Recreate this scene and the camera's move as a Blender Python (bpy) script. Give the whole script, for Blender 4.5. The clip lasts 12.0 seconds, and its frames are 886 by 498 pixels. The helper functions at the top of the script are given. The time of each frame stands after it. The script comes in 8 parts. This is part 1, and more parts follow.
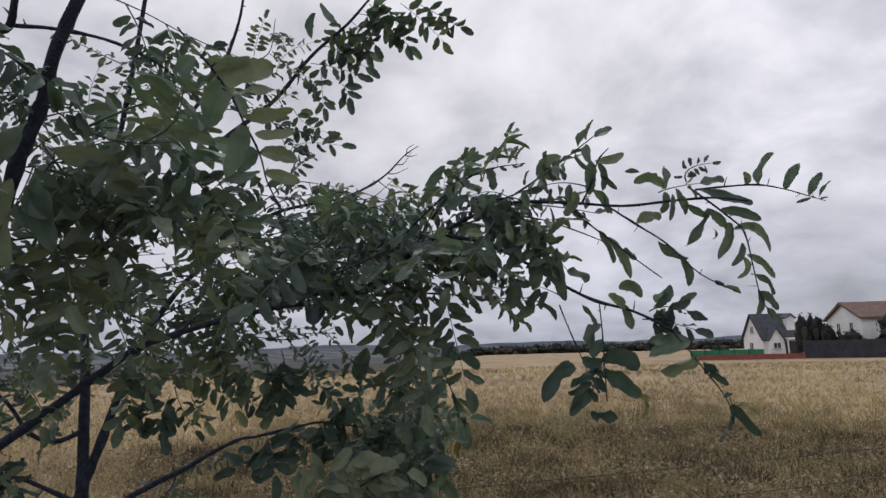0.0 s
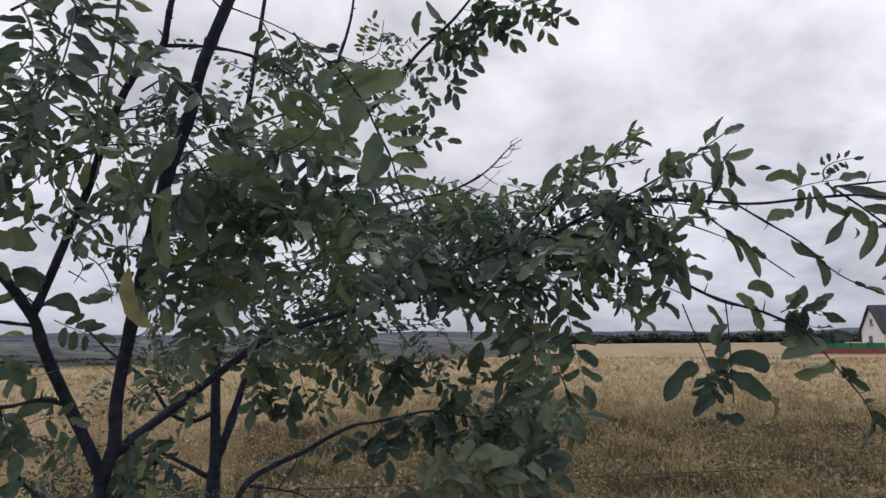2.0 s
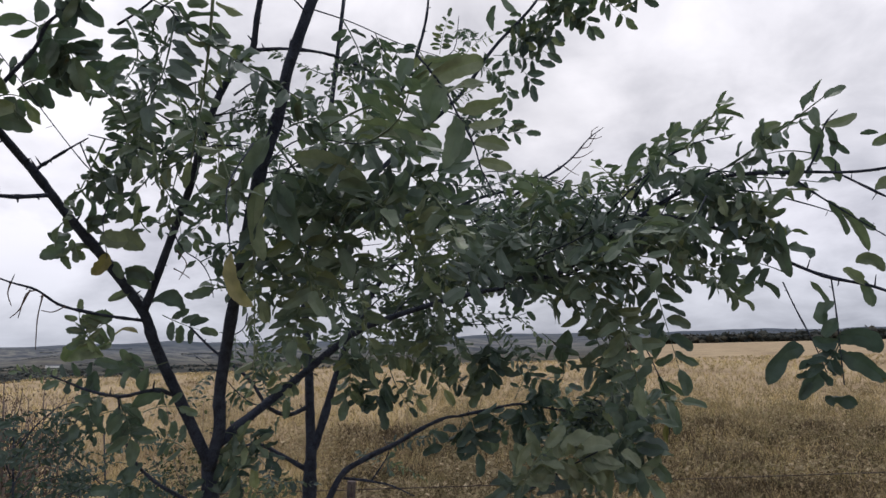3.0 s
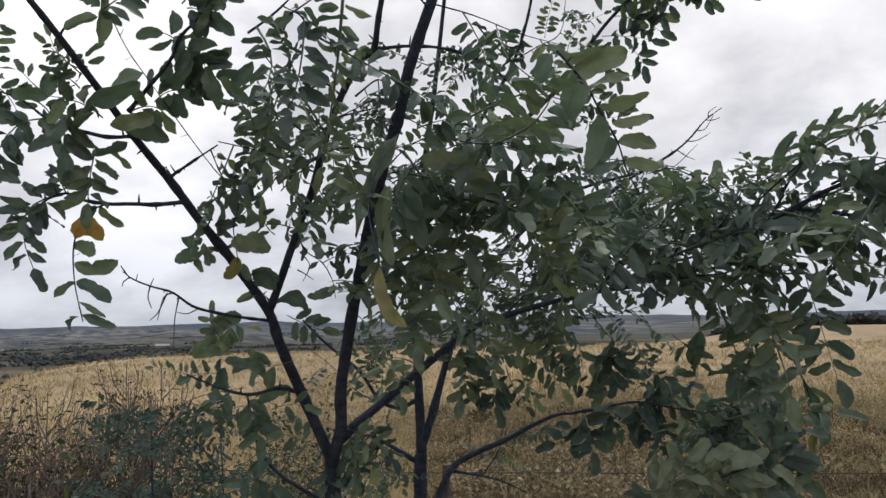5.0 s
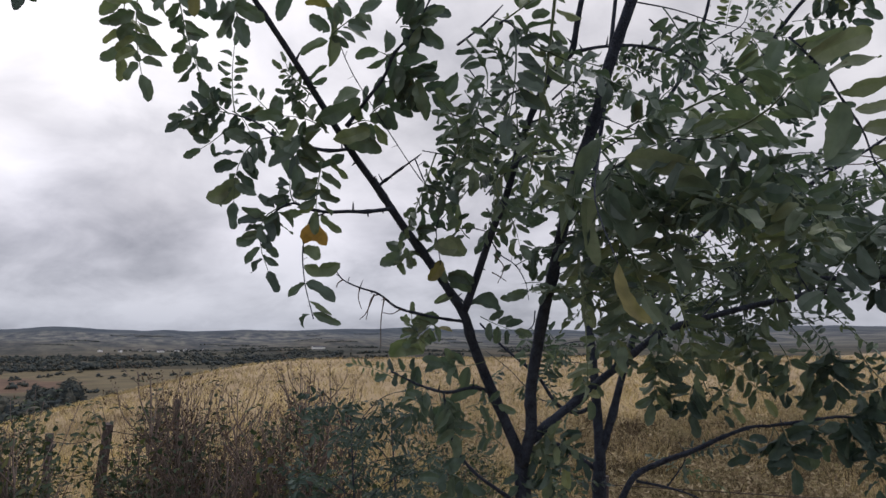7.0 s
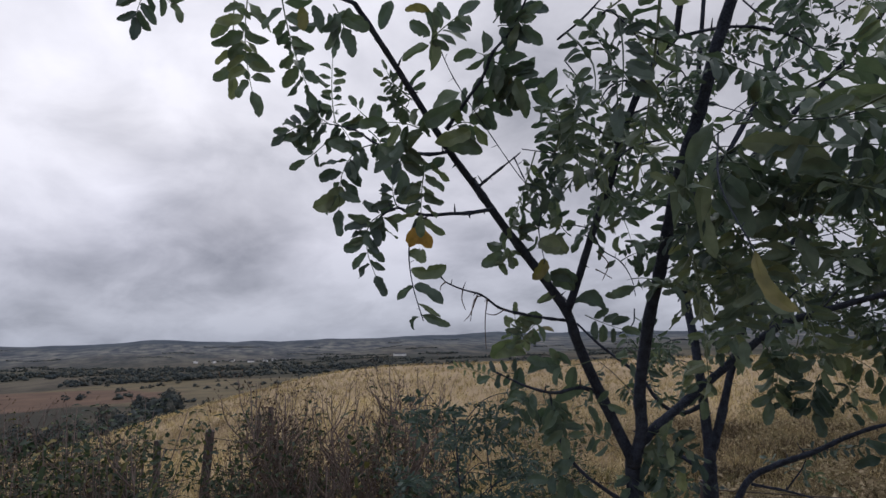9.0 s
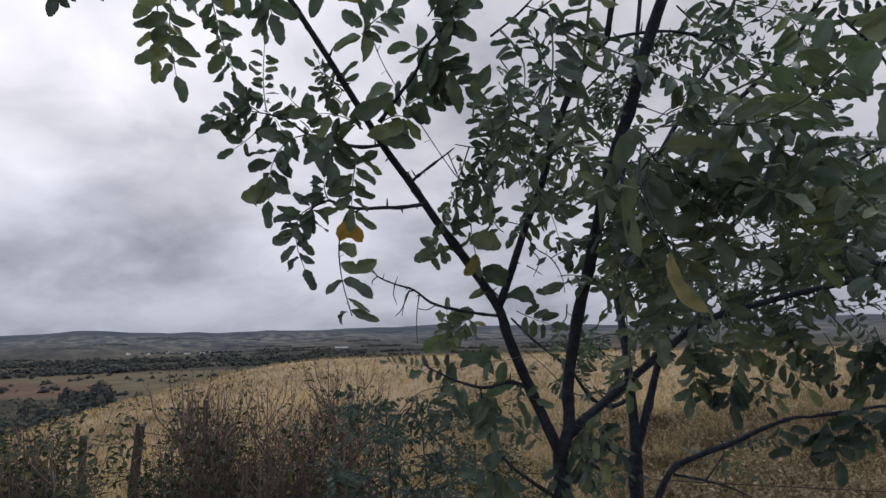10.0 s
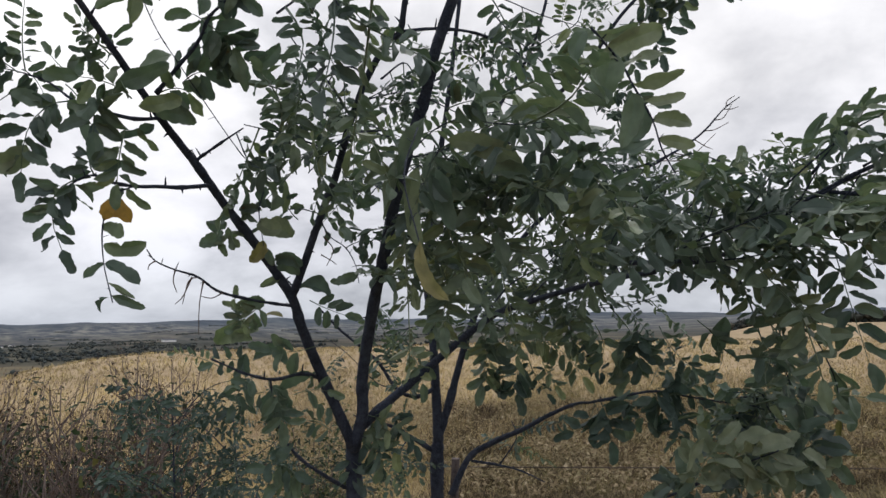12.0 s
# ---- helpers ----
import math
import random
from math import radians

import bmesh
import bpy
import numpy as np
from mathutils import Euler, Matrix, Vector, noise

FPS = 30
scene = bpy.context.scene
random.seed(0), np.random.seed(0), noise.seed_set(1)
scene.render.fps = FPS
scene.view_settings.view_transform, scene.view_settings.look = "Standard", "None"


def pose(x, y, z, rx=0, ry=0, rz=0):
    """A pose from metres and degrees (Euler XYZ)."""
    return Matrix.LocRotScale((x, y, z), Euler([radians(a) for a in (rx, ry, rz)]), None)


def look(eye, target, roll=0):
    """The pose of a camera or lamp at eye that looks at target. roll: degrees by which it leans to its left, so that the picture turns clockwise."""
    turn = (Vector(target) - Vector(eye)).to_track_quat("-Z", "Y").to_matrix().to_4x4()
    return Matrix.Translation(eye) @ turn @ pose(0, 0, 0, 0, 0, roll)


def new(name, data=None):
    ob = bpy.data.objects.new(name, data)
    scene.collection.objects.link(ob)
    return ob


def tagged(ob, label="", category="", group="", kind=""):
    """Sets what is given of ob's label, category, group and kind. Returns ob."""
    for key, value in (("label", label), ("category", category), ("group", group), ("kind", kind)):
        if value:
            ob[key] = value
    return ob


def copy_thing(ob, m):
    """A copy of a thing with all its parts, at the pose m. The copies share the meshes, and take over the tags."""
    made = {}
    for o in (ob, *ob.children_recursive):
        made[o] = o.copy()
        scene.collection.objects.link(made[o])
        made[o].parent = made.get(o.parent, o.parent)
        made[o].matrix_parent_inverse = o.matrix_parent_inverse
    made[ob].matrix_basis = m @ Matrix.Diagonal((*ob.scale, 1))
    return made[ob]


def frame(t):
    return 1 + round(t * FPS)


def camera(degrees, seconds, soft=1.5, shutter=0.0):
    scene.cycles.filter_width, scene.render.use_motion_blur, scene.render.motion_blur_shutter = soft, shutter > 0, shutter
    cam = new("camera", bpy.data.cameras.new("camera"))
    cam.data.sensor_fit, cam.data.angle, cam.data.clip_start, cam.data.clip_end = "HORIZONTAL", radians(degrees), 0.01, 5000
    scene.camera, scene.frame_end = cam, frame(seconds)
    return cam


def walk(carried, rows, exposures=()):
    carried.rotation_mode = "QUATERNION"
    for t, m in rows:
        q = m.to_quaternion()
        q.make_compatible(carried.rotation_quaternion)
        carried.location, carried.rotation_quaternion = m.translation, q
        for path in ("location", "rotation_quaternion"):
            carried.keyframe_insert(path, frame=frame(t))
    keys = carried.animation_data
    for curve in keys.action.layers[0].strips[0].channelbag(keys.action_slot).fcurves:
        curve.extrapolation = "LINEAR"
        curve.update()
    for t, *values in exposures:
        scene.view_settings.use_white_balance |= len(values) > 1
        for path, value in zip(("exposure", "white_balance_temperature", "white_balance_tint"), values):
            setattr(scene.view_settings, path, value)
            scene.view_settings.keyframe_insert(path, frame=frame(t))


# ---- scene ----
cam = camera(68.5, 12.0)
PATH = [
    (0, (0.227, 0.35, 1.583), (0.033, 2.316, 1.895), -1.6),
    (0.5, (0.240, 0.324, 1.577), (0.005, 2.29, 1.893), -1.8),
    (1, (0.228, 0.323, 1.584), (-0.073, 2.276, 1.888), -1.3),
    (1.5, (0.205, 0.327, 1.588), (-0.183, 2.257, 1.885), -1.3),
    (2, (0.198, 0.327, 1.594), (-0.272, 2.251, 1.873), -0.6),
    (2.5, (0.2, 0.334, 1.585), (-0.385, 2.226, 1.869), -0.8),
    (3, (0.194, 0.325, 1.575), (-0.511, 2.173, 1.867), -1.5),
    (3.2, (0.176, 0.316, 1.569), (-0.548, 2.155, 1.875), -0.4),
    (4.8, (0.143, 0.33, 1.607), (-0.789, 2.083, 1.849), -0.9),
    (5, (0.14, 0.325, 1.603), (-0.802, 2.072, 1.844), -1.2),
    (5.5, (0.134, 0.332, 1.601), (-0.901, 2.027, 1.836), -1.2),
    (6, (0.108, 0.305, 1.598), (-1.01, 1.942, 1.859), -1.0),
    (6.5, (0.098, 0.289, 1.599), (-1.108, 1.862, 1.864), -1.0),
    (7, (0.089, 0.278, 1.596), (-1.207, 1.777, 1.865), -0.3),
    (7.5, (0.069, 0.263, 1.595), (-1.312, 1.684, 1.869), -0.8),
    (7.7, (0.068, 0.258, 1.591), (-1.344, 1.645, 1.87), -0.6),
    (8.5, (0.062, 0.254, 1.592), (-1.413, 1.578, 1.874), -1.2),
    (9.3, (0.065, 0.258, 1.591), (-1.389, 1.601, 1.876), -2.0),
    (9.5, (0.067, 0.259, 1.597), (-1.376, 1.62, 1.858), -1.4),
    (10, (0.071, 0.27, 1.594), (-1.272, 1.728, 1.855), -1.4),
    (10.5, (0.088, 0.285, 1.592), (-1.148, 1.836, 1.85), -1.1),
    (11, (0.098, 0.293, 1.59), (-1.044, 1.915, 1.841), -0.9),
    (11.5, (0.095, 0.315, 1.592), (-0.935, 2.017, 1.8235), -0.8),
    (12, (0.116, 0.317, 1.588), (-0.841, 2.058, 1.82), -1.1),
]
EXPOSURES = [(0, 0.24, 6390, 13), (1.5, 0.24, 6390, 13), (2, 0.38, 6400, 13), (2.5, 0.44, 6420, 13), (5.5, 0.54, 6570, 9), (7, 0.28, 6490, 13), (7.7, 0.08, 6340, 13), (9.5, 0.02, 6240, 14), (10.5, 0.17, 6390, 13), (11, 0.26, 6370, 13), (12, 0.55, 6570, 9)]
CLOUD_DARK, CLOUD_MID, CLOUD_LIGHT = (0.48, 0.485, 0.525), (0.77, 0.765, 0.80), (0.93, 0.92, 0.95)
walk(cam, [(t, look(eye, target, roll)) for t, eye, target, roll in PATH], EXPOSURES)

# ---- light: an overcast sky and a weak, wide sun behind the clouds ----
SUN_ELEVATION, SUN_HEADING = radians(52), radians(15)
world = bpy.data.worlds.new("overcast_sky")
scene.world = world
world.use_nodes = True
wt = world.node_tree
wt.nodes.clear()


def node(tree, kind, **sets):
    n = tree.nodes.new(kind)
    for key, value in sets.items():
        n.inputs[key].default_value = value
    return n


def calc(tree, op, a, b=None, clamp=False):
    n = tree.nodes.new("ShaderNodeMath")
    n.operation, n.use_clamp = op, clamp
    for i, v in enumerate((a, b)):
        if v is None:
            continue
        if isinstance(v, (int, float)):
            n.inputs[i].default_value = v
        else:
            tree.links.new(v, n.inputs[i])
    return n.outputs[0]


def ramp(tree, fac, stops):
    n = tree.nodes.new("ShaderNodeValToRGB")
    while len(n.color_ramp.elements) < len(stops):
        n.color_ramp.elements.new(0.5)
    for e, (at, colour) in zip(n.color_ramp.elements, stops):
        e.position, e.color = at, (*colour, 1)
    tree.links.new(fac, n.inputs[0])
    return n.outputs[0]


def blend(tree, fac, a, b, how="MIX"):
    n = tree.nodes.new("ShaderNodeMix")
    n.data_type, n.blend_type = "RGBA", how
    for i, v in ((0, fac), (6, a), (7, b)):
        if isinstance(v, (int, float)):
            n.inputs[i].default_value = v
        elif isinstance(v, tuple):
            n.inputs[i].default_value = (*v, 1)
        else:
            tree.links.new(v, n.inputs[i])
    return n.outputs[2]


def overcast():
    coord = wt.nodes.new("ShaderNodeTexCoord")
    split = wt.nodes.new("ShaderNodeSeparateXYZ")
    wt.links.new(coord.outputs["Generated"], split.inputs[0])
    up = calc(wt, "MAXIMUM", split.outputs[2], 0.0)
    deep = calc(wt, "ADD", up, 0.40)
    flat = wt.nodes.new("ShaderNodeCombineXYZ")
    wt.links.new(calc(wt, "DIVIDE", split.outputs[0], deep), flat.inputs[0])
    wt.links.new(calc(wt, "DIVIDE", split.outputs[1], deep), flat.inputs[1])
    big = node(wt, "ShaderNodeTexNoise", Scale=1.5, Detail=6.0, Roughness=0.5, Distortion=0.2)
    fine = node(wt, "ShaderNodeTexNoise", Scale=4.2, Detail=6.0, Roughness=0.55, Distortion=0.3)
    for n in (big, fine):
        wt.links.new(flat.outputs[0], n.inputs["Vector"])
    fluff = calc(wt, "ADD", calc(wt, "MULTIPLY", big.outputs[0], 0.62), calc(wt, "MULTIPLY", fine.outputs[0], 0.38))
    cloud = ramp(wt, fluff, [(0.36, CLOUD_DARK), (0.5, CLOUD_MID), (0.6, CLOUD_LIGHT)])
    # towards the horizon the cloud base is seen edge on: greyer and bluer
    low = ramp(wt, up, [(0.0, (0.47, 0.51, 0.57)), (0.05, (0.63, 0.66, 0.71)), (0.15, (0.83, 0.84, 0.88)), (0.32, (1, 1, 1))])
    grey = blend(wt, 1.0, cloud, low, "MULTIPLY")
    # the heavier clouds over the valley and beyond the houses, and the brighter gaps
    for way, wide, dim in (((-0.886, 0.433, 0.165), 0.24, 0.16), ((-0.978, 0.191, 0.08), 0.17, 0.07), ((-0.922, 0.254, 0.292), 0.12, 0.06), ((0.25, 0.912, 0.325), 0.26, 0.10), ((0.44, 0.895, 0.07), 0.24, 0.42), ((-0.942, 0.271, 0.197), 0.09, -0.10), ((-0.892, 0.214, 0.397), 0.34, -0.12), ((0.41, 0.825, 0.42), 0.25, -0.06), ((-0.898, 0.404, 0.177), 0.13, 0.15), ((-0.921, 0.250, 0.299), 0.08, 0.1), ((-0.939, 0.270, 0.212), 0.06, -0.07), ((-0.969, 0.226, 0.103), 0.16, 0.08), ((-0.901, 0.353, 0.253), 0.07, -0.05), ((-0.22, 0.92, 0.30), 0.55, 0.29), ((-0.62, 0.76, 0.20), 0.35, 0.16)):
        apart = wt.nodes.new("ShaderNodeVectorMath")
        apart.operation = "DISTANCE"
        wt.links.new(coord.outputs["Generated"], apart.inputs[0])
        apart.inputs[1].default_value = way
        ragged = calc(wt, "ADD", apart.outputs["Value"], calc(wt, "MULTIPLY", calc(wt, "SUBTRACT", fine.outputs[0], 0.5), 0.5 * wide))
        inside = calc(wt, "SUBTRACT", 1.0, calc(wt, "DIVIDE", ragged, wide), True)
        factor = calc(wt, "SUBTRACT", 1.0, calc(wt, "MULTIPLY", inside, dim))
        tint = wt.nodes.new("ShaderNodeCombineXYZ")
        for k in range(3):
            wt.links.new(factor, tint.inputs[k])
        grey = blend(wt, 1.0, grey, tint.outputs[0], "MULTIPLY")
    clear = wt.nodes.new("ShaderNodeTexSky")
    clear.sky_type, clear.sun_disc = "NISHITA", False
    clear.sun_elevation, clear.sun_rotation = SUN_ELEVATION, -SUN_HEADING
    thin = blend(wt, 1.0, clear.outputs[0], (0.06, 0.06, 0.06), "MULTIPLY")
    back = node(wt, "ShaderNodeBackground", Strength=1.0)
    wt.links.new(blend(wt, 0.94, thin, grey), back.inputs[0])
    out = wt.nodes.new("ShaderNodeOutputWorld")
    wt.links.new(back.outputs[0], out.inputs[0])


overcast()
sun = new("sun", bpy.data.lights.new("sun", "SUN"))
sun.data.energy, sun.data.angle, sun.data.color = 0.6, radians(25), (1.0, 0.97, 0.93)
sun.matrix_world = look((0, 0, 30), (30 * math.sin(SUN_HEADING) * 0.6, -30 * math.cos(SUN_HEADING) * 0.6, 0))


# ---- materials ----
def material(name, rough=0.7, spec=0.35):
    m = bpy.data.materials.new(name)
    m.use_nodes = True
    bsdf = m.node_tree.nodes["Principled BSDF"]
    bsdf.inputs["Roughness"].default_value = rough
    bsdf.inputs["Specular IOR Level"].default_value = spec
    return m, m.node_tree, bsdf


def grain(tree, scale, detail=5.0, rough=0.55, at=None):
    n = node(tree, "ShaderNodeTexNoise", Scale=scale, Detail=detail, Roughness=rough)
    if at is None:
        at = tree.nodes.new("ShaderNodeNewGeometry").outputs["Position"]
    tree.links.new(at, n.inputs["Vector"])
    return n.outputs[0]


def relief(tree, bsdf, height, strength, distance):
    b = node(tree, "ShaderNodeBump", Strength=strength, Distance=distance)
    tree.links.new(height, b.inputs["Height"])
    tree.links.new(b.outputs[0], bsdf.inputs["Normal"])


def mottled(name, a, b, scale, rough=0.75, bump=0.3, depth=0.01, fine=6.0, spec=0.3):
    """A surface of two tones at a large and a small scale, with relief."""
    m, t, bsdf = material(name, rough, spec)
    large, small = grain(t, scale), grain(t, scale * fine)
    tone = calc(t, "ADD", calc(t, "MULTIPLY", large, 0.6), calc(t, "MULTIPLY", small, 0.4))
    t.links.new(ramp(t, tone, [(0.38, a), (0.62, b)]), bsdf.inputs["Base Color"])
    relief(t, bsdf, small, bump, depth)
    return m


def by_piece(name, stops, rough=0.6, per="object", spec=0.3, glow=0.3, scale=60.0):
    """Foliage and straw: each leaf or blade has its own tone, and light shines through it."""
    m, t, bsdf = material(name, rough, spec)
    if per == "object":
        rnd = t.nodes.new("ShaderNodeObjectInfo").outputs["Random"]
        isl = t.nodes.new("ShaderNodeNewGeometry").outputs["Random Per Island"]
        rnd = calc(t, "ADD", calc(t, "MULTIPLY", rnd, 0.6), calc(t, "MULTIPLY", isl, 0.4))
    else:
        rnd = t.nodes.new("ShaderNodeNewGeometry").outputs["Random Per Island"]
    base = ramp(t, rnd, stops)
    speck = grain(t, scale, 3.0)
    base = blend(t, 1.0, base, ramp(t, speck, [(0.3, (0.72, 0.74, 0.7)), (0.7, (1.2, 1.18, 1.12))]), "MULTIPLY")
    if "leaf" in name:
        scorch = ramp(t, grain(t, 38.0, 4.0, 0.6), [(0.70, (0, 0, 0)), (0.77, (1, 1, 1))])
        base = blend(t, scorch, base, (0.085, 0.055, 0.028))
    if name == "dry_grass":
        base = blend(t, 1.0, base, ramp(t, grain(t, 0.16, 4.0), [(0.35, (0.55, 0.50, 0.48)), (0.46, (0.95, 0.93, 0.91)), (0.64, (1.3, 1.25, 1.1))]), "MULTIPLY")
    t.links.new(base, bsdf.inputs["Base Color"])
    relief(t, bsdf, grain(t, scale * 3, 2.0), 0.15, 0.002)
    if glow:
        through_light = t.nodes.new("ShaderNodeBsdfTranslucent")
        t.links.new(blend(t, 1.0, base, (1.15, 1.45, 0.95), "MULTIPLY"), through_light.inputs[0])
        mix = node(t, "ShaderNodeMixShader", Fac=glow)
        t.links.new(bsdf.outputs[0], mix.inputs[1])
        t.links.new(through_light.outputs[0], mix.inputs[2])
        t.links.new(mix.outputs[0], t.nodes["Material Output"].inputs[0])
    return m


LEAF = by_piece("locust_leaf", [(0.0, (0.044, 0.066, 0.071)), (0.35, (0.078, 0.114, 0.099)), (0.7, (0.116, 0.156, 0.115)), (0.9, (0.172, 0.205, 0.122)), (1.0, (0.23, 0.24, 0.125))], 0.5, spec=0.36, glow=0.2)
LEAF_PALE = by_piece("pale_leaf", [(0.0, (0.115, 0.145, 0.105)), (1.0, (0.165, 0.195, 0.145))], 0.55, glow=0.25)
# a lit copy of the leaf: sky light on upturned leaves, as lighter green
LEAF_LIGHT = by_piece("sky_lit_leaf", [(0.0, (0.112, 0.138, 0.104)), (1.0, (0.17, 0.196, 0.145))], 0.55, glow=0.22)
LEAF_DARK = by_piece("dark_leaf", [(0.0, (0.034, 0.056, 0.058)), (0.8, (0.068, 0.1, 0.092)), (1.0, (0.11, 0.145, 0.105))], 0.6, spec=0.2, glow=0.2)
LEAF_YELLOW = by_piece("yellowed_leaf", [(0.0, (0.12, 0.125, 0.055)), (0.6, (0.15, 0.14, 0.065)), (1.0, (0.2, 0.155, 0.075))], 0.55, glow=0.3, scale=90)
LEAF_ORANGE = by_piece("orange_leaf", [(0.0, (0.26, 0.15, 0.045)), (1.0, (0.36, 0.21, 0.06))], 0.55, glow=0.3, scale=90)
BARK = mottled("young_bark", (0.012, 0.018, 0.034), (0.044, 0.056, 0.088), 70, 0.85, 1.0, 0.006)
DEAD = mottled("dead_twig_bark", (0.05, 0.036, 0.032), (0.12, 0.09, 0.08), 60, 0.9, 0.4, 0.002)
STRAW = by_piece("dry_grass", [(0.0, (0.128, 0.098, 0.069)), (0.35, (0.292, 0.216, 0.138)), (0.75, (0.448, 0.342, 0.214)), (1.0, (0.597, 0.49, 0.35))], 0.8, "island", 0.15, 0.25, 1.5)
HERB = by_piece("field_herb", [(0.0, (0.085, 0.070, 0.049)), (0.6, (0.19, 0.155, 0.092)), (1.0, (0.33, 0.28, 0.168))], 0.8, "island", 0.15, 0.2, 3)
WITHERED = by_piece("withered_herb", [(0.0, (0.042, 0.032, 0.025)), (0.6, (0.095, 0.071, 0.05)), (1.0, (0.17, 0.13, 0.085))], 0.85, "island", 0.1, 0.1, 3)
FLOWER = by_piece("faded_flower", [(0.0, (0.15, 0.108, 0.078)), (0.6, (0.30, 0.235, 0.16)), (1.0, (0.42, 0.35, 0.26))], 0.85, "island", 0.1, 0.2, 20)
WEED = mottled("dry_weed_stem", (0.066, 0.052, 0.052), (0.155, 0.122, 0.105), 25, 0.9, 0.3, 0.003)
SEED = by_piece("seed_head", [(0.0, (0.03, 0.021, 0.021)), (0.6, (0.075, 0.05, 0.042)), (1.0, (0.15, 0.10, 0.065))], 0.85, "island", 0.1, 0.1, 30)
SHRUB = by_piece("shrub_leaf", [(0.0, (0.024, 0.040, 0.032)), (0.7, (0.047, 0.068, 0.042)), (0.93, (0.09, 0.10, 0.04)), (1.0, (0.15, 0.125, 0.05))], 0.6, "island", 0.25, 0.2, 30)
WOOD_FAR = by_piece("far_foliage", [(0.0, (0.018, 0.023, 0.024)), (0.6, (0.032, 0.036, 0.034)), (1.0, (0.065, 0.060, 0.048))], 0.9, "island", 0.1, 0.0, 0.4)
# foliage of the valley, with haze mixed into its colour: paler and bluer
WOOD_VALLEY_HAZED = by_piece("hazed_valley_foliage", [(0.0, (0.036, 0.047, 0.056)), (0.6, (0.058, 0.069, 0.071)), (1.0, (0.10, 0.098, 0.085))], 0.9, "island", 0.1, 0.0, 0.4)
POST = mottled("weathered_post", (0.038, 0.031, 0.034), (0.10, 0.082, 0.078), 18, 0.9, 0.6, 0.008)
WIRE = mottled("rusty_wire", (0.03, 0.024, 0.022), (0.07, 0.05, 0.042), 40, 0.6, 0.2, 0.001)
PLASTER = mottled("white_plaster", (0.66, 0.66, 0.66), (0.80, 0.80, 0.79), 0.6, 0.85, 0.1, 0.01)
SLATE = mottled("dark_slate", (0.030, 0.034, 0.046), (0.066, 0.068, 0.082), 1.5, 0.7, 0.4, 0.05)
CLAY = mottled("clay_roof", (0.105, 0.070, 0.060), (0.17, 0.108, 0.088), 1.5, 0.85, 0.4, 0.05)
BRICK = mottled("red_brick", (0.16, 0.055, 0.045), (0.27, 0.09, 0.07), 2.0, 0.9, 0.3, 0.02)
GREEN = mottled("green_fence_cloth", (0.02, 0.14, 0.075), (0.035, 0.20, 0.11), 1.0, 0.8, 0.1, 0.01)
DARKWOOD = mottled("dark_fence", (0.025, 0.026, 0.034), (0.05, 0.05, 0.06), 1.2, 0.85, 0.2, 0.01)
GLASS, _t, _b = material("window_glass", 0.08, 0.5)
_b.inputs["Base Color"].default_value = (0.02, 0.022, 0.026, 1)


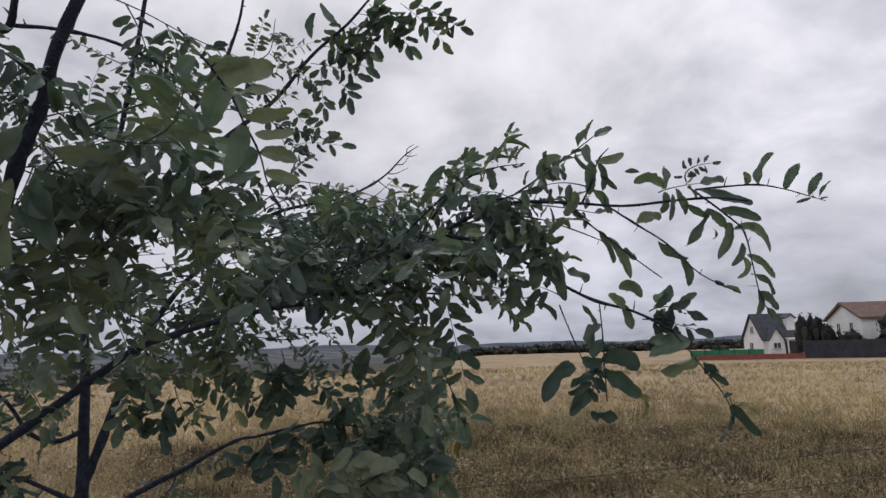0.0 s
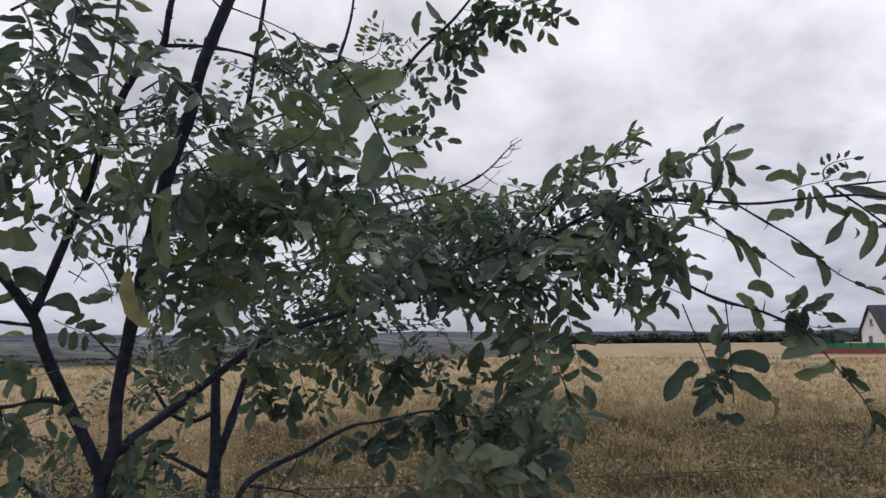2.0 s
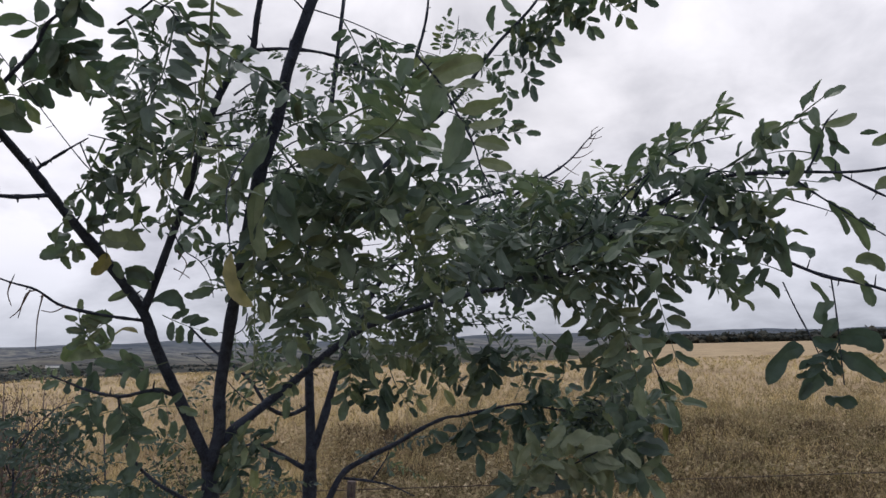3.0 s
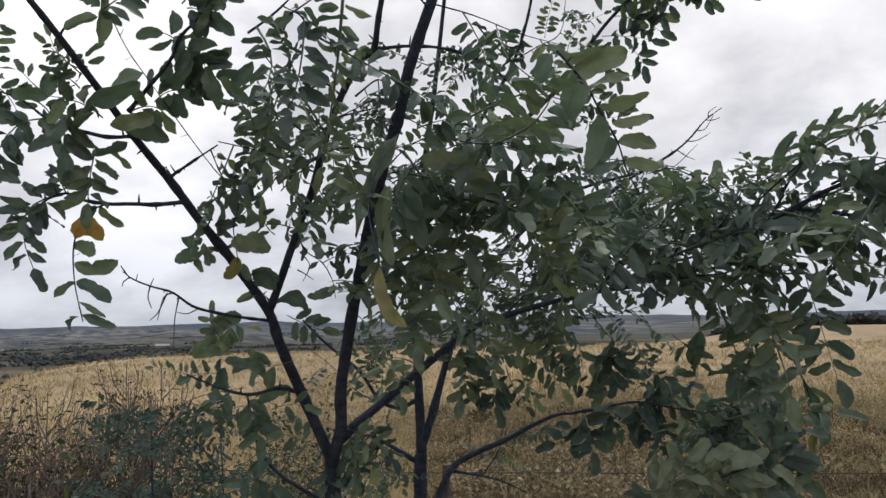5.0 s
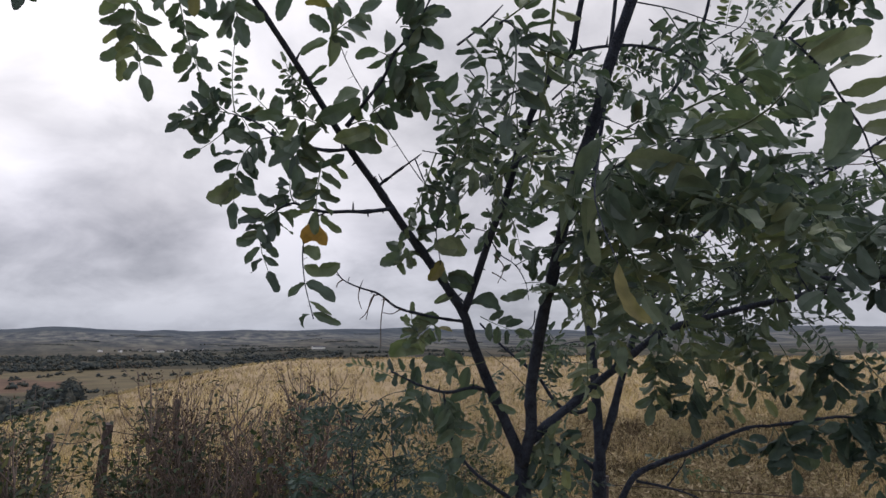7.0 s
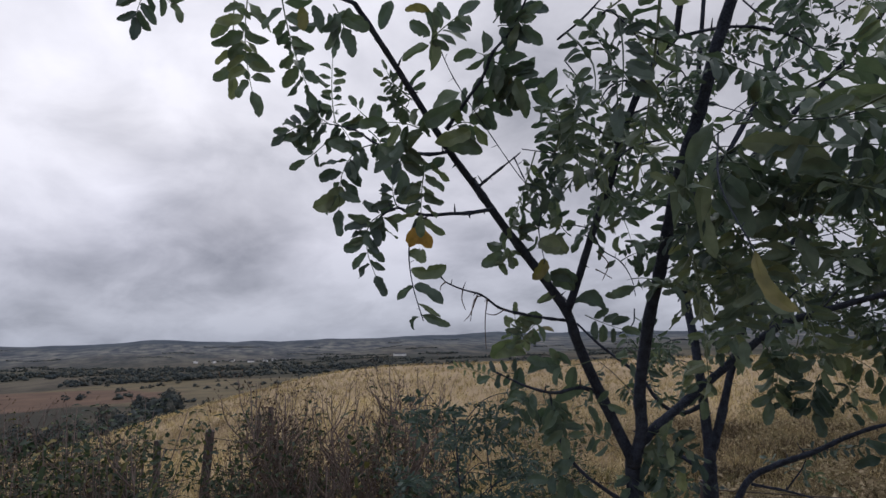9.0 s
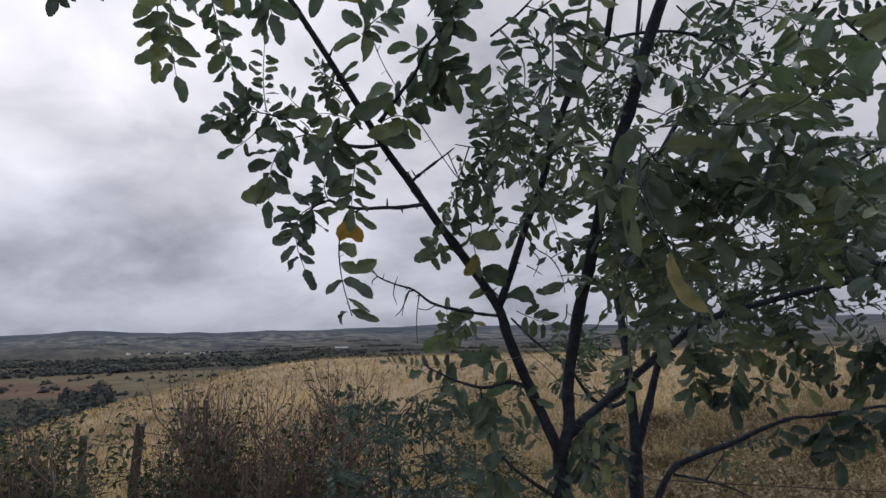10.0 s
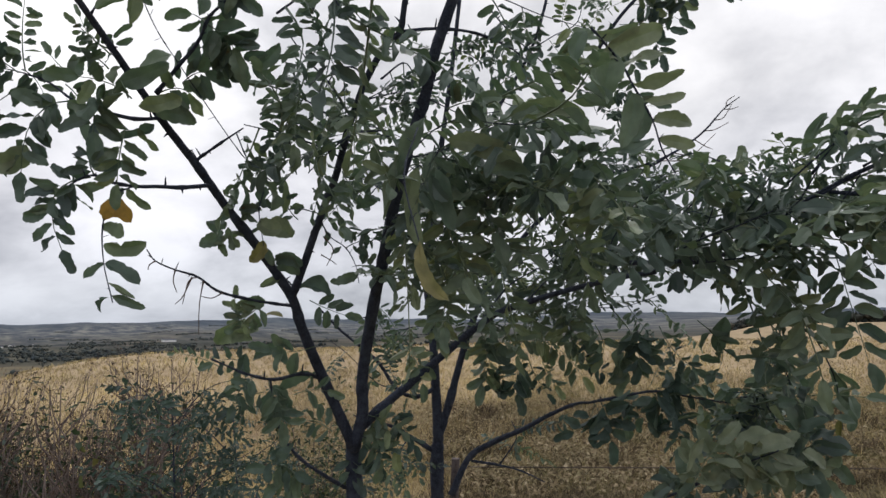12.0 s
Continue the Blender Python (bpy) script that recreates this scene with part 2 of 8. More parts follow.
def ground_material():
    """Straw-coloured field; in the valley, pastures, ploughland and scrub by patches."""
    m, t, bsdf = material("field_ground", 0.95, 0.1)
    pos = t.nodes.new("ShaderNodeNewGeometry").outputs["Position"]
    xyz = t.nodes.new("ShaderNodeSeparateXYZ")
    t.links.new(pos, xyz.inputs[0])
    tone = calc(t, "ADD", calc(t, "MULTIPLY", grain(t, 0.16, 6), 0.5), calc(t, "MULTIPLY", grain(t, 5.0, 6, 0.7), 0.5))
    field = ramp(t, tone, [(0.32, (0.13, 0.095, 0.063)), (0.48, (0.29, 0.22, 0.137)), (0.66, (0.44, 0.35, 0.225))])
    stretch = t.nodes.new("ShaderNodeMapping")
    stretch.vector_type = "TEXTURE"
    stretch.inputs["Scale"].default_value, stretch.inputs["Rotation"].default_value = (3.0, 1, 1), (0, 0, radians(155))
    t.links.new(pos, stretch.inputs[0])
    cell = node(t, "ShaderNodeTexVoronoi", Scale=0.0075, Randomness=1.0)
    t.links.new(stretch.outputs[0], cell.inputs["Vector"])
    part_of = t.nodes.new("ShaderNodeSeparateColor")
    t.links.new(cell.outputs["Color"], part_of.inputs[0])
    plots = ramp(t, part_of.outputs[0], [(0.0, (0.038, 0.044, 0.036)), (0.3, (0.072, 0.072, 0.054)), (0.55, (0.12, 0.105, 0.075)), (0.75, (0.05, 0.054, 0.046)), (1.0, (0.14, 0.122, 0.092))])
    scrub = ramp(t, grain(t, 0.012, 6, 0.65, stretch.outputs[0]), [(0.44, (0.36, 0.38, 0.42)), (0.6, (0.95, 0.92, 0.9))])
    plots = blend(t, 1.0, plots, scrub, "MULTIPLY")
    # patchy heath on the far hills, its tones lightened and blued for air haze
    hazed_moor = ramp(t, grain(t, 0.026, 9, 0.62, stretch.outputs[0]), [(0.38, (0.036, 0.044, 0.060)), (0.46, (0.068, 0.078, 0.092)), (0.52, (0.096, 0.102, 0.108)), (0.60, (0.165, 0.163, 0.15))])
    haze_blue = ramp(t, grain(t, 0.012, 8, 0.6, stretch.outputs[0]), [(0.4, (0.036, 0.050, 0.072)), (0.6, (0.072, 0.088, 0.108))])
    # the farthest ridge fades to a bluer tone, distance haze put into the colour
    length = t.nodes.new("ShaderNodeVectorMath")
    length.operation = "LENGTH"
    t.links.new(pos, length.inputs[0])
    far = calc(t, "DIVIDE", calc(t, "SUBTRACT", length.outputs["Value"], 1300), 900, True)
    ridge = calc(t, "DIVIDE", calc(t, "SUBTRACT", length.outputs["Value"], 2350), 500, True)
    plots = blend(t, far, plots, blend(t, ridge, hazed_moor, haze_blue))
    # a dry pasture and a ploughed field on the valley floor
    for place, wide, a, b in (((-470.0, 190.0, -24.0), 170, (0.085, 0.074, 0.047), (0.15, 0.122, 0.076)), ((-470.0, 62.0, -24.0), 128, (0.09, 0.060, 0.046), (0.14, 0.092, 0.066))):
        spot = t.nodes.new("ShaderNodeVectorMath")
        spot.operation = "DISTANCE"
        t.links.new(pos, spot.inputs[0])
        spot.inputs[1].default_value = place
        wavy = calc(t, "ADD", spot.outputs["Value"], calc(t, "MULTIPLY", grain(t, 0.02, 3), 60))
        inside = calc(t, "SUBTRACT", 1.0, calc(t, "DIVIDE", calc(t, "SUBTRACT", wavy, wide), 12, True))
        plots = blend(t, inside, plots, ramp(t, grain(t, 0.05, 6), [(0.3, a), (0.7, b)]))
    below = calc(t, "DIVIDE", calc(t, "SUBTRACT", -7.0, xyz.outputs[2]), 4.0, True)
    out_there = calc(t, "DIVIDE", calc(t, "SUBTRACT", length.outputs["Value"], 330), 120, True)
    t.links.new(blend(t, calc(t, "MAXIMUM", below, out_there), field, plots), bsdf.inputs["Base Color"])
    relief(t, bsdf, grain(t, 8.0, 6, 0.7), 0.6, 0.06)
    return m


GROUND = ground_material()


# ---- building helpers ----
def mesh_of(name, verts, faces, mat, smooth=False):
    me = bpy.data.meshes.new(name)
    me.from_pydata(verts, [], faces)
    me.materials.append(mat)
    if smooth:
        me.polygons.foreach_set("use_smooth", [True] * len(me.polygons))
    me.update()
    return me


def thing(name, at, label, category, group=""):
    ob = new(name)
    ob.location = at
    ob.empty_display_size = 0.1
    return tagged(ob, label, category, group)


def part(name, bm, mat, parent, label=""):
    """One mesh, built in world coordinates, as a part of a thing or of a part."""
    if isinstance(bm, bmesh.types.BMesh):
        me = bpy.data.meshes.new(name)
        bm.to_mesh(me)
        bm.free()
        me.materials.append(mat)
    else:
        me = bm
    ob = new(name, me)
    ob.parent = parent
    if parent.parent is None:
        ob.matrix_parent_inverse = Matrix.Translation(parent.location).inverted()
    return tagged(ob, label)


def smooth_line(points, steps=5):
    """A Catmull-Rom line through the points."""
    p = [Vector(q) for q in points]
    p = [2 * p[0] - p[1]] + p + [2 * p[-1] - p[-2]]
    line = []
    for a, b, c, d in zip(p, p[1:], p[2:], p[3:]):
        for k in range(steps):
            s = k / steps
            line.append(0.5 * (2 * b + (c - a) * s + (2 * a - 5 * b + 4 * c - d) * s * s + (3 * b - a - 3 * c + d) * s ** 3))
    return line + [p[-2]]


def tube(points, r0, r1, sides=7, steps=5, knots=0.0, rng=random, verts=None, faces=None):
    """Vertices and faces of a tapered, slightly knotty round stem."""
    line = smooth_line(points, steps)
    verts, faces = ([] if verts is None else verts), ([] if faces is None else faces)
    side, start = None, len(verts)
    for k, p in enumerate(line):
        ahead = (line[min(k + 1, len(line) - 1)] - line[max(k - 1, 0)]).normalized()
        if side is None:
            side = ahead.orthogonal().normalized()
        side = (side - ahead * side.dot(ahead)).normalized()
        other = ahead.cross(side)
        r = (r0 + (r1 - r0) * k / (len(line) - 1)) * (1 + knots * (rng.random() ** 4))
        for s in range(sides):
            a = 2 * math.pi * s / sides
            verts.append(p + (side * math.cos(a) + other * math.sin(a)) * r * (1 + knots * 0.3 * (rng.random() - 0.5)))
    n = len(line)
    for k in range(n - 1):
        for s in range(sides):
            a, b = start + k * sides + s, start + k * sides + (s + 1) % sides
            faces.append((a, b, b + sides, a + sides))
    faces.append(tuple(start + s for s in reversed(range(sides))))
    faces.append(tuple(start + (n - 1) * sides + s for s in range(sides)))
    return verts, faces


def smoothstep(a, b, x):
    s = min(max((x - a) / (b - a), 0.0), 1.0)
    return s * s * (3 - 2 * s)


def bearing(degrees, far, z=0.0):
    """A place by its bearing to the left of +y and its distance from where one stands."""
    return Vector((0.1 - far * math.sin(radians(degrees)), 0.3 + far * math.cos(radians(degrees)), z))


# ---- the ground: a field on a ridge that falls away to a valley, with hills behind ----
RIDGE = radians(51)


def ground_height(x, y):
    dx, dy = x - 0.1, y - 0.3
    far = math.hypot(dx, dy)
    turn = math.degrees(math.atan2(-dx, dy))
    p = dx * -math.sin(RIDGE + math.pi / 2) + dy * math.cos(RIDGE + math.pi / 2)
    q = -dx * math.sin(RIDGE) + dy * math.cos(RIDGE)
    field = -0.0118 * max(p, 0.0) ** 2 - 0.0040 * max(q - 48, 0.0) ** 2 * smoothstep(2, 32, turn)
    field -= 0.5 * smoothstep(35, 85, far) * (1 - smoothstep(10, 35, turn))
    field += 0.10 * noise.noise((x * 0.11, y * 0.11, 3.0)) * smoothstep(4, 20, far)
    floor = -25 + 3.0 * noise.noise((x * 0.006, y * 0.006, 0)) + (66 + 12 * smoothstep(58, 80, turn)) * smoothstep(1300, 3300, far) * (0.86 + 0.35 * noise.noise((x * 0.0011 + 3.2, y * 0.0011, 5)))
    floor += (9 * noise.noise((x * 0.0024, y * 0.0024, 9)) + 4 * noise.noise((x * 0.006, y * 0.006, 4))) * smoothstep(800, 2000, far)
    floor += (2.2 * math.sin(turn * 0.9) + 2.5 * math.sin(turn * 0.43 + 2) + 1.2 * math.sin(turn * 2.1)) * smoothstep(2300, 3000, far)
    floor += 7 * math.sin(turn * 0.27 + 1) * math.exp(-((far - 1900) / 260) ** 2) + 5 * math.sin(turn * 0.38) * math.exp(-((far - 2500) / 220) ** 2)
    floor += 9 * math.exp(-((turn - 71.2) / 2.6) ** 2) * smoothstep(2200, 3000, far) + 5 * math.exp(-((turn - 50) / 9) ** 2) * smoothstep(2000, 3000, far)
    k = 2.5
    high = max(field, floor)
    return high + k * math.log(math.exp((field - high) / k) + math.exp((floor - high) / k)) - k * math.log(1 + math.exp(-25 / k))


def build_ground():
    rings = [0.0] + [0.6 * 1.063 ** k for k in range(150)]
    rings = [r for r in rings if r < 4700] + [4800]
    heads = []
    a = -180.0
    while a < 180.0:
        heads.append(a)
        a += 0.75 if -50 <= a < 95 else 5.0
    verts, faces = [], []
    for r in rings:
        for h in heads:
            p = bearing(h, r)
            verts.append((p.x, p.y, ground_height(p.x, p.y)))
    n = len(heads)
    for k in range(len(rings) - 1):
        for s in range(n):
            b, e = k * n + s, k * n + (s + 1) % n
            faces.append((b, b + n, e + n, e))
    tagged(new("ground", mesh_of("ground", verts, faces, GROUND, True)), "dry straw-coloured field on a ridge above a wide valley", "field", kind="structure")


build_ground()


def blades(name, spots, mat, label, tall, wide, per, lean=0.5, seed=5):
    """Tufts of grass at the spots, in one mesh of stuff."""
    rng = np.random.default_rng(seed)
    c = np.repeat(np.array(spots), per, 0)
    n = len(c)
    far = np.hypot(c[:, 0], c[:, 1])
    head = rng.uniform(0, 2 * np.pi, n)
    out = rng.uniform(0.02, 1.0, n) ** 0.6 * lean
    h = tall * rng.uniform(0.55, 1.25, n)
    d = np.stack([np.cos(head), np.sin(head), 0 * head], 1)
    side = np.stack([-np.sin(head), np.cos(head), 0 * head], 1)
    turn = rng.uniform(0, np.pi, n)[:, None]
    side = side * np.cos(turn) + d * np.sin(turn)
    root = c + d * rng.uniform(0, 0.07, n)[:, None]
    w = (wide * rng.uniform(0.6, 1.4, n) * np.maximum(1.0, far / 14))[:, None]
    up = np.array([0, 0, 1.0])
    mid = root + up * (0.62 * h)[:, None] + d * (0.35 * out * h)[:, None]
    tip = root + up * (h * (1 - 0.25 * out))[:, None] + d * (out * h)[:, None]
    v = np.stack([root - side * w, root + side * w, mid - side * w * 0.75, mid + side * w * 0.75, tip], 1).reshape(-1, 3)
    k = np.arange(n)[:, None] * 5
    quads = (k + np.array([0, 1, 3, 2])).tolist()
    tris = (k + np.array([2, 3, 4])).tolist()
    ob = new(name, mesh_of(name, v.tolist(), quads + tris, mat))
    tagged(ob, label, "grass", kind="stuff")


def field_spots(count, near, far, left, right, seed, patchy=0.0):
    rng = random.Random(seed)
    spots = []
    while len(spots) < count:
        p = bearing(rng.uniform(right, left), near * (far / near) ** rng.random() ** 0.8)
        if patchy and noise.noise((p.x * (0.5 + patchy), p.y * (0.5 + patchy), seed)) < patchy * (rng.random() - 0.3):
            continue
        spots.append((p.x, p.y, ground_height(p.x, p.y) - 0.01))
    return spots


blades("grass", field_spots(30000, 3.4, 75, 100, -46, 1), STRAW, "long dry straw-yellow grass covering the field", 0.24, 0.0028, 7, 1.3, 5)
blades("grass", field_spots(6000, 2.6, 16, 100, -46, 2), STRAW, "tangled dry grass along the edge of the field", 0.34, 0.0024, 8, 1.3, 6)
blades("herbs", field_spots(2600, 3.2, 8, 48, 10, 13, 0.6), HERB, "pale olive weeds in the grass behind the trees", 0.22, 0.005, 7, 1.2, 17)
blades("herbs", field_spots(4600, 3.5, 17, 24, -46, 3, 0.7), HERB, "low grey-green weeds among the dry grass", 0.26, 0.0042, 9, 1.1, 7)
blades("herbs", field_spots(5200, 3.6, 13, 30, -46, 23, 0.9), WITHERED, "brown withered weeds in patches among the grass", 0.28, 0.0046, 14, 1.2, 27)
blades("grass", field_spots(2200, 4.5, 22, 26, -46, 29, 0.9), STRAW, "pale flattened tufts of dry grass", 0.20, 0.0036, 14, 1.3, 31)


def dry_flowers(count, seed):
    """Small buff seed heads on thin stalks, too many to count."""
    rng = random.Random(seed)
    verts, faces = [], []
    for x, y, z in field_spots(count, 4.2, 22, 42, -46, seed, 0.6):
        for _ in range(5):
            top = Vector((x + rng.gauss(0, 0.10), y + rng.gauss(0, 0.10), z + rng.uniform(0.16, 0.36)))
            for _ in range(6):
                k = len(verts)
                e = rng.uniform(0.006, 0.017)
                verts += [top + Vector((rng.gauss(0, e), rng.gauss(0, e), rng.gauss(0, e * 0.7))) for _ in range(3)]
                faces.append((k, k + 1, k + 2))
            k = len(verts)
            verts += [Vector((x, y, z)), Vector((x + 0.003, y, z)), top]
            faces.append((k, k + 1, k + 2))
    tagged(new("dry_flowers", mesh_of("dry_flowers", verts, faces, FLOWER)), "faded buff seed heads scattered through the dry grass", "flowers", kind="stuff")


def nearby_spots(count, far, seed):
    rng = random.Random(seed)
    spots = [bearing(rng.uniform(-180, 180), far * math.sqrt(rng.random())) for _ in range(count)]
    return [(p.x, p.y, ground_height(p.x, p.y) - 0.01) for p in spots]


blades("grass", nearby_spots(11000, 6.0, 8), STRAW, "short dry grass under the trees", 0.16, 0.0026, 7, 1.2, 9)
dry_flowers(5200, 4)


# ---- locust leaves: a few shapes, shared by all the leaves of both trees ----
edge_rng = random.Random(77)


def leaflet(verts, faces, root, along, normal, length, width, curl, fold, ribs=None, across=3):
    """One oval leaflet with a wavy, uneven rim, creased at its midrib and curled along it."""
    side = normal.cross(along).normalized()
    start, half = len(verts), across // 2
    wave, shift, lop = edge_rng.uniform(0.05, 0.22), edge_rng.uniform(0, 6.3), edge_rng.uniform(-0.2, 0.2)
    bite = edge_rng.choice((-1, 1)) * edge_rng.randint(2, 7) if edge_rng.random() < 0.3 else 0
    rough = 0.20 if across == 3 else 0.17
    outline = ((0.0, 0.06), (0.06, 0.40), (0.16, 0.74), (0.31, 0.97), (0.5, 1.0), (0.68, 0.94), (0.83, 0.77), (0.94, 0.48), (1.0, 0.0))
    if across > 3:
        between = [((a + c) / 2, (b + d) / 2 * 1.04) for (a, b), (c, d) in zip(outline, outline[1:])]
        outline = sorted(outline + tuple(between))
    for row, (s, w) in enumerate(outline):
        mid = root + along * length * s - normal * curl * length * s * s + side * lop * width * 4 * s * (1 - s)
        if w == 0:
            verts.append(mid)
            continue
        for hand in range(-half, half + 1):
            out = hand / half
            reach = width * w / 2 * out * (1 + edge_rng.uniform(-rough, 0.4 * rough) * abs(out))
            if bite and row == abs(bite) and out * bite > 0:
                reach *= 0.62
            ripple = wave * width * math.sin(s * 9 + shift + 1.7 * out) * abs(out)
            lift = normal * (fold * width * w * abs(out) ** 1.4 + ripple)
            verts.append(mid + (side * reach + lift if hand else Vector((0, 0, 0))))
    last = len(outline) - 2
    for k in range(last):
        for j in range(across - 1):
            a = start + across * k + j
            faces.append((a, a + 1, a + 1 + across, a + across))
        if ribs is not None:
            a = start + across * k + half
            ribs.add((a, a + across))
    a = start + across * last
    faces += [(a + j, a + j + 1, a + across) for j in range(across - 1)]


def creased(me, ribs):
    """Keep the midribs sharp where the rest of a leaf is smooth."""
    for e in me.edges:
        if tuple(sorted(e.vertices)) in ribs:
            e.use_edge_sharp = True
    return me


def leaf_shape(pairs, ratio, seed, mat, ruffled=1.0):
    """A pinnate leaf of unit length along x, its face to z; ratio: leaflet length over leaf length."""
    rng = random.Random(seed)
    verts, faces, ribs = [], [], set()
    end = max(0.4, 1 - 0.9 * ratio)
    sway, arch = rng.uniform(-0.07, 0.07), rng.uniform(-0.02, 0.10)

    def spine(s):
        return Vector((s * end, sway * math.sin(math.pi * s), -arch * s * s * 0.6 + arch * s * 0.6))

    tube([spine(k / 5) for k in range(6)], 0.0085, 0.003, 4, 1, verts=verts, faces=faces)
    first = 0.14 if pairs > 2 else 0.3
    for k in range(pairs):
        for hand in (-1, 1):
            if rng.random() < 0.05 * ruffled ** 1.5:
                continue
            s = first + (0.97 - first) * (k + 0.15 * rng.random() + (0.2 if hand > 0 else 0)) / pairs
            out = radians(rng.uniform(52, 82))
            along = Vector((math.cos(out), hand * math.sin(out), rng.gauss(-0.10, 0.30 * ruffled))).normalized()
            normal = (Vector((0, 0, 1)) + Vector((rng.gauss(0, 0.34 * ruffled), rng.gauss(0, 0.34 * ruffled), 0)))
            normal = (normal - along * normal.dot(along)).normalized()
            size = ratio * rng.uniform(0.78, 1.1) * (1 - 0.28 * abs(k / max(pairs - 1, 1) - 0.45))
            leaflet(verts, faces, spine(s) + along * 0.015, along, normal, size, size * rng.uniform(0.34, 0.46), rng.uniform(-0.08, 0.32 * ruffled), rng.uniform(0.05, 0.42), ribs)
    along = Vector((1, rng.gauss(0, 0.2), rng.gauss(0, 0.2))).normalized()
    leaflet(verts, faces, spine(0.98), along, Vector((0, 0, 1)), ratio * 0.95, ratio * 0.45, 0.1, 0.15, ribs)
    return creased(mesh_of("leaf", verts, faces, mat, True), ribs)


TONES = {"": LEAF, "pale": LEAF_PALE, "yellow": LEAF_YELLOW, "orange": LEAF_ORANGE, "light": LEAF_LIGHT, "dark": LEAF_DARK}
TONE_LABEL = {"pale": "pale grey-green leaf underside", "yellow": "leaf turning yellow and orange", "orange": "dying orange leaflet", "light": "light green leaf coloured as if lit by the sky", "dark": "fine dark green leaf"}
shapes = {}


def shape_for(pairs, ratio, tone, rng, limp):
    step = round(min(max(ratio, 0.12), 0.9) * 14) / 14
    key = (pairs, step, tone, rng.randrange(3), limp)
    if key not in shapes:
        shapes[key] = leaf_shape(pairs, step, hash(key[:2]) % 1000 + key[3] * 17, TONES[tone], 2.1 if limp else 1.0 + 0.4 * key[3])
    return shapes[key]


leaf_rng = random.Random(11)


def set_leaf(parent, base, tip, pairs, size, tone, rng, limp):
    """One leaf from its base to its tip, its face turned mostly upwards."""
    base, tip = Vector(base), Vector(tip)
    x = tip - base
    length = x.length
    x.normalize()
    face = Vector((rng.gauss(0.1, 0.5), rng.gauss(-0.25, 0.45), rng.gauss(0.85, 0.45)))
    z = face - x * face.dot(x)
    if z.length < 0.05:
        z = x.orthogonal()
    z.normalize()
    m = Matrix((x, z.cross(x), z)).transposed().to_4x4()
    m.translation = base
    ob = new("leaf", shape_for(pairs, size / length, tone, rng, limp))
    ob.parent = parent
    ob.matrix_basis = m @ Matrix.Scale(length, 4)
    if tone:
        tagged(ob, TONE_LABEL[tone])
    return ob


def bowed(base, middle, tip, s):
    """A place on the even curve from base by way of middle to tip."""
    return base * (1 - s) * (1 - 2 * s) + middle * 4 * s * (1 - s) + tip * s * (2 * s - 1)


def hang_on(parent, base, verts, faces, ribs, tone):
    ob = new("leaf", creased(mesh_of("leaf", [v - base for v in verts], faces, TONES[tone], True), ribs))
    ob.parent, ob.location = parent, base
    return tagged(ob, TONE_LABEL.get(tone, ""))


def leaf(parent, base, middle, tip, pairs, size, tone="", limp=False):
    """A pinnate leaf along a bowed stalk, its leaflets spread to both sides and sagging."""
    base, middle, tip = Vector(base), Vector(middle), Vector(tip)
    rng = leaf_rng
    verts, faces, ribs = [], [], set()
    length = (middle - base).length + (tip - middle).length
    end = max(0.45, 1 - 0.6 * size / length)
    tube([bowed(base, middle, tip, end * k / 6) for k in range(7)], 0.0009, 0.0004, 4, 1, verts=verts, faces=faces)
    front = (Vector((0.1, 0.3, 1.62)) - base).normalized()
    turned = 0.68 if limp else 0.42
    front = (front + Vector([rng.gauss(0, turned * 0.6) for _ in range(3)])).normalized()
    first = 0.16 if pairs > 2 else 0.34
    for k in range(pairs):
        for hand in (-1, 1):
            if rng.random() < 0.06:
                continue
            s = end * (first + (0.96 - first) * (k + 0.2 * rng.random() + (0.25 if hand > 0 else 0)) / pairs)
            ahead = (bowed(base, middle, tip, s + 0.02) - bowed(base, middle, tip, s - 0.02)).normalized()
            beside = ahead.cross(front).normalized() * hand
            out = radians(rng.gauss(66, 9))
            along = ahead * math.cos(out) + beside * math.sin(out) + front * rng.gauss(0, turned) + Vector((0, 0, -rng.uniform(0.1, 0.45)))
            along.normalize()
            normal = front + Vector([rng.gauss(0, turned) for _ in range(3)])
            normal = (normal - along * normal.dot(along)).normalized()
            grow = size * rng.uniform(0.82, 1.1) * (1 - 0.2 * abs(k / max(pairs - 1, 1) - 0.4))
            leaflet(verts, faces, bowed(base, middle, tip, s) + along * 0.002, along, normal, grow, grow * rng.uniform(0.36, 0.5), rng.uniform(-0.05, 0.3), rng.uniform(0.02, 0.4 + turned * 0.4), ribs, 5)
    ahead = (tip - bowed(base, middle, tip, end - 0.05)).normalized()
    normal = (front - ahead * front.dot(ahead)).normalized()
    leaflet(verts, faces, bowed(base, middle, tip, end), ahead, normal, size * 0.95, size * 0.42, rng.uniform(-0.1, 0.2), 0.2, ribs, 5)
    return hang_on(parent, base, verts, faces, ribs, tone)


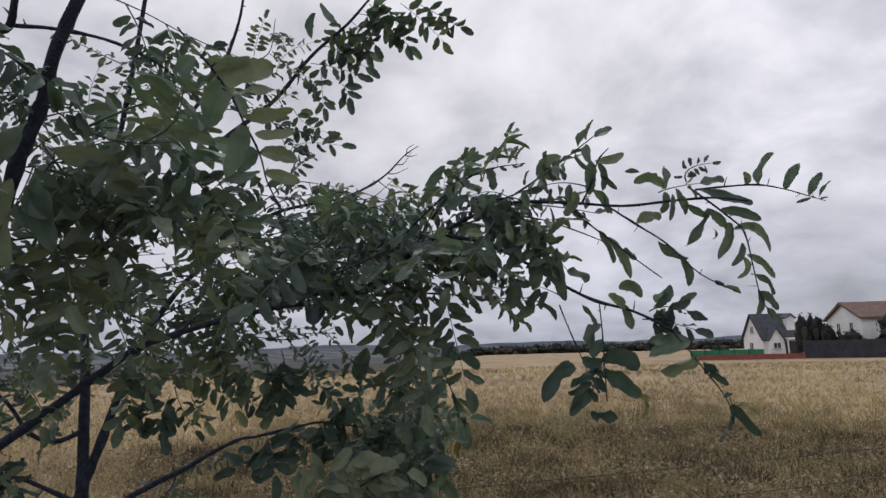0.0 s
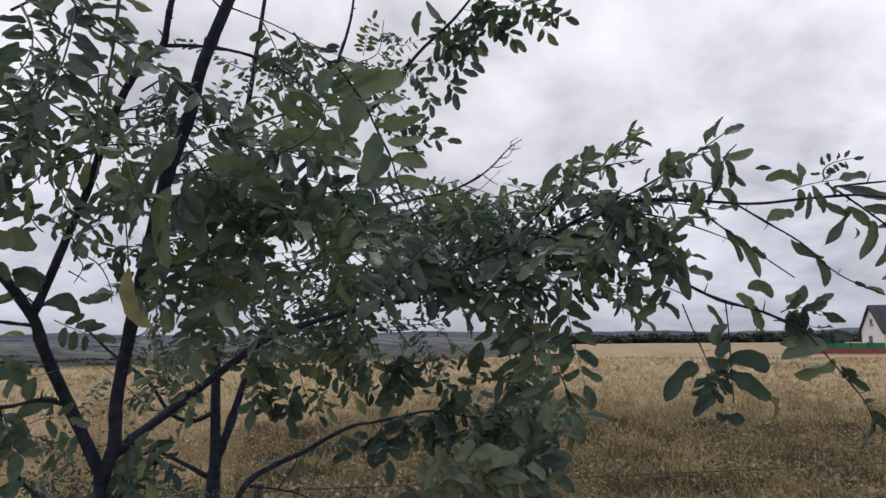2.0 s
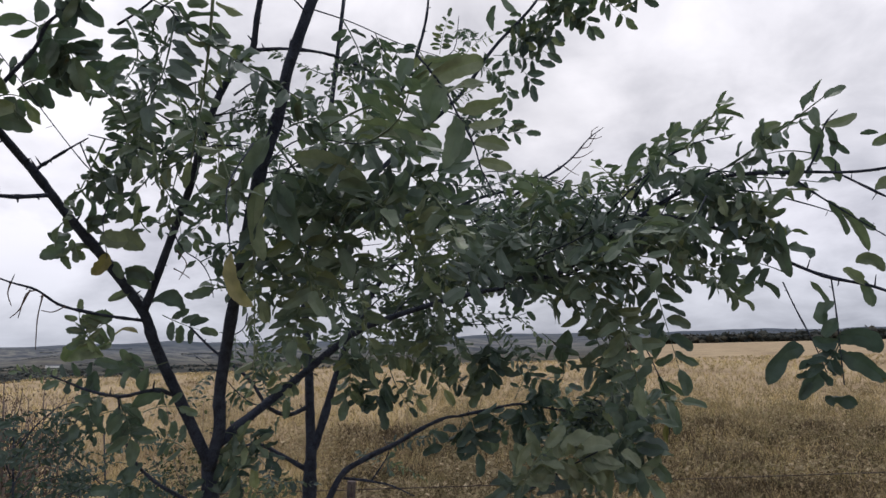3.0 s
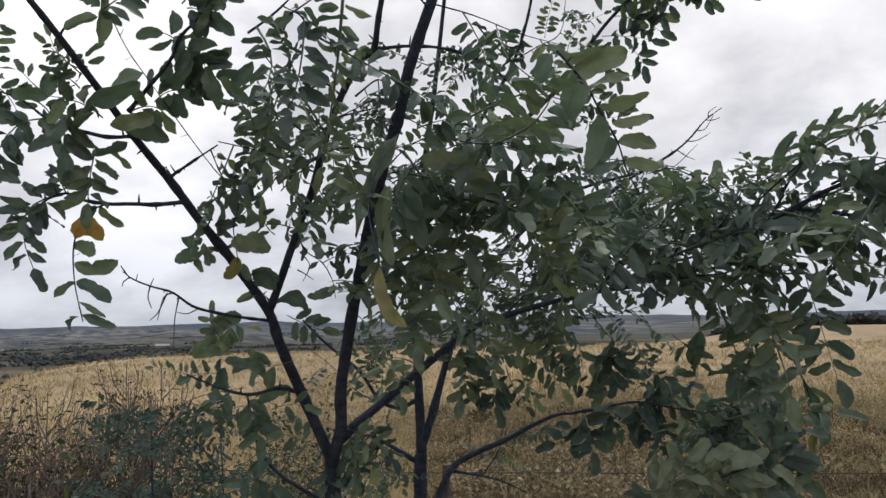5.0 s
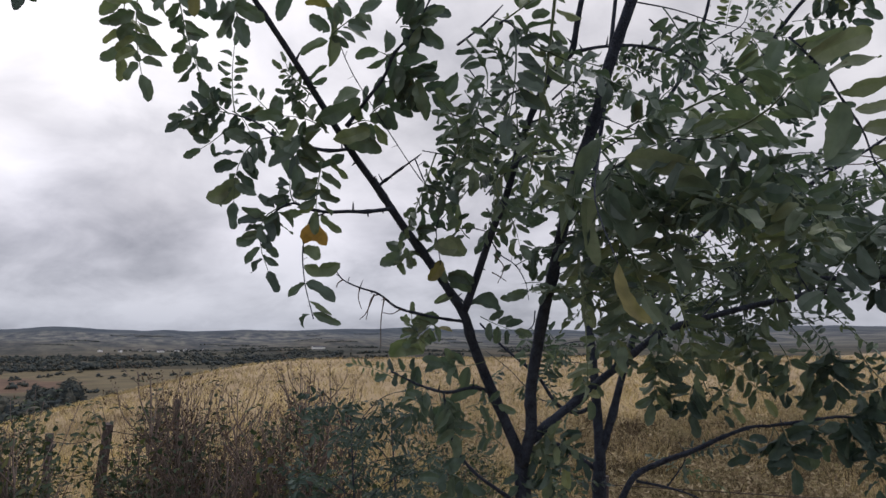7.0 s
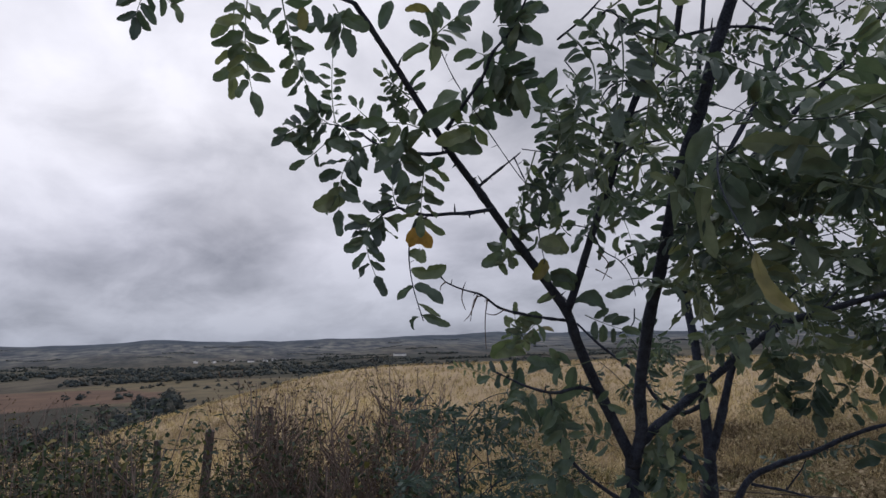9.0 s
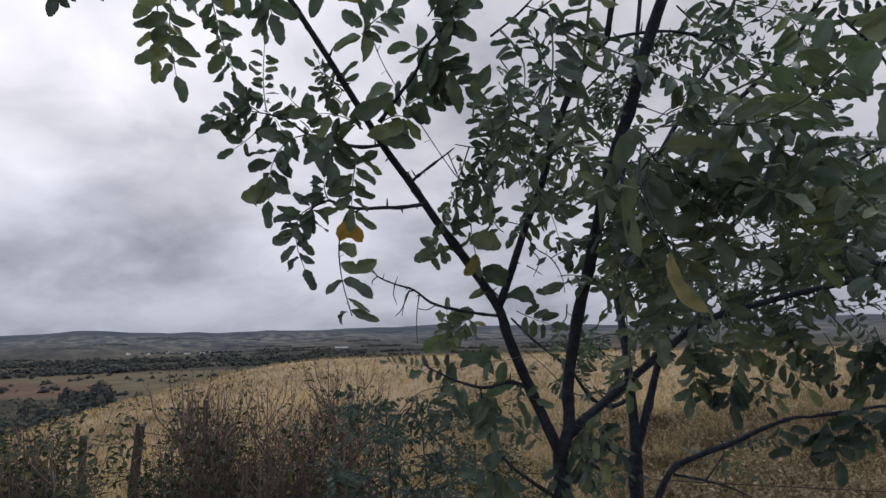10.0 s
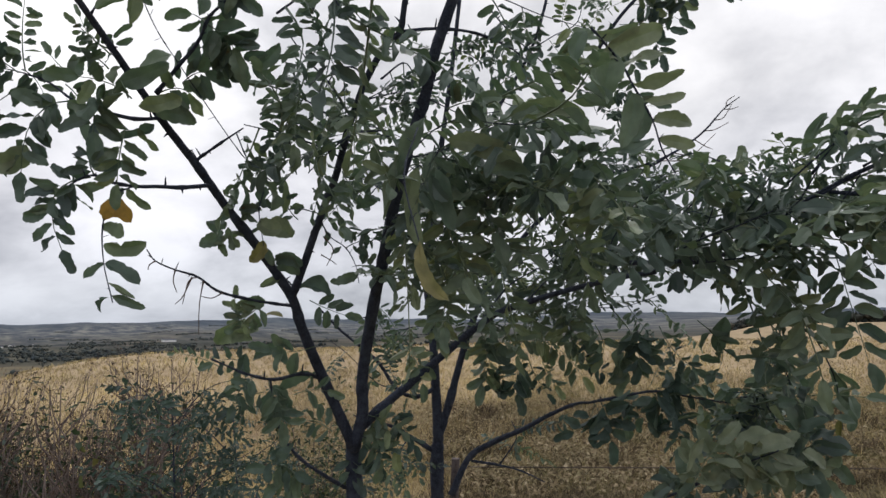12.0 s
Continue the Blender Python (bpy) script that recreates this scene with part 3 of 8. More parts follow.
def blade(parent, base, middle, tip, width, tone=""):
    """A single leaflet that bends from its base to its tip."""
    base, middle, tip = Vector(base), Vector(middle), Vector(tip)
    rng = leaf_rng
    verts, faces, ribs = [], [], set()
    front = (Vector((0.1, 0.3, 1.62)) - base).normalized() + Vector([rng.gauss(0, 0.5) for _ in range(3)])
    along = (tip - base).normalized()
    normal = (front - along * front.dot(along)).normalized()
    leaflet(verts, faces, Vector((0, 0, 0)), Vector((1, 0, 0)), Vector((0, 0, 1)), 1.0, width, 0.0, rng.uniform(0.1, 0.45), ribs, 5)
    placed = []
    for v in verts:
        s = v.x
        ahead = (bowed(base, middle, tip, s + 0.02) - bowed(base, middle, tip, s - 0.02)).normalized()
        side = normal.cross(ahead).normalized()
        placed.append(bowed(base, middle, tip, s) + side * v.y + normal * v.z)
    return hang_on(parent, base, placed, faces, ribs, tone)


def limb(tree, name, r0, r1, points, mat=None):
    """A stem through the points, as one part of its tree."""
    dead = name.startswith("dead")
    rng = random.Random(len(points) * 7 + int(r0 * 1e6))
    thick = r0 > 0.004
    v, f = tube(points, r0, r1, 9 if thick else 5, 6 if thick else 4, 0.22 if thick else 0.5, rng)
    if name in ("limb", "twig"):
        line = smooth_line(points, 6)
        for k in range(2, len(line) - 2, 3 if thick else 4):
            # a short thorn or bare bud shoot
            r = r0 + (r1 - r0) * k / len(line)
            out = (line[k + 1] - line[k]).normalized().cross(Vector((rng.gauss(0, 1), rng.gauss(0, 1), rng.gauss(0, 1)))).normalized()
            tip = line[k] + out * (r + rng.uniform(0.003, 0.009)) + Vector((0, 0, rng.uniform(0, 0.006)))
            tube([line[k] + out * r * 0.6, line[k].lerp(tip, 0.7), tip], min(0.0016, r * 0.6), 0.0003, 4, 1, 0, rng, v, f)
    return part(name, mesh_of(name, v, f, mat or (DEAD if dead else BARK), True), None, tree, "bare dead grey twig" if dead else "")


def spray(parent, count, points, r, size, droop, pairs, seed, all_tone=""):
    """A thin twig with leaves to both sides, each a part of its limb."""
    rng = random.Random(seed * 31 + 7)
    line = smooth_line(points, 8)
    v, f = tube(points, r, r * 0.5, 4, 4, 0.4, rng)
    twig = new("twig", mesh_of("twig", v, f, BARK, True))
    twig.parent = parent
    total = len(line) - 1
    for k in range(count):
        s = 0.22 + 0.78 * (k + rng.random() * 0.5) / count
        i = min(int(s * total), total)
        at = line[i]
        ahead = (line[min(i + 1, total)] - line[max(i - 1, 0)]).normalized()
        side = Vector((rng.gauss(0, 1), rng.gauss(0, 0.75), rng.gauss(0, 1)))
        side = (side - ahead * side.dot(ahead)).normalized()
        way = (ahead * rng.uniform(0.1, 0.6) + side * 0.75 + Vector((0.25, 0.05, -0.12 - droop * rng.uniform(0.5, 1.9)))).normalized()
        way.z = min(way.z, 0.12)
        way.normalize()
        n = max(4, pairs + rng.randint(-2, 2))
        length = size * (0.55 * n + 0.8) * rng.uniform(0.85, 1.15)
        odd = rng.random()
        tone = all_tone or ("pale" if odd < 0.012 else "")
        set_leaf(parent, at, at + way * length, n, size * rng.uniform(0.85, 1.15), tone, rng, rng.random() < 0.35)
    return twig


# ---- the two trees ----
# the front tree: trunk, three limbs and their twigs
front_tree = thing("young_tree", (-0.5, 1.21, 0.0), "slender young locust tree with dark green pinnate leaves in the grass", "tree")
trunk_a = limb(front_tree, "trunk", 0.016, 0.0106, [(-0.5, 1.21, -0.03), (-0.506, 1.2, 0.5), (-0.502, 1.17, 1.0), (-0.496, 1.138, 1.364), (-0.485, 1.122, 1.417)])
left_limb = limb(front_tree, "limb", 0.0082, 0.0026, [(-0.485, 1.121, 1.413), (-0.501, 1.073, 1.512), (-0.501, 1.025, 1.587), (-0.498, 1, 1.63), (-0.506, 0.944, 1.693), (-0.507, 0.887, 1.742), (-0.507, 0.843, 1.783), (-0.498, 0.789, 1.819), (-0.477, 0.724, 1.858), (-0.451, 0.66, 1.89), (-0.421, 0.593, 1.917)])
main_stem = limb(front_tree, "limb", 0.009, 0.0058, [(-0.483, 1.122, 1.413), (-0.466, 1.119, 1.46), (-0.458, 1.109, 1.518), (-0.418, 1.08, 1.616), (-0.377, 1.045, 1.676), (-0.346, 1.021, 1.732), (-0.308, 0.994, 1.796), (-0.266, 0.974, 1.862), (-0.236, 0.948, 1.903), (-0.201, 0.936, 1.963), (-0.16, 0.929, 2.045), (-0.131, 0.918, 2.126)])
right_limb = limb(front_tree, "limb", 0.0076, 0.0028, [(-0.471, 1.125, 1.441), (-0.457, 1.152, 1.464), (-0.427, 1.202, 1.503), (-0.38, 1.246, 1.553), (-0.324, 1.277, 1.601), (-0.262, 1.272, 1.62), (-0.185, 1.258, 1.637), (-0.103, 1.23, 1.649), (-0.055, 1.221, 1.653)])
fork_limb = limb(front_tree, "limb", 0.0055, 0.003, [(-0.498, 1, 1.628), (-0.472, 0.994, 1.671), (-0.437, 0.988, 1.737), (-0.398, 0.97, 1.782), (-0.363, 0.953, 1.839), (-0.325, 0.936, 1.884), (-0.291, 0.93, 1.919), (-0.271, 0.927, 1.927), (-0.252, 0.91, 1.956), (-0.23, 0.895, 1.999)])
limb(front_tree, "twig", 0.0022, 0.001, [(-0.271, 0.927, 1.927), (-0.244, 0.963, 1.939), (-0.223, 1.03, 1.955), (-0.197, 1.093, 1.95), (-0.183, 1.164, 1.932)])
right_limb_end = limb(front_tree, "limb", 0.003, 0.0009, [(-0.091, 1.234, 1.669), (-0.028, 1.221, 1.666), (0.026, 1.207, 1.667), (0.081, 1.193, 1.697), (0.145, 1.154, 1.73), (0.198, 1.112, 1.746), (0.242, 1.08, 1.749), (0.297, 1.046, 1.738), (0.348, 1.029, 1.728), (0.39, 1.008, 1.726), (0.426, 0.987, 1.723), (0.453, 0.968, 1.714)])
low_right_twig = limb(front_tree, "twig", 0.0022, 0.0013, [(0.145, 1.154, 1.729), (0.197, 1.118, 1.711), (0.24, 1.1, 1.687), (0.28, 1.09, 1.659), (0.318, 1.076, 1.635), (0.358, 1.059, 1.62), (0.393, 1.041, 1.598)])

# low branches and the dead twig of the left limb
dead_twig = limb(front_tree, "twig", 0.0024, 0.0007, [(-0.501, 1.004, 1.618), (-0.513, 0.972, 1.622), (-0.528, 0.941, 1.628), (-0.542, 0.91, 1.637), (-0.549, 0.884, 1.654), (-0.561, 0.86, 1.662), (-0.57, 0.838, 1.672), (-0.575, 0.829, 1.686)])
limb(front_tree, "dead_twiglet", 0.0009, 0.0004, [(-0.549, 0.884, 1.654), (-0.556, 0.876, 1.648), (-0.561, 0.872, 1.62)])
limb(front_tree, "dead_twiglet", 0.0009, 0.0004, [(-0.553, 0.879, 1.654), (-0.56, 0.872, 1.63), (-0.566, 0.865, 1.62)])
limb(front_tree, "dead_twiglet", 0.0009, 0.0004, [(-0.545, 0.89, 1.649), (-0.548, 0.887, 1.619), (-0.548, 0.887, 1.582)])
limb(front_tree, "dead_twiglet", 0.0009, 0.0004, [(-0.561, 0.86, 1.662), (-0.559, 0.856, 1.648), (-0.557, 0.86, 1.634)])
limb(front_tree, "dead_twiglet", 0.0009, 0.0004, [(-0.57, 0.838, 1.672), (-0.574, 0.833, 1.667), (-0.575, 0.832, 1.661)])
limb(front_tree, "dead_twiglet", 0.0009, 0.0004, [(-0.537, 0.915, 1.635), (-0.546, 0.905, 1.628), (-0.554, 0.895, 1.63)])
limb(front_tree, "dead_twiglet", 0.0009, 0.0004, [(-0.441, 0.993, 1.684), (-0.433, 1, 1.678), (-0.426, 1.007, 1.671)])
limb(front_tree, "dead_twiglet", 0.0009, 0.0004, [(-0.43, 0.986, 1.706), (-0.422, 0.995, 1.689), (-0.43, 0.991, 1.668)])
low_left_twig = limb(front_tree, "twig", 0.0032, 0.0012, [(-0.504, 1.127, 1.349), (-0.513, 1.087, 1.375), (-0.528, 1.055, 1.402), (-0.537, 1.028, 1.437), (-0.536, 1.009, 1.478), (-0.536, 1.001, 1.518)])
side_twig = limb(front_tree, "twig", 0.0028, 0.001, [(-0.488, 0.845, 1.757), (-0.505, 0.821, 1.752), (-0.519, 0.799, 1.751), (-0.527, 0.776, 1.748), (-0.537, 0.751, 1.75), (-0.545, 0.741, 1.756), (-0.555, 0.731, 1.752), (-0.566, 0.722, 1.741)])
limb(front_tree, "twig", 0.0022, 0.0008, [(-0.507, 0.841, 1.788), (-0.502, 0.845, 1.794), (-0.484, 0.848, 1.803), (-0.464, 0.852, 1.813), (-0.451, 0.862, 1.825)])
upper_left_twig = limb(front_tree, "twig", 0.0022, 0.001, [(-0.484, 0.772, 1.818), (-0.505, 0.757, 1.817), (-0.541, 0.747, 1.828), (-0.578, 0.733, 1.844), (-0.61, 0.724, 1.868), (-0.644, 0.714, 1.883)])
up_twig = limb(front_tree, "twig", 0.0025, 0.001, [(-0.481, 0.765, 1.843), (-0.455, 0.769, 1.867), (-0.427, 0.772, 1.89), (-0.405, 0.768, 1.912), (-0.378, 0.771, 1.93), (-0.349, 0.766, 1.956)])
limb(front_tree, "twig", 0.0007, 0.0004, [(-0.452, 0.91, 1.77), (-0.453, 0.874, 1.786), (-0.449, 0.84, 1.806), (-0.438, 0.757, 1.866), (-0.427, 0.721, 1.887), (-0.418, 0.696, 1.91)])
left_low_limb = limb(front_tree, "twig", 0.0028, 0.001, [(-0.504, 1.077, 1.512), (-0.505, 1.03, 1.524), (-0.519, 0.989, 1.519), (-0.538, 0.956, 1.529), (-0.553, 0.941, 1.539), (-0.56, 0.918, 1.55)])


# leaves of the left limb
top_left_twig = limb(front_tree, "twig", 0.0022, 0.0008, [(-0.421, 0.593, 1.917), (-0.503, 0.577, 1.972), (-0.588, 0.561, 2.006), (-0.688, 0.528, 2.043), (-0.777, 0.511, 2.061)])
leaf(top_left_twig, (-0.607, 0.556, 2.01), (-0.616, 0.559, 1.943), (-0.623, 0.562, 1.889), 5, 0.0282)
leaf(top_left_twig, (-0.58, 0.562, 2.001), (-0.592, 0.563, 1.929), (-0.591, 0.577, 1.86), 7, 0.0319)
leaf(top_left_twig, (-0.53, 0.572, 1.979), (-0.528, 0.586, 1.913), (-0.519, 0.607, 1.853), 7, 0.0318)
leaf(top_left_twig, (-0.773, 0.511, 2.059), (-0.785, 0.504, 2.034), (-0.792, 0.502, 2.004), 3, 0.0335)
leaf(top_left_twig, (-0.764, 0.514, 2.056), (-0.751, 0.531, 2.041), (-0.745, 0.54, 2.025), 2, 0.0283)
leaf(left_limb, (-0.435, 0.578, 1.917), (-0.431, 0.585, 1.9), (-0.428, 0.594, 1.871), 2, 0.0322, "", True)
blade(left_limb, (-0.455, 0.558, 1.915), (-0.458, 0.557, 1.904), (-0.457, 0.559, 1.892), 0.0119, "yellow")
blade(left_limb, (-0.448, 0.564, 1.917), (-0.448, 0.567, 1.904), (-0.446, 0.572, 1.889), 0.0107)
blade(left_limb, (-0.439, 0.575, 1.909), (-0.438, 0.581, 1.89), (-0.437, 0.584, 1.873), 0.0107)
leaf(upper_left_twig, (-0.643, 0.715, 1.885), (-0.641, 0.708, 1.928), (-0.633, 0.706, 1.985), 7, 0.0189)
leaf(upper_left_twig, (-0.644, 0.714, 1.883), (-0.674, 0.682, 1.884), (-0.699, 0.66, 1.863), 6, 0.0283)
leaf(upper_left_twig, (-0.652, 0.707, 1.874), (-0.67, 0.689, 1.873), (-0.688, 0.67, 1.868), 2, 0.0309, "", True)
leaf(upper_left_twig, (-0.638, 0.716, 1.878), (-0.659, 0.699, 1.85), (-0.683, 0.677, 1.829), 2, 0.0256)
blade(upper_left_twig, (-0.657, 0.705, 1.858), (-0.65, 0.712, 1.862), (-0.642, 0.719, 1.868), 0.0115)
leaf(upper_left_twig, (-0.578, 0.733, 1.844), (-0.61, 0.705, 1.813), (-0.621, 0.709, 1.731), 6, 0.0368)
blade(upper_left_twig, (-0.618, 0.707, 1.793), (-0.629, 0.699, 1.777), (-0.647, 0.682, 1.768), 0.0268, "light")
blade(upper_left_twig, (-0.6, 0.722, 1.835), (-0.604, 0.715, 1.844), (-0.617, 0.702, 1.844), 0.0174)
leaf(side_twig, (-0.548, 0.738, 1.754), (-0.576, 0.714, 1.724), (-0.568, 0.737, 1.65), 7, 0.0300)
leaf(side_twig, (-0.546, 0.741, 1.756), (-0.547, 0.734, 1.777), (-0.541, 0.735, 1.808), 4, 0.0331)
blade(upper_left_twig, (-0.574, 0.735, 1.836), (-0.571, 0.742, 1.815), (-0.567, 0.75, 1.795), 0.0125)
leaf(upper_left_twig, (-0.48, 0.729, 1.794), (-0.487, 0.728, 1.759), (-0.492, 0.731, 1.719), 6, 0.0281)
leaf_stalk = limb(front_tree, "twig", 0.0009, 0.0005, [(-0.527, 0.777, 1.749), (-0.529, 0.751, 1.733), (-0.524, 0.738, 1.699), (-0.512, 0.733, 1.658), (-0.495, 0.733, 1.617)])
blade(leaf_stalk, (-0.525, 0.74, 1.705), (-0.516, 0.746, 1.717), (-0.507, 0.759, 1.703), 0.0205, "orange")
blade(leaf_stalk, (-0.524, 0.738, 1.699), (-0.518, 0.745, 1.693), (-0.511, 0.754, 1.688), 0.0161)
blade(leaf_stalk, (-0.518, 0.736, 1.678), (-0.503, 0.752, 1.676), (-0.489, 0.765, 1.682), 0.0181)
blade(leaf_stalk, (-0.511, 0.734, 1.658), (-0.501, 0.747, 1.65), (-0.491, 0.76, 1.636), 0.0193)
blade(leaf_stalk, (-0.512, 0.733, 1.658), (-0.519, 0.728, 1.65), (-0.527, 0.721, 1.642), 0.0093)
blade(leaf_stalk, (-0.504, 0.732, 1.638), (-0.495, 0.744, 1.628), (-0.488, 0.753, 1.621), 0.0064, "pale")
blade(leaf_stalk, (-0.497, 0.733, 1.624), (-0.487, 0.745, 1.618), (-0.477, 0.758, 1.611), 0.0105)
blade(leaf_stalk, (-0.499, 0.731, 1.622), (-0.504, 0.727, 1.617), (-0.505, 0.728, 1.607), 0.0084)
blade(side_twig, (-0.537, 0.751, 1.748), (-0.547, 0.741, 1.744), (-0.557, 0.73, 1.745), 0.0113)
blade(side_twig, (-0.532, 0.766, 1.745), (-0.537, 0.762, 1.736), (-0.541, 0.76, 1.723), 0.0106)
blade(side_twig, (-0.531, 0.769, 1.744), (-0.523, 0.779, 1.735), (-0.515, 0.789, 1.723), 0.0107)
leaf(left_limb, (-0.465, 0.725, 1.822), (-0.484, 0.702, 1.838), (-0.514, 0.67, 1.837), 4, 0.0350, "", True)
leaf(left_limb, (-0.484, 0.703, 1.829), (-0.491, 0.702, 1.798), (-0.493, 0.706, 1.762), 4, 0.0379, "", True)
blade(upper_left_twig, (-0.583, 0.735, 1.869), (-0.581, 0.734, 1.883), (-0.575, 0.738, 1.896), 0.0174)
leaf(upper_left_twig, (-0.586, 0.735, 1.875), (-0.595, 0.722, 1.888), (-0.602, 0.712, 1.905), 3, 0.0199)
blade(left_limb, (-0.47, 0.708, 1.833), (-0.452, 0.725, 1.845), (-0.433, 0.743, 1.859), 0.0194)
blade(left_limb, (-0.474, 0.739, 1.82), (-0.456, 0.757, 1.823), (-0.444, 0.767, 1.833), 0.0192)
blade(left_limb, (-0.481, 0.765, 1.82), (-0.467, 0.781, 1.818), (-0.453, 0.796, 1.814), 0.0191)
blade(left_limb, (-0.474, 0.744, 1.857), (-0.466, 0.75, 1.869), (-0.452, 0.762, 1.879), 0.0230)
leaf(left_limb, (-0.48, 0.767, 1.844), (-0.462, 0.785, 1.85), (-0.453, 0.798, 1.829), 3, 0.0309)
blade(left_limb, (-0.503, 0.78, 1.817), (-0.513, 0.772, 1.805), (-0.529, 0.756, 1.801), 0.0137)
blade(left_limb, (-0.513, 0.767, 1.809), (-0.507, 0.776, 1.798), (-0.5, 0.785, 1.787), 0.0136)
leaf(left_limb, (-0.473, 0.706, 1.863), (-0.483, 0.693, 1.877), (-0.498, 0.673, 1.898), 6, 0.0153, "", True)
leaf(left_limb, (-0.485, 0.712, 1.853), (-0.493, 0.701, 1.864), (-0.507, 0.686, 1.871), 4, 0.0148, "", True)
blade(up_twig, (-0.414, 0.686, 1.922), (-0.417, 0.688, 1.898), (-0.421, 0.688, 1.874), 0.0136)
blade(up_twig, (-0.414, 0.684, 1.937), (-0.422, 0.674, 1.942), (-0.432, 0.664, 1.939), 0.0110, "yellow")
blade(up_twig, (-0.418, 0.685, 1.911), (-0.423, 0.677, 1.919), (-0.43, 0.668, 1.926), 0.0143)
blade(up_twig, (-0.419, 0.685, 1.901), (-0.428, 0.676, 1.895), (-0.44, 0.666, 1.886), 0.0104)
blade(up_twig, (-0.418, 0.685, 1.904), (-0.411, 0.694, 1.901), (-0.405, 0.701, 1.895), 0.0091)
leaf(up_twig, (-0.416, 0.687, 1.908), (-0.401, 0.699, 1.924), (-0.381, 0.717, 1.942), 4, 0.0299)
blade(up_twig, (-0.426, 0.641, 1.939), (-0.431, 0.639, 1.925), (-0.437, 0.635, 1.91), 0.0132)
blade(up_twig, (-0.499, 0.725, 1.895), (-0.493, 0.73, 1.905), (-0.485, 0.737, 1.911), 0.0080)
blade(up_twig, (-0.499, 0.728, 1.889), (-0.493, 0.734, 1.892), (-0.487, 0.739, 1.897), 0.0080)
leaf(up_twig, (-0.41, 0.77, 1.906), (-0.42, 0.757, 1.915), (-0.43, 0.748, 1.91), 1, 0.0292)
blade(up_twig, (-0.409, 0.766, 1.91), (-0.4, 0.775, 1.915), (-0.389, 0.786, 1.92), 0.0118)
leaf(up_twig, (-0.41, 0.77, 1.906), (-0.395, 0.789, 1.888), (-0.392, 0.797, 1.863), 5, 0.0395)
leaf(up_twig, (-0.43, 0.773, 1.886), (-0.405, 0.8, 1.885), (-0.379, 0.832, 1.859), 5, 0.0343)
blade(up_twig, (-0.385, 0.815, 1.869), (-0.376, 0.822, 1.881), (-0.365, 0.831, 1.898), 0.0155)
leaf(up_twig, (-0.455, 0.777, 1.853), (-0.44, 0.79, 1.867), (-0.426, 0.806, 1.858), 3, 0.0335)
blade(up_twig, (-0.456, 0.774, 1.857), (-0.458, 0.769, 1.872), (-0.453, 0.771, 1.888), 0.0102)
blade(up_twig, (-0.45, 0.777, 1.858), (-0.441, 0.784, 1.871), (-0.433, 0.79, 1.887), 0.0102)
leaf(up_twig, (-0.39, 0.762, 1.936), (-0.381, 0.772, 1.935), (-0.37, 0.785, 1.921), 3, 0.0329)
leaf(up_twig, (-0.393, 0.758, 1.94), (-0.376, 0.772, 1.956), (-0.355, 0.795, 1.951), 4, 0.0329)
leaf(up_twig, (-0.373, 0.763, 1.943), (-0.364, 0.775, 1.931), (-0.357, 0.785, 1.918), 2, 0.0324)
hanging_twig = limb(front_tree, "twig", 0.0008, 0.0005, [(-0.458, 0.857, 1.82), (-0.451, 0.869, 1.789), (-0.441, 0.886, 1.759), (-0.447, 0.885, 1.729), (-0.447, 0.892, 1.694), (-0.447, 0.896, 1.675)])
blade(hanging_twig, (-0.441, 0.886, 1.763), (-0.436, 0.894, 1.746), (-0.439, 0.894, 1.728), 0.0257)
blade(hanging_twig, (-0.447, 0.888, 1.718), (-0.441, 0.895, 1.711), (-0.43, 0.907, 1.708), 0.0241, "light")
blade(hanging_twig, (-0.451, 0.869, 1.787), (-0.447, 0.875, 1.781), (-0.441, 0.881, 1.785), 0.0132)
blade(hanging_twig, (-0.447, 0.893, 1.693), (-0.452, 0.89, 1.68), (-0.46, 0.884, 1.667), 0.0156, "yellow")
blade(left_limb, (-0.5, 0.907, 1.735), (-0.492, 0.914, 1.743), (-0.482, 0.926, 1.738), 0.0116)
blade(left_limb, (-0.501, 0.904, 1.737), (-0.493, 0.909, 1.75), (-0.493, 0.905, 1.77), 0.0083)
blade(left_limb, (-0.499, 0.908, 1.736), (-0.493, 0.915, 1.733), (-0.487, 0.924, 1.723), 0.0124)
blade(left_limb, (-0.505, 0.926, 1.71), (-0.495, 0.935, 1.716), (-0.491, 0.936, 1.731), 0.0101)
blade(left_limb, (-0.507, 0.92, 1.71), (-0.519, 0.908, 1.712), (-0.534, 0.895, 1.696), 0.0160)
blade(left_limb, (-0.515, 0.9, 1.716), (-0.512, 0.906, 1.701), (-0.512, 0.908, 1.687), 0.0117)
blade(left_limb, (-0.505, 0.903, 1.73), (-0.511, 0.896, 1.73), (-0.517, 0.891, 1.722), 0.0124)
blade(left_limb, (-0.496, 0.965, 1.684), (-0.487, 0.976, 1.676), (-0.477, 0.991, 1.658), 0.0257)
blade(left_limb, (-0.497, 0.981, 1.66), (-0.507, 0.972, 1.652), (-0.519, 0.961, 1.643), 0.0113, "pale")
leaf(dead_twig, (-0.529, 0.955, 1.586), (-0.538, 0.94, 1.611), (-0.537, 0.936, 1.639), 5, 0.0198, "pale")
blade(dead_twig, (-0.515, 0.967, 1.626), (-0.523, 0.959, 1.623), (-0.532, 0.949, 1.626), 0.0190)
leaf(dead_twig, (-0.517, 0.964, 1.62), (-0.532, 0.951, 1.604), (-0.548, 0.938, 1.589), 4, 0.0271)
leaf(upper_left_twig, (-0.645, 0.712, 1.887), (-0.635, 0.725, 1.873), (-0.63, 0.736, 1.843), 4, 0.0258)
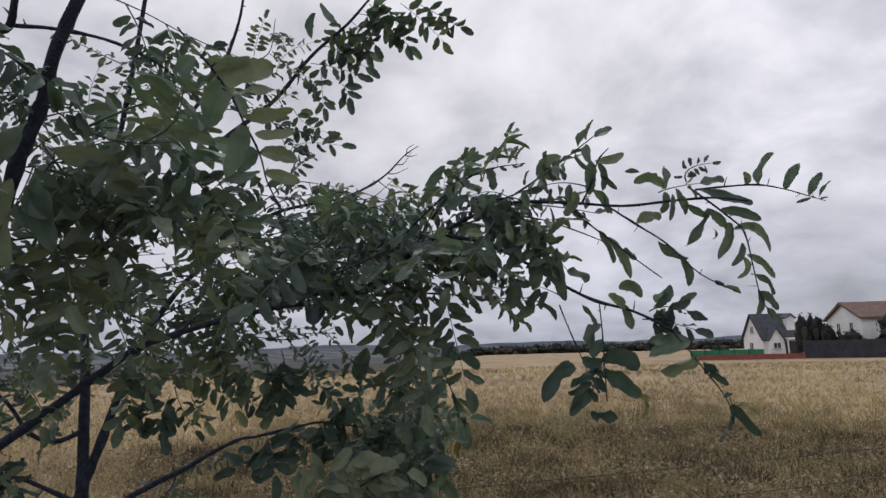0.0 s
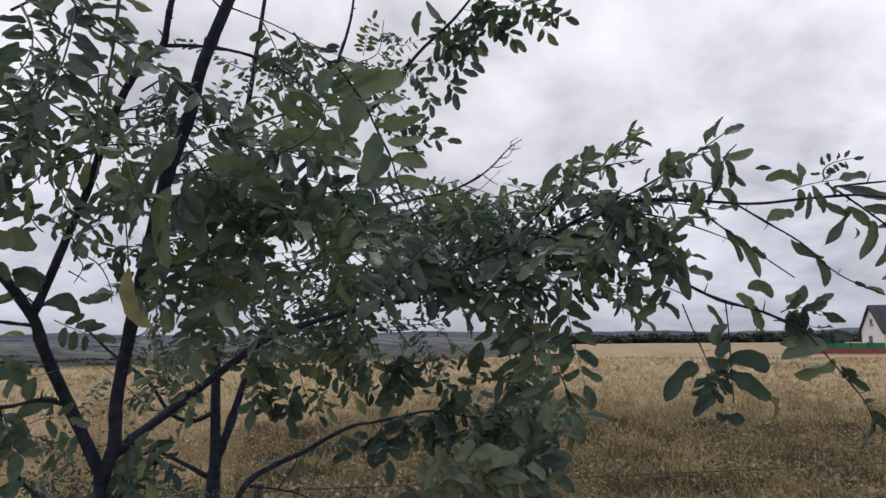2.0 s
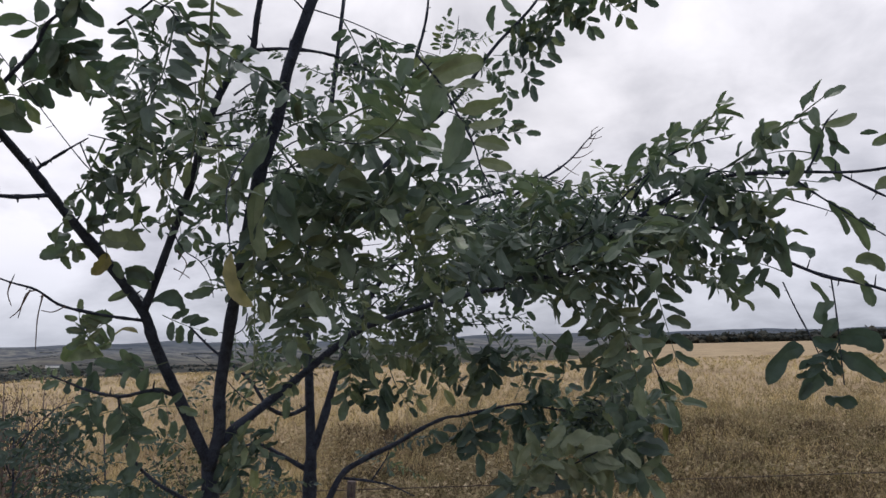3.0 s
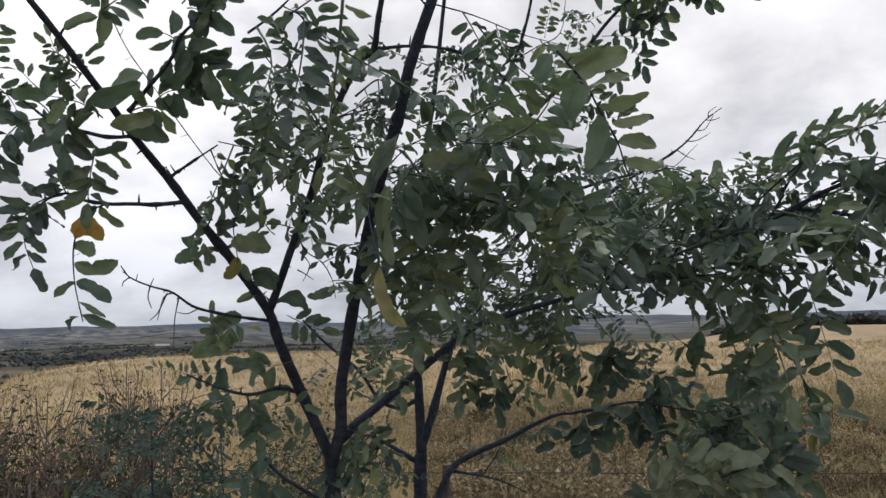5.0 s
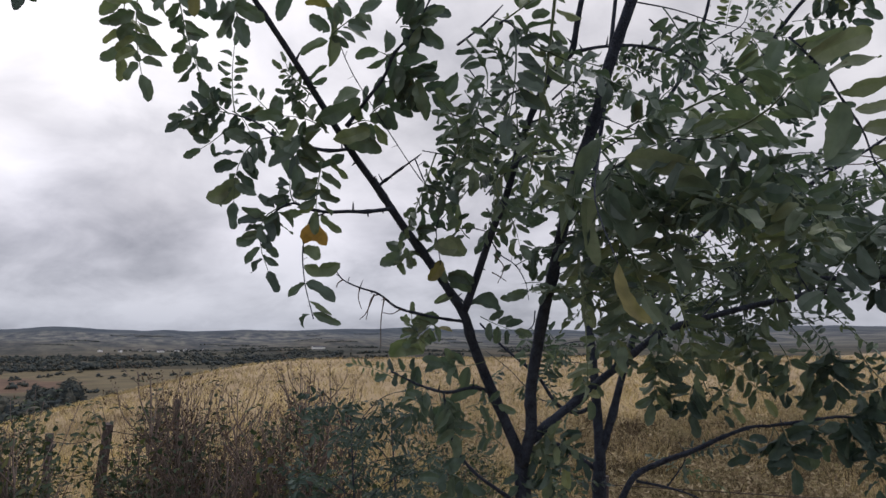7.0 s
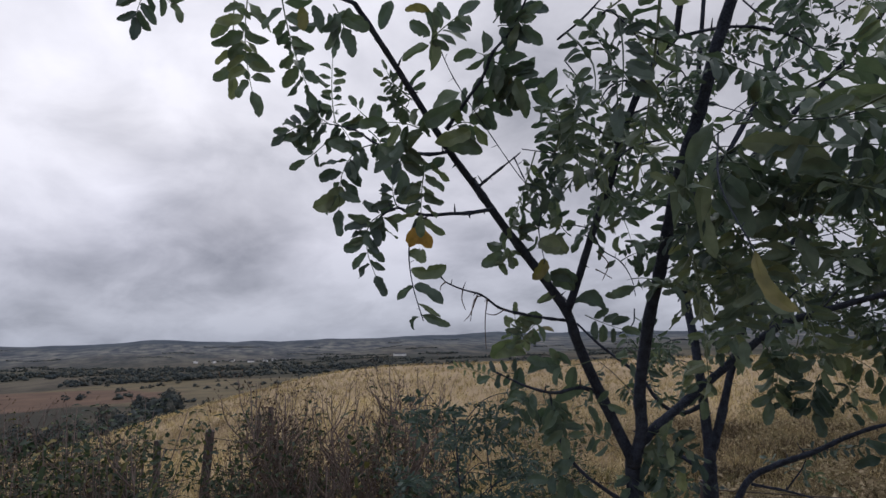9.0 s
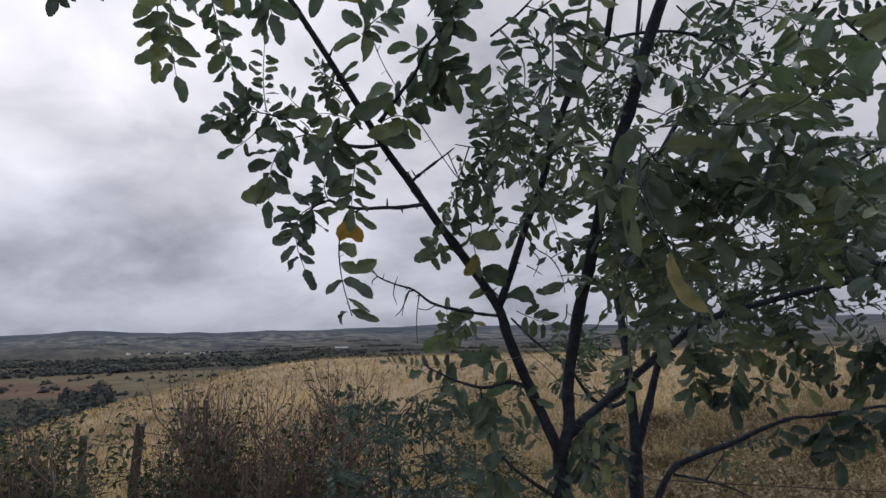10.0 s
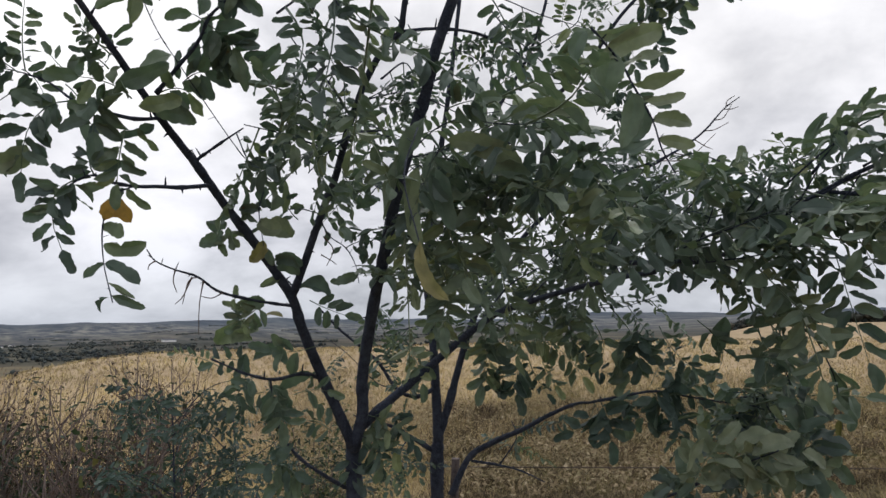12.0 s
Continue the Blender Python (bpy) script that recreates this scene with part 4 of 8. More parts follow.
leaf(upper_left_twig, (-0.592, 0.731, 1.865), (-0.583, 0.744, 1.847), (-0.582, 0.749, 1.823), 4, 0.0232)
leaf(upper_left_twig, (-0.648, 0.71, 1.883), (-0.66, 0.695, 1.896), (-0.674, 0.678, 1.907), 4, 0.0223)
leaf(side_twig, (-0.56, 0.726, 1.753), (-0.567, 0.722, 1.73), (-0.588, 0.703, 1.717), 3, 0.0252)
leaf(left_limb, (-0.47, 0.699, 1.867), (-0.481, 0.686, 1.88), (-0.485, 0.676, 1.905), 5, 0.0144, "", True)
blade(left_limb, (-0.502, 0.893, 1.742), (-0.496, 0.895, 1.752), (-0.495, 0.894, 1.764), 0.0096)
blade(left_limb, (-0.499, 0.903, 1.738), (-0.487, 0.911, 1.74), (-0.477, 0.918, 1.737), 0.0113)
blade(left_limb, (-0.475, 0.933, 1.743), (-0.48, 0.928, 1.755), (-0.476, 0.928, 1.769), 0.0197)
blade(left_limb, (-0.484, 0.942, 1.726), (-0.472, 0.951, 1.72), (-0.462, 0.96, 1.705), 0.0266, "light")
blade(left_limb, (-0.516, 0.899, 1.722), (-0.527, 0.892, 1.719), (-0.536, 0.884, 1.724), 0.0146)
blade(left_limb, (-0.523, 0.901, 1.71), (-0.535, 0.893, 1.705), (-0.549, 0.885, 1.693), 0.0196)
blade(left_limb, (-0.532, 0.901, 1.698), (-0.528, 0.905, 1.69), (-0.525, 0.909, 1.68), 0.0098)
blade(left_limb, (-0.522, 0.91, 1.703), (-0.518, 0.913, 1.698), (-0.512, 0.918, 1.692), 0.0115)
blade(left_limb, (-0.497, 0.965, 1.679), (-0.481, 0.976, 1.677), (-0.467, 0.987, 1.67), 0.0187)
blade(left_limb, (-0.499, 0.951, 1.693), (-0.496, 0.955, 1.682), (-0.493, 0.959, 1.67), 0.0118)
blade(left_limb, (-0.489, 1.003, 1.641), (-0.469, 1.016, 1.641), (-0.454, 1.028, 1.628), 0.0244)
blade(left_limb, (-0.49, 0.914, 1.742), (-0.495, 0.911, 1.733), (-0.5, 0.909, 1.724), 0.0098)
blade(fork_limb, (-0.48, 0.962, 1.738), (-0.474, 0.963, 1.758), (-0.474, 0.959, 1.783), 0.0110)
blade(fork_limb, (-0.446, 1.019, 1.649), (-0.429, 1.029, 1.655), (-0.413, 1.04, 1.66), 0.0155)
blade(fork_limb, (-0.437, 0.996, 1.715), (-0.434, 1.0, 1.708), (-0.439, 0.998, 1.696), 0.0102)
blade(fork_limb, (-0.41, 1.007, 1.726), (-0.415, 1.005, 1.714), (-0.41, 1.009, 1.705), 0.0084)
blade(fork_limb, (-0.406, 1.024, 1.692), (-0.399, 1.03, 1.686), (-0.402, 1.029, 1.675), 0.0136)
blade(fork_limb, (-0.422, 1.013, 1.696), (-0.427, 1.01, 1.689), (-0.435, 1.006, 1.685), 0.0085)
blade(fork_limb, (-0.427, 0.977, 1.758), (-0.413, 0.986, 1.761), (-0.402, 0.994, 1.755), 0.0150)
blade(fork_limb, (-0.39, 1.003, 1.742), (-0.38, 1.008, 1.75), (-0.369, 1.016, 1.748), 0.0133)
leaf(fork_limb, (-0.477, 1.013, 1.625), (-0.452, 1.032, 1.61), (-0.427, 1.051, 1.6), 3, 0.0273)
leaf(fork_limb, (-0.464, 0.974, 1.731), (-0.475, 0.964, 1.751), (-0.477, 0.957, 1.785), 3, 0.0195)
leaf(fork_limb, (-0.39, 0.972, 1.787), (-0.379, 0.982, 1.765), (-0.359, 0.998, 1.75), 4, 0.0203)
bare_twig = limb(front_tree, "twig", 0.0009, 0.0004, [(-0.439, 0.991, 1.727), (-0.431, 1.0, 1.708), (-0.415, 1.013, 1.693), (-0.406, 1.023, 1.669), (-0.405, 1.028, 1.646)])
limb(front_tree, "twig", 0.0008, 0.0004, [(-0.441, 0.985, 1.739), (-0.456, 0.974, 1.744), (-0.472, 0.963, 1.744)])
leaf(bare_twig, (-0.415, 1.013, 1.693), (-0.396, 1.024, 1.703), (-0.377, 1.037, 1.706), 4, 0.0141)
leaf(bare_twig, (-0.406, 1.023, 1.669), (-0.387, 1.036, 1.668), (-0.372, 1.048, 1.657), 3, 0.0177)

# leaves of the forked limb and of the middle of the crown
spray(fork_limb, 5, [(-0.383, 0.963, 1.801), (-0.398, 0.933, 1.812), (-0.419, 0.896, 1.821), (-0.443, 0.855, 1.826)], 0.0013, 0.0262, 0.4, 7, 90)
spray(fork_limb, 5, [(-0.366, 0.954, 1.829), (-0.379, 0.922, 1.849), (-0.394, 0.888, 1.863), (-0.416, 0.847, 1.87)], 0.0013, 0.0262, 0.4, 7, 91)
spray(fork_limb, 4, [(-0.36, 0.952, 1.846), (-0.361, 0.911, 1.877), (-0.368, 0.88, 1.897), (-0.37, 0.853, 1.915)], 0.0013, 0.0262, 0.4, 7, 92)
spray(fork_limb, 3, [(-0.345, 0.944, 1.862), (-0.321, 0.959, 1.869), (-0.302, 0.981, 1.879)], 0.0013, 0.0148, 0.4, 10, 93)
spray(fork_limb, 3, [(-0.325, 0.936, 1.884), (-0.33, 0.915, 1.893), (-0.347, 0.904, 1.886), (-0.361, 0.901, 1.867)], 0.0013, 0.0262, 0.4, 7, 94)
spray(fork_limb, 4, [(-0.312, 0.957, 1.824), (-0.322, 0.904, 1.807), (-0.338, 0.874, 1.777), (-0.348, 0.858, 1.756)], 0.0013, 0.0262, 0.4, 7, 95)
spray(fork_limb, 3, [(-0.294, 0.798, 1.9), (-0.267, 0.785, 1.911), (-0.248, 0.787, 1.889), (-0.238, 0.792, 1.871)], 0.0013, 0.0295, 0.4, 7, 97)
spray(fork_limb, 3, [(-0.331, 0.789, 1.906), (-0.297, 0.786, 1.914), (-0.269, 0.787, 1.929)], 0.0013, 0.0262, 0.4, 7, 98)
spray(fork_limb, 3, [(-0.306, 0.939, 1.881), (-0.29, 0.964, 1.907), (-0.286, 0.983, 1.898)], 0.0013, 0.0139, 0.4, 10, 99)

# the near leaves before the main stem
spray(main_stem, 3, [(-0.308, 0.994, 1.796), (-0.25, 0.964, 1.815), (-0.212, 0.97, 1.827), (-0.167, 0.97, 1.825)], 0.0009, 0.041, 0.55, 6, 101)
spray(main_stem, 3, [(-0.308, 0.994, 1.796), (-0.254, 0.97, 1.79), (-0.211, 0.979, 1.799), (-0.157, 0.992, 1.806)], 0.0009, 0.041, 0.6, 6, 102)
spray(main_stem, 3, [(-0.342, 1.023, 1.739), (-0.269, 0.968, 1.765), (-0.244, 0.964, 1.788), (-0.228, 0.948, 1.795)], 0.0009, 0.041, 0.7, 6, 103)
spray(main_stem, 3, [(-0.325, 1.004, 1.764), (-0.252, 0.991, 1.76), (-0.204, 1.005, 1.763), (-0.155, 1.016, 1.765)], 0.0009, 0.0377, 0.3, 6, 104)
spray(main_stem, 3, [(-0.346, 1.021, 1.732), (-0.266, 1.001, 1.728), (-0.201, 1.013, 1.73), (-0.149, 1.033, 1.747)], 0.0009, 0.0328, 0.12, 7, 105)
spray(main_stem, 2, [(-0.356, 1.029, 1.719), (-0.301, 0.968, 1.721), (-0.288, 0.979, 1.707)], 0.0009, 0.0361, 0.5, 7, 106)
spray(main_stem, 2, [(-0.377, 1.045, 1.676), (-0.301, 1.043, 1.7), (-0.233, 1.058, 1.703), (-0.179, 1.082, 1.708)], 0.0009, 0.0262, 0.2, 7, 107)
spray(main_stem, 3, [(-0.266, 0.974, 1.862), (-0.187, 0.941, 1.812), (-0.121, 0.912, 1.787), (-0.057, 0.894, 1.779)], 0.0009, 0.0344, 0.3, 7, 110)
spray(main_stem, 3, [(-0.204, 0.941, 1.973), (-0.173, 0.995, 1.973), (-0.139, 1.05, 1.965), (-0.1, 1.101, 1.96)], 0.0009, 0.0279, 0.3, 7, 114)
leaf(main_stem, (-0.183, 0.874, 1.803), (-0.163, 0.883, 1.81), (-0.14, 0.894, 1.812), 5, 0.0282)
spray(main_stem, 2, [(-0.201, 0.936, 1.963), (-0.181, 0.854, 1.945), (-0.195, 0.797, 1.934), (-0.218, 0.759, 1.922)], 0.0009, 0.0328, 0.7, 7, 121)
spray(main_stem, 3, [(-0.194, 1.021, 1.764), (-0.135, 1.001, 1.766), (-0.088, 0.996, 1.77), (-0.054, 0.985, 1.769)], 0.0009, 0.0312, 0.35, 7, 122)
spray(main_stem, 3, [(-0.22, 1.029, 1.769), (-0.157, 1.019, 1.746), (-0.11, 1.018, 1.733), (-0.069, 1.01, 1.734)], 0.0009, 0.0279, 0.15, 7, 123)
spray(main_stem, 3, [(-0.222, 1.078, 1.748), (-0.176, 1.079, 1.736), (-0.135, 1.086, 1.726), (-0.102, 1.089, 1.709)], 0.0009, 0.0279, 0.2, 7, 124)
spray(right_limb, 7, [(-0.344, 1.278, 1.592), (-0.314, 1.325, 1.651), (-0.252, 1.348, 1.687), (-0.192, 1.344, 1.719)], 0.0013, 0.0304, 0.3, 7, 125)

crown_edge_stalk = limb(front_tree, "twig", 0.0012, 0.0006, [(-0.028, 0.854, 1.842), (-0.008, 0.868, 1.812), (0.001, 0.876, 1.79), (0.013, 0.887, 1.761), (0.018, 0.893, 1.737), (0.027, 0.901, 1.715)])
blade(crown_edge_stalk, (-0.021, 0.861, 1.818), (0.004, 0.873, 1.831), (0.027, 0.884, 1.84), 0.0208, "light")
blade(crown_edge_stalk, (-0.007, 0.87, 1.808), (0.011, 0.879, 1.815), (0.031, 0.889, 1.819), 0.0119, "light")
blade(crown_edge_stalk, (0.001, 0.876, 1.793), (0.019, 0.886, 1.796), (0.041, 0.896, 1.804), 0.0149, "light")
blade(crown_edge_stalk, (0.01, 0.883, 1.778), (0.024, 0.891, 1.778), (0.04, 0.899, 1.784), 0.0109, "light")
blade(crown_edge_stalk, (0.013, 0.887, 1.762), (0.027, 0.895, 1.761), (0.043, 0.904, 1.757), 0.0139, "light")
blade(crown_edge_stalk, (0.016, 0.891, 1.745), (0.03, 0.899, 1.742), (0.044, 0.907, 1.738), 0.0119, "light")
blade(crown_edge_stalk, (-0.001, 0.876, 1.785), (0.001, 0.88, 1.765), (-0.013, 0.876, 1.737), 0.0188)
blade(crown_edge_stalk, (-0.013, 0.865, 1.821), (-0.017, 0.865, 1.801), (-0.025, 0.864, 1.779), 0.0228)
blade(crown_edge_stalk, (0.013, 0.889, 1.745), (-0.001, 0.883, 1.737), (-0.018, 0.874, 1.733), 0.0129)
blade(crown_edge_stalk, (0.006, 0.882, 1.767), (0.003, 0.883, 1.757), (-0.004, 0.881, 1.743), 0.0129)
blade(crown_edge_stalk, (-0.033, 0.852, 1.84), (-0.038, 0.85, 1.828), (-0.043, 0.85, 1.813), 0.0149)
blade(crown_edge_stalk, (-0.026, 0.855, 1.837), (-0.009, 0.865, 1.839), (0.009, 0.873, 1.846), 0.0119, "light")
pod_stalk = limb(front_tree, "twig", 0.0008, 0.0005, [(-0.183, 0.817, 1.769), (-0.155, 0.748, 1.707), (-0.118, 0.708, 1.647)])
blade(pod_stalk, (-0.118, 0.708, 1.647), (-0.108, 0.701, 1.62), (-0.09, 0.699, 1.604), 0.0103, "yellow")
blade(main_stem, (-0.073, 0.983, 1.805), (-0.107, 0.963, 1.817), (-0.143, 0.945, 1.808), 0.0219, "light")
blade(main_stem, (-0.049, 0.998, 1.79), (-0.076, 0.983, 1.798), (-0.122, 0.958, 1.794), 0.0195)
blade(main_stem, (-0.136, 0.956, 1.756), (-0.168, 0.936, 1.773), (-0.205, 0.915, 1.785), 0.0255, "light")
blade(main_stem, (-0.235, 0.903, 1.756), (-0.244, 0.903, 1.718), (-0.239, 0.912, 1.67), 0.0182)
blade(main_stem, (-0.252, 0.892, 1.77), (-0.256, 0.893, 1.743), (-0.271, 0.891, 1.7), 0.0195)
blade(main_stem, (-0.223, 0.902, 1.811), (-0.238, 0.898, 1.78), (-0.255, 0.894, 1.744), 0.0207)
blade(main_stem, (-0.219, 0.912, 1.755), (-0.216, 0.917, 1.725), (-0.207, 0.927, 1.688), 0.0243)
blade(main_stem, (-0.166, 0.941, 1.748), (-0.149, 0.949, 1.754), (-0.129, 0.962, 1.744), 0.0207)
leaf(main_stem, (-0.217, 0.909, 1.779), (-0.231, 0.908, 1.737), (-0.256, 0.901, 1.69), 3, 0.0365)
leaf(main_stem, (-0.121, 0.962, 1.771), (-0.09, 0.98, 1.764), (-0.059, 0.999, 1.745), 3, 0.0340)

# the right limb and its drooping end
spray(right_limb, 7, [(-0.105, 1.24, 1.649), (-0.127, 1.271, 1.699), (-0.091, 1.265, 1.744), (-0.043, 1.229, 1.773)], 0.0013, 0.0323, 0.4, 7, 127)
spray(right_limb, 8, [(-0.048, 1.222, 1.657), (-0.034, 1.24, 1.712), (0.019, 1.133, 1.736), (0.059, 1.113, 1.76)], 0.0013, 0.0342, 0.4, 7, 128)
spray(right_limb, 8, [(-0.062, 1.219, 1.652), (-0.001, 1.157, 1.68), (0.055, 1.103, 1.69), (0.096, 1.064, 1.699)], 0.0013, 0.0342, 0.1, 7, 129)
spray(right_limb, 5, [(-0.026, 1.216, 1.66), (0.022, 1.163, 1.658), (0.073, 1.128, 1.659), (0.117, 1.089, 1.665)], 0.0013, 0.0342, 0.2, 7, 130)
spray(right_limb, 7, [(-0.266, 1.281, 1.62), (-0.247, 1.33, 1.658), (-0.2, 1.365, 1.694), (-0.153, 1.367, 1.718)], 0.0013, 0.0285, 0.3, 7, 133)
spray(right_limb_end, 2, [(0.023, 1.203, 1.662), (0.048, 1.172, 1.698), (0.076, 1.141, 1.724), (0.096, 1.117, 1.749)], 0.0013, 0.0295, 0.1, 7, 134)
spray(right_limb_end, 3, [(0.05, 1.195, 1.669), (0.09, 1.156, 1.692), (0.12, 1.124, 1.716), (0.144, 1.097, 1.751)], 0.0013, 0.0295, 0.1, 7, 135)
spray(right_limb_end, 2, [(0.087, 1.187, 1.676), (0.128, 1.147, 1.688), (0.16, 1.124, 1.712), (0.181, 1.098, 1.74)], 0.0013, 0.0295, 0.1, 7, 136)
spray(right_limb_end, 3, [(0.042, 1.205, 1.667), (0.086, 1.207, 1.678), (0.107, 1.21, 1.656), (0.123, 1.211, 1.635)], 0.0013, 0.0295, 0.1, 7, 137)
spray(right_limb_end, 3, [(0.022, 1.213, 1.662), (0.052, 1.217, 1.646), (0.081, 1.22, 1.624), (0.091, 1.221, 1.597)], 0.0013, 0.0295, 0.1, 7, 139)
spray(right_limb_end, 2, [(0.061, 1.206, 1.672), (0.088, 1.204, 1.711), (0.113, 1.193, 1.727), (0.136, 1.192, 1.731)], 0.0013, 0.0295, 0.1, 7, 140)
spray(right_limb_end, 4, [(-0.011, 1.208, 1.663), (0.015, 1.188, 1.702), (0.031, 1.175, 1.734), (0.047, 1.163, 1.757)], 0.0013, 0.0295, 0.1, 7, 141)
thread_1 = limb(front_tree, "twig", 0.0011, 0.0005, [(0.338, 1.055, 1.734), (0.369, 1.055, 1.711), (0.395, 1.047, 1.689), (0.424, 1.039, 1.655), (0.456, 1.02, 1.632)])
thread_2 = limb(front_tree, "twig", 0.0011, 0.0005, [(0.295, 1.079, 1.746), (0.318, 1.072, 1.72), (0.34, 1.067, 1.699), (0.362, 1.061, 1.678), (0.39, 1.058, 1.654)])
thread_3 = limb(front_tree, "twig", 0.0009, 0.0004, [(0.234, 1.104, 1.74), (0.27, 1.094, 1.73), (0.301, 1.089, 1.717), (0.331, 1.083, 1.702), (0.358, 1.071, 1.683)])
spray(right_limb_end, 2, [(0.234, 1.116, 1.729), (0.218, 1.076, 1.728), (0.212, 1.037, 1.715), (0.206, 1.02, 1.7)], 0.0013, 0.0344, 0.4, 5, 166)
spray(right_limb_end, 2, [(0.183, 1.131, 1.748), (0.205, 1.1, 1.754), (0.232, 1.08, 1.755), (0.257, 1.071, 1.745)], 0.0013, 0.0295, 0.3, 7, 167)
spray(right_limb_end, 4, [(0.139, 1.149, 1.723), (0.178, 1.129, 1.74), (0.221, 1.106, 1.758), (0.258, 1.083, 1.765)], 0.0013, 0.0295, 0.35, 7, 182)
spray(right_limb_end, 4, [(0.1, 1.163, 1.735), (0.141, 1.141, 1.766), (0.18, 1.118, 1.788), (0.209, 1.097, 1.795)], 0.0013, 0.0279, 0.2, 7, 184)
spray(main_stem, 3, [(-0.273, 1.014, 1.722), (-0.302, 0.981, 1.712), (-0.313, 0.963, 1.691)], 0.0009, 0.0295, 0.4, 7, 187)
spray(main_stem, 3, [(-0.278, 1.067, 1.668), (-0.312, 1.045, 1.654), (-0.343, 1.021, 1.641)], 0.0009, 0.0295, 0.4, 7, 188)
spray(main_stem, 3, [(-0.251, 1.081, 1.703), (-0.276, 1.041, 1.693), (-0.299, 1.015, 1.677)], 0.0009, 0.0295, 0.4, 7, 189)
spray(main_stem, 3, [(-0.218, 1.161, 1.673), (-0.244, 1.137, 1.657), (-0.279, 1.116, 1.657)], 0.0009, 0.0295, 0.4, 7, 191)

leafy_tip = limb(front_tree, "twig", 0.0011, 0.0004, [(0.413, 0.993, 1.733), (0.441, 0.995, 1.735), (0.474, 0.998, 1.736), (0.501, 1.002, 1.731), (0.523, 1.005, 1.724), (0.54, 1.008, 1.719)])
blade(leafy_tip, (0.475, 0.998, 1.736), (0.48, 0.996, 1.751), (0.491, 0.995, 1.767), 0.0112)
blade(leafy_tip, (0.501, 1.002, 1.731), (0.505, 1.0, 1.744), (0.516, 0.999, 1.756), 0.0102)
blade(leafy_tip, (0.524, 1.005, 1.724), (0.528, 1.004, 1.735), (0.538, 1.003, 1.746), 0.0083)
blade(leafy_tip, (0.534, 1.007, 1.722), (0.539, 1.006, 1.731), (0.546, 1.005, 1.738), 0.0044)
blade(leafy_tip, (0.462, 0.997, 1.737), (0.465, 0.996, 1.742), (0.461, 0.995, 1.749), 0.0068)
blade(leafy_tip, (0.526, 1.006, 1.722), (0.518, 1.005, 1.719), (0.511, 1.005, 1.718), 0.0034)
blade(leafy_tip, (0.534, 1.007, 1.72), (0.538, 1.007, 1.721), (0.543, 1.008, 1.722), 0.0029)
blade(right_limb_end, (0.387, 1.007, 1.74), (0.373, 1.004, 1.75), (0.357, 1.003, 1.745), 0.0110)
blade(right_limb_end, (0.366, 1.014, 1.759), (0.358, 1.013, 1.762), (0.351, 1.013, 1.76), 0.0056)
leaf(right_limb_end, (0.382, 1.011, 1.736), (0.405, 1.012, 1.742), (0.447, 1.016, 1.746), 3, 0.0263, "", True)
blade(right_limb_end, (0.416, 0.991, 1.732), (0.445, 0.995, 1.725), (0.468, 0.998, 1.717), 0.0107)
blade(right_limb_end, (0.432, 0.984, 1.71), (0.451, 0.986, 1.706), (0.471, 0.989, 1.699), 0.0100)
leaf(leafy_tip, (0.405, 0.991, 1.741), (0.41, 0.989, 1.754), (0.441, 0.992, 1.759), 6, 0.0094)
drooping_tip = limb(front_tree, "twig", 0.0011, 0.0004, [(0.415, 0.992, 1.729), (0.445, 0.999, 1.705), (0.459, 1.003, 1.69), (0.466, 1.009, 1.658), (0.472, 1.014, 1.629), (0.483, 1.019, 1.607)])
blade(drooping_tip, (0.424, 0.996, 1.712), (0.416, 0.997, 1.697), (0.401, 0.999, 1.678), 0.0117)
blade(drooping_tip, (0.442, 1.0, 1.7), (0.445, 1.002, 1.686), (0.432, 1.004, 1.664), 0.0117)
blade(drooping_tip, (0.448, 1.001, 1.693), (0.47, 1.004, 1.692), (0.483, 1.008, 1.67), 0.0092)
blade(drooping_tip, (0.456, 1.004, 1.68), (0.454, 1.006, 1.669), (0.445, 1.007, 1.658), 0.0068)
blade(drooping_tip, (0.455, 1.006, 1.667), (0.46, 1.009, 1.656), (0.45, 1.009, 1.646), 0.0063)
blade(drooping_tip, (0.46, 1.006, 1.669), (0.476, 1.009, 1.662), (0.487, 1.013, 1.645), 0.0073)
blade(drooping_tip, (0.464, 1.01, 1.65), (0.479, 1.012, 1.645), (0.486, 1.016, 1.629), 0.0083)
blade(drooping_tip, (0.472, 1.013, 1.633), (0.481, 1.015, 1.626), (0.488, 1.018, 1.614), 0.0083)
blade(drooping_tip, (0.47, 1.013, 1.634), (0.474, 1.015, 1.622), (0.467, 1.017, 1.608), 0.0063)
blade(drooping_tip, (0.478, 1.017, 1.618), (0.485, 1.018, 1.613), (0.493, 1.021, 1.602), 0.0068)
blade(drooping_tip, (0.391, 0.99, 1.729), (0.39, 0.992, 1.716), (0.387, 0.993, 1.703), 0.0053)
blade(drooping_tip, (0.397, 0.991, 1.726), (0.402, 0.992, 1.719), (0.402, 0.994, 1.708), 0.0068)
blade(drooping_tip, (0.401, 0.992, 1.719), (0.413, 0.994, 1.713), (0.425, 0.997, 1.705), 0.0087)
blade(drooping_tip, (0.423, 0.995, 1.714), (0.435, 0.998, 1.706), (0.441, 1.0, 1.695), 0.0097)
blade(drooping_tip, (0.429, 0.999, 1.695), (0.433, 1.0, 1.689), (0.428, 1.001, 1.684), 0.0068)
blade(thread_1, (0.368, 1.055, 1.713), (0.381, 1.055, 1.721), (0.394, 1.057, 1.718), 0.0139, "light")
